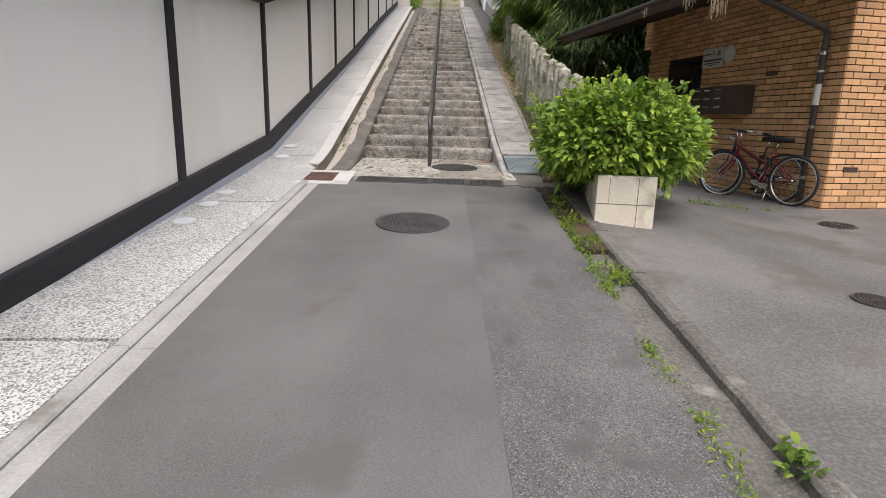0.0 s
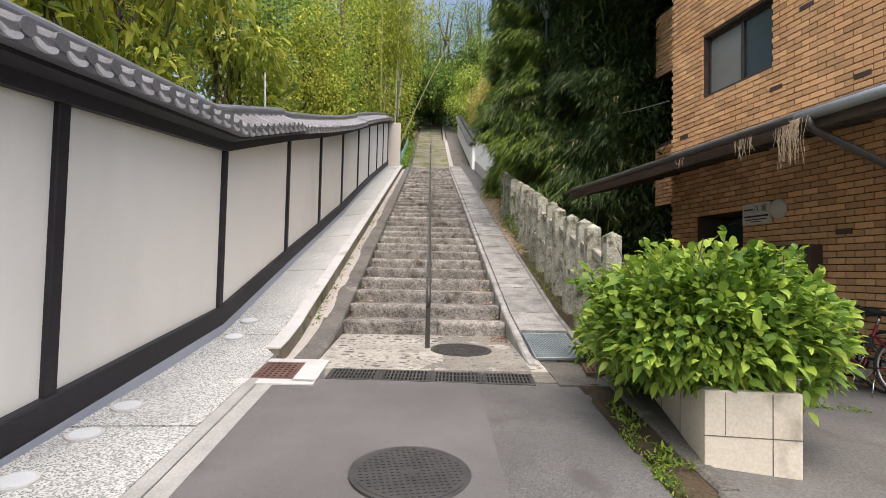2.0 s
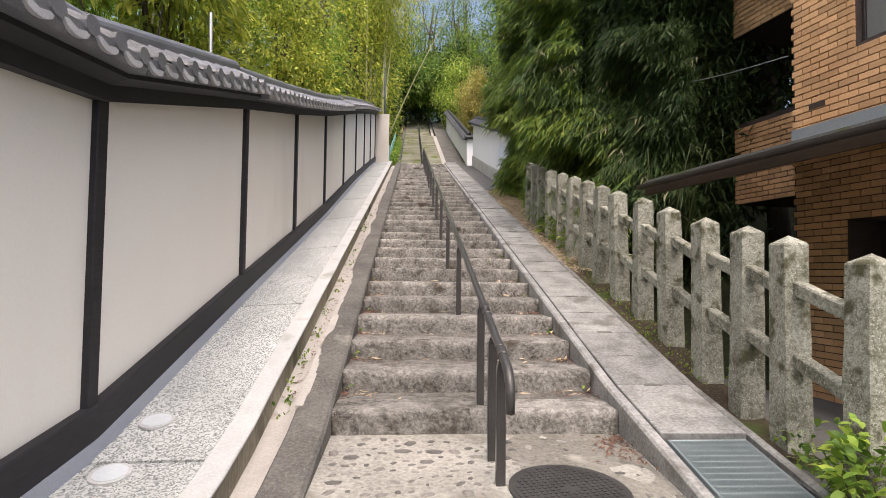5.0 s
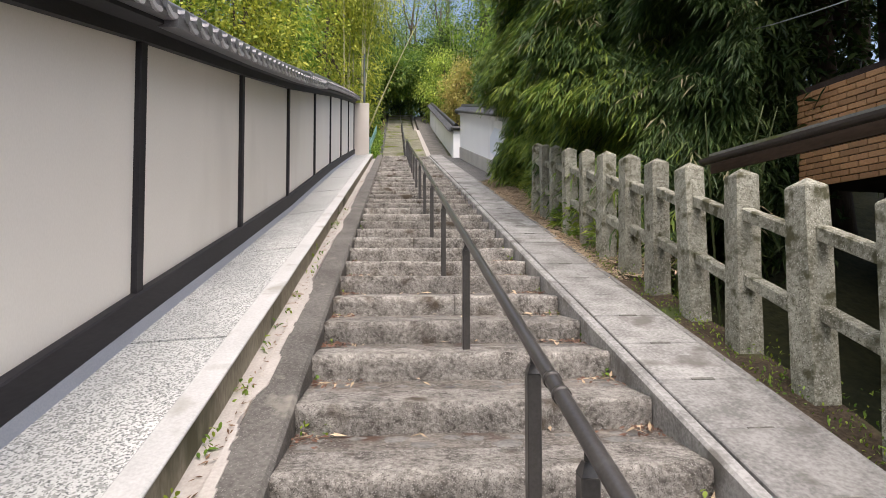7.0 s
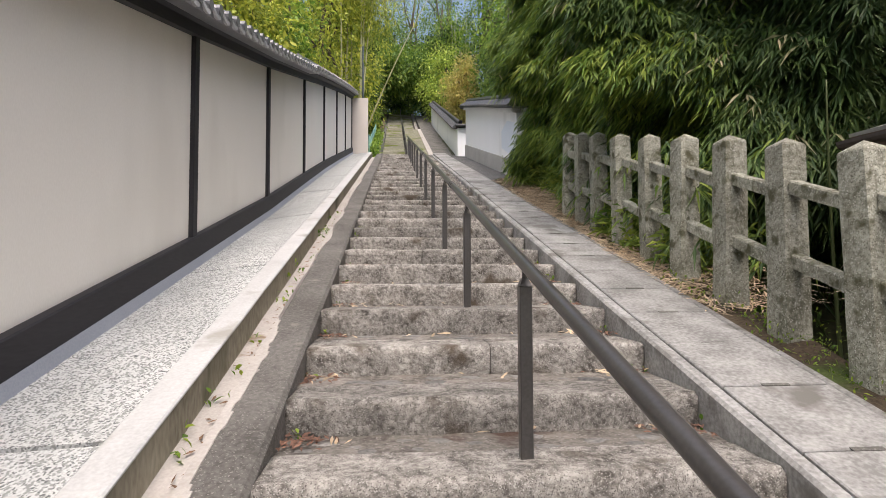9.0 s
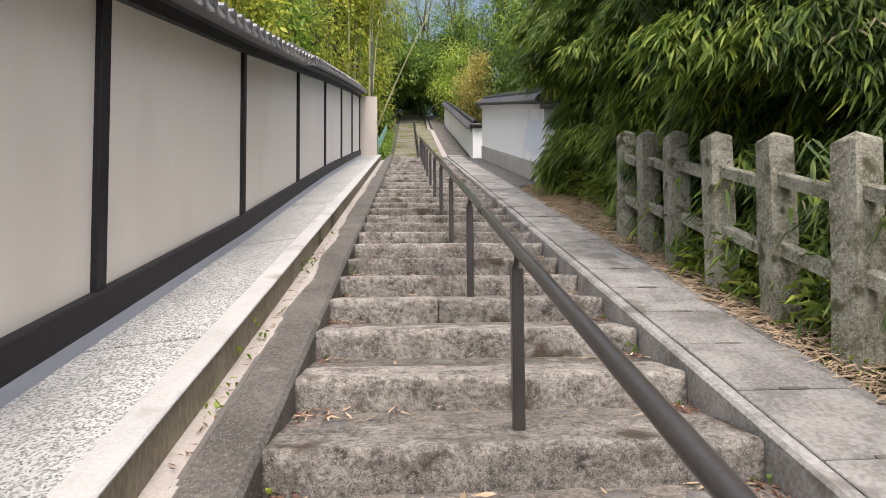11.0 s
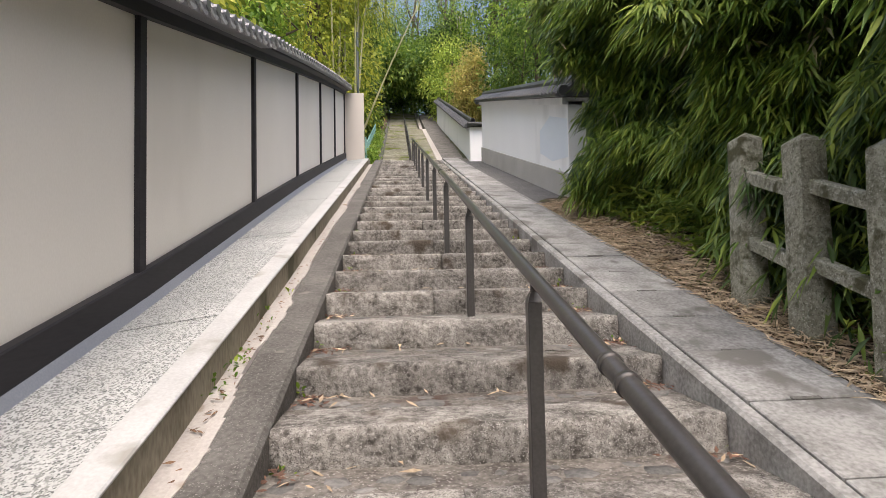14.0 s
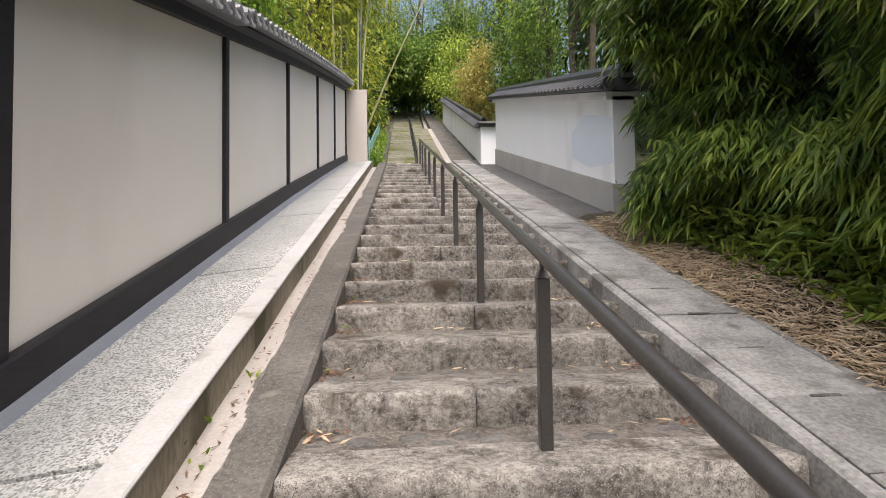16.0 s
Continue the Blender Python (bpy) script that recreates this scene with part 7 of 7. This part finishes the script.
scatter("step_weeds", "tiny weeds at the ends of the steps", "weeds", pts, 1, 3, 0.045, 0.02, M_WEED, 10, 0.8, 0.3, True, 0.025)


def litter(name, label, pts, length, width, material, seed):
    rng_ = np.random.default_rng(seed)
    c_ = np.array(pts)
    a = rng_.uniform(0, 6.28, len(c_))
    d_ = np.stack([np.cos(a), np.sin(a), 0.25 * np.sin(a) + 0.1 * rng_.normal(size=len(c_))], axis=1)
    nn = np.tile(np.array([[0, -0.25, 1.0]]), (len(c_), 1)) + 0.25 * rng_.normal(size=c_.shape)
    k = rng_.uniform(0.5, 1.3, len(c_))
    t_ = thing(name, label, "dead leaves", kind="stuff")
    ob_ = leaf_mesh("leaves", c_, d_, nn, length * k, width * k, material, t_, 0.05, "", False)
    ob_["kind"] = "stuff"


def verge_z(x, y):
    z = lerp_table([(6.9, 0.72), (8.3, 1.0), (9.3, 1.34), (20.8, 1.34 + 11.5 * 0.272)], y) - 0.02
    up = min(1.0, max(0.0, (y - 10.5) / 5.0))
    return z + up * 0.2 * (x - 1.468)


pts = []
for k in range(19000):
    y = 11.6 + 8.7 * rnd.random() ** 0.8
    x = 1.44 + abs(rnd.gauss(0, 0.48))
    pts.append((x, y, verge_z(x, y) + rnd.uniform(0.0, 0.05)))
litter("bamboo_litter", "thick straw-coloured bamboo leaf litter on the bank", pts, 0.125, 0.012, M_STRAW, 13)
pts = []
for k in range(420):
    i = rnd.randrange(0, 24)
    x = rnd.uniform(-1.2, 0.72) if rnd.random() < 0.35 else rnd.choice((rnd.uniform(-1.22, -1.0), rnd.uniform(0.45, 0.73)))
    pts.append((x, STEP_Y + TREAD * (i + 1) - abs(rnd.gauss(0, 0.09)) - 0.02, STEP_Z + RISER * i + 0.012))
litter("step_litter", "dry brown leaves lying on the stone treads", pts, 0.09, 0.018, M_STRAW, 14)
pts = [(-1.6 + rnd.gauss(0, 0.035), y, slope_z(y) - 0.12) for y in [rnd.uniform(8.5, 20) for _ in range(380)]]
litter("channel_litter", "brown leaf litter in the drain channel", pts, 0.05, 0.012, mat("brown_leaf", (0.1, 0.055, 0.03), (0.22, 0.13, 0.075), 6, 0.8, 60, 0.1, island=0.3), 15)
pts = []
for k in range(620):
    y = rnd.uniform(12.4, 19.8)
    x = (1.66 if y < 14.6 else 1.95) + abs(rnd.gauss(0, 0.28))
    pts.append((x, y, verge_z(x, y)))
scatter("bank_plants", "low bright bamboo grass on the bank", "bamboo grass", [(x, y, z + 0.45 * rnd.random() ** 2) for x, y, z in pts], 1, 8, 0.17, 0.026, M_LEAF_LIT, 16, 0.55, 0.5, False, 0.05)
pts = [(1.5 + abs(rnd.gauss(0, 0.2)), y, 0) for y in [rnd.uniform(8.6, 12.5) for _ in range(170)]]
pts = [(x, y, verge_z(x, y)) for x, y, _ in pts]
scatter("verge_moss", "moss and small ferns on the soil verge", "moss", pts, 1, 10, 0.035, 0.012, M_WEED, 18, 0.8, 0.2, True, 0.05)
M_RUSSET = mat("russet_dead_leaf", (0.075, 0.04, 0.03), (0.2, 0.11, 0.075), 6, 0.85, 60, 0.1, 0.003, island=0.4)
pts = []
for i in range(20):
    for side in (0, 1):
        for k in range(rnd.randrange(14, 60)):
            x = X1 - abs(rnd.gauss(0, 0.13)) - 0.01 if side else X0 + abs(rnd.gauss(0, 0.1)) + 0.01
            pts.append((x, STEP_Y + TREAD * (i + 1) - abs(rnd.gauss(0, 0.1)) - 0.02, STEP_Z + RISER * i + 0.004 + rnd.uniform(0, 0.014)))
for k in range(160):
    pts.append((0.74 - abs(rnd.gauss(0, 0.12)), 8.13 - abs(rnd.gauss(0, 0.25)), apron_z(8.0) + rnd.uniform(0.0, 0.02)))
litter("corner_litter", "russet dead leaves gathered in the corners of the steps", pts, 0.042, 0.015, M_RUSSET, 19)
tips = np.array([(rnd.uniform(1.74, 2.5), y, verge_z(1.7, y) + 0.15 + rnd.random() ** 1.3 * 1.1) for y in [rnd.uniform(12.2, 16.2) for _ in range(420)]])
bf = thing("fence_bamboo", "low bamboo growing through the stone fence", "bamboo", kind="stuff")
rng = np.random.default_rng(83)
twigs(tips[:290], 9, 0.19, 0.027, M_BAMBOO, bf, rng, "blades")
twigs(tips[290:], 9, 0.2, 0.03, M_LEAF_LIT, bf, rng, "young_blades", "brighter leaves in a lit tone")
for ob in bf.children:
    ob["kind"] = "stuff"
pts = [(rnd.uniform(1.42, 2.2), rnd.uniform(5.95, 7.6), 0.72 + rnd.random() ** 2 * 0.3) for _ in range(170)]
scatter("corner_weeds", "dark green weeds crowding the corner behind the planter", "weeds", pts, 1, 6, 0.075, 0.032, M_MID, 21, 0.7, 0.35, True, 0.04)
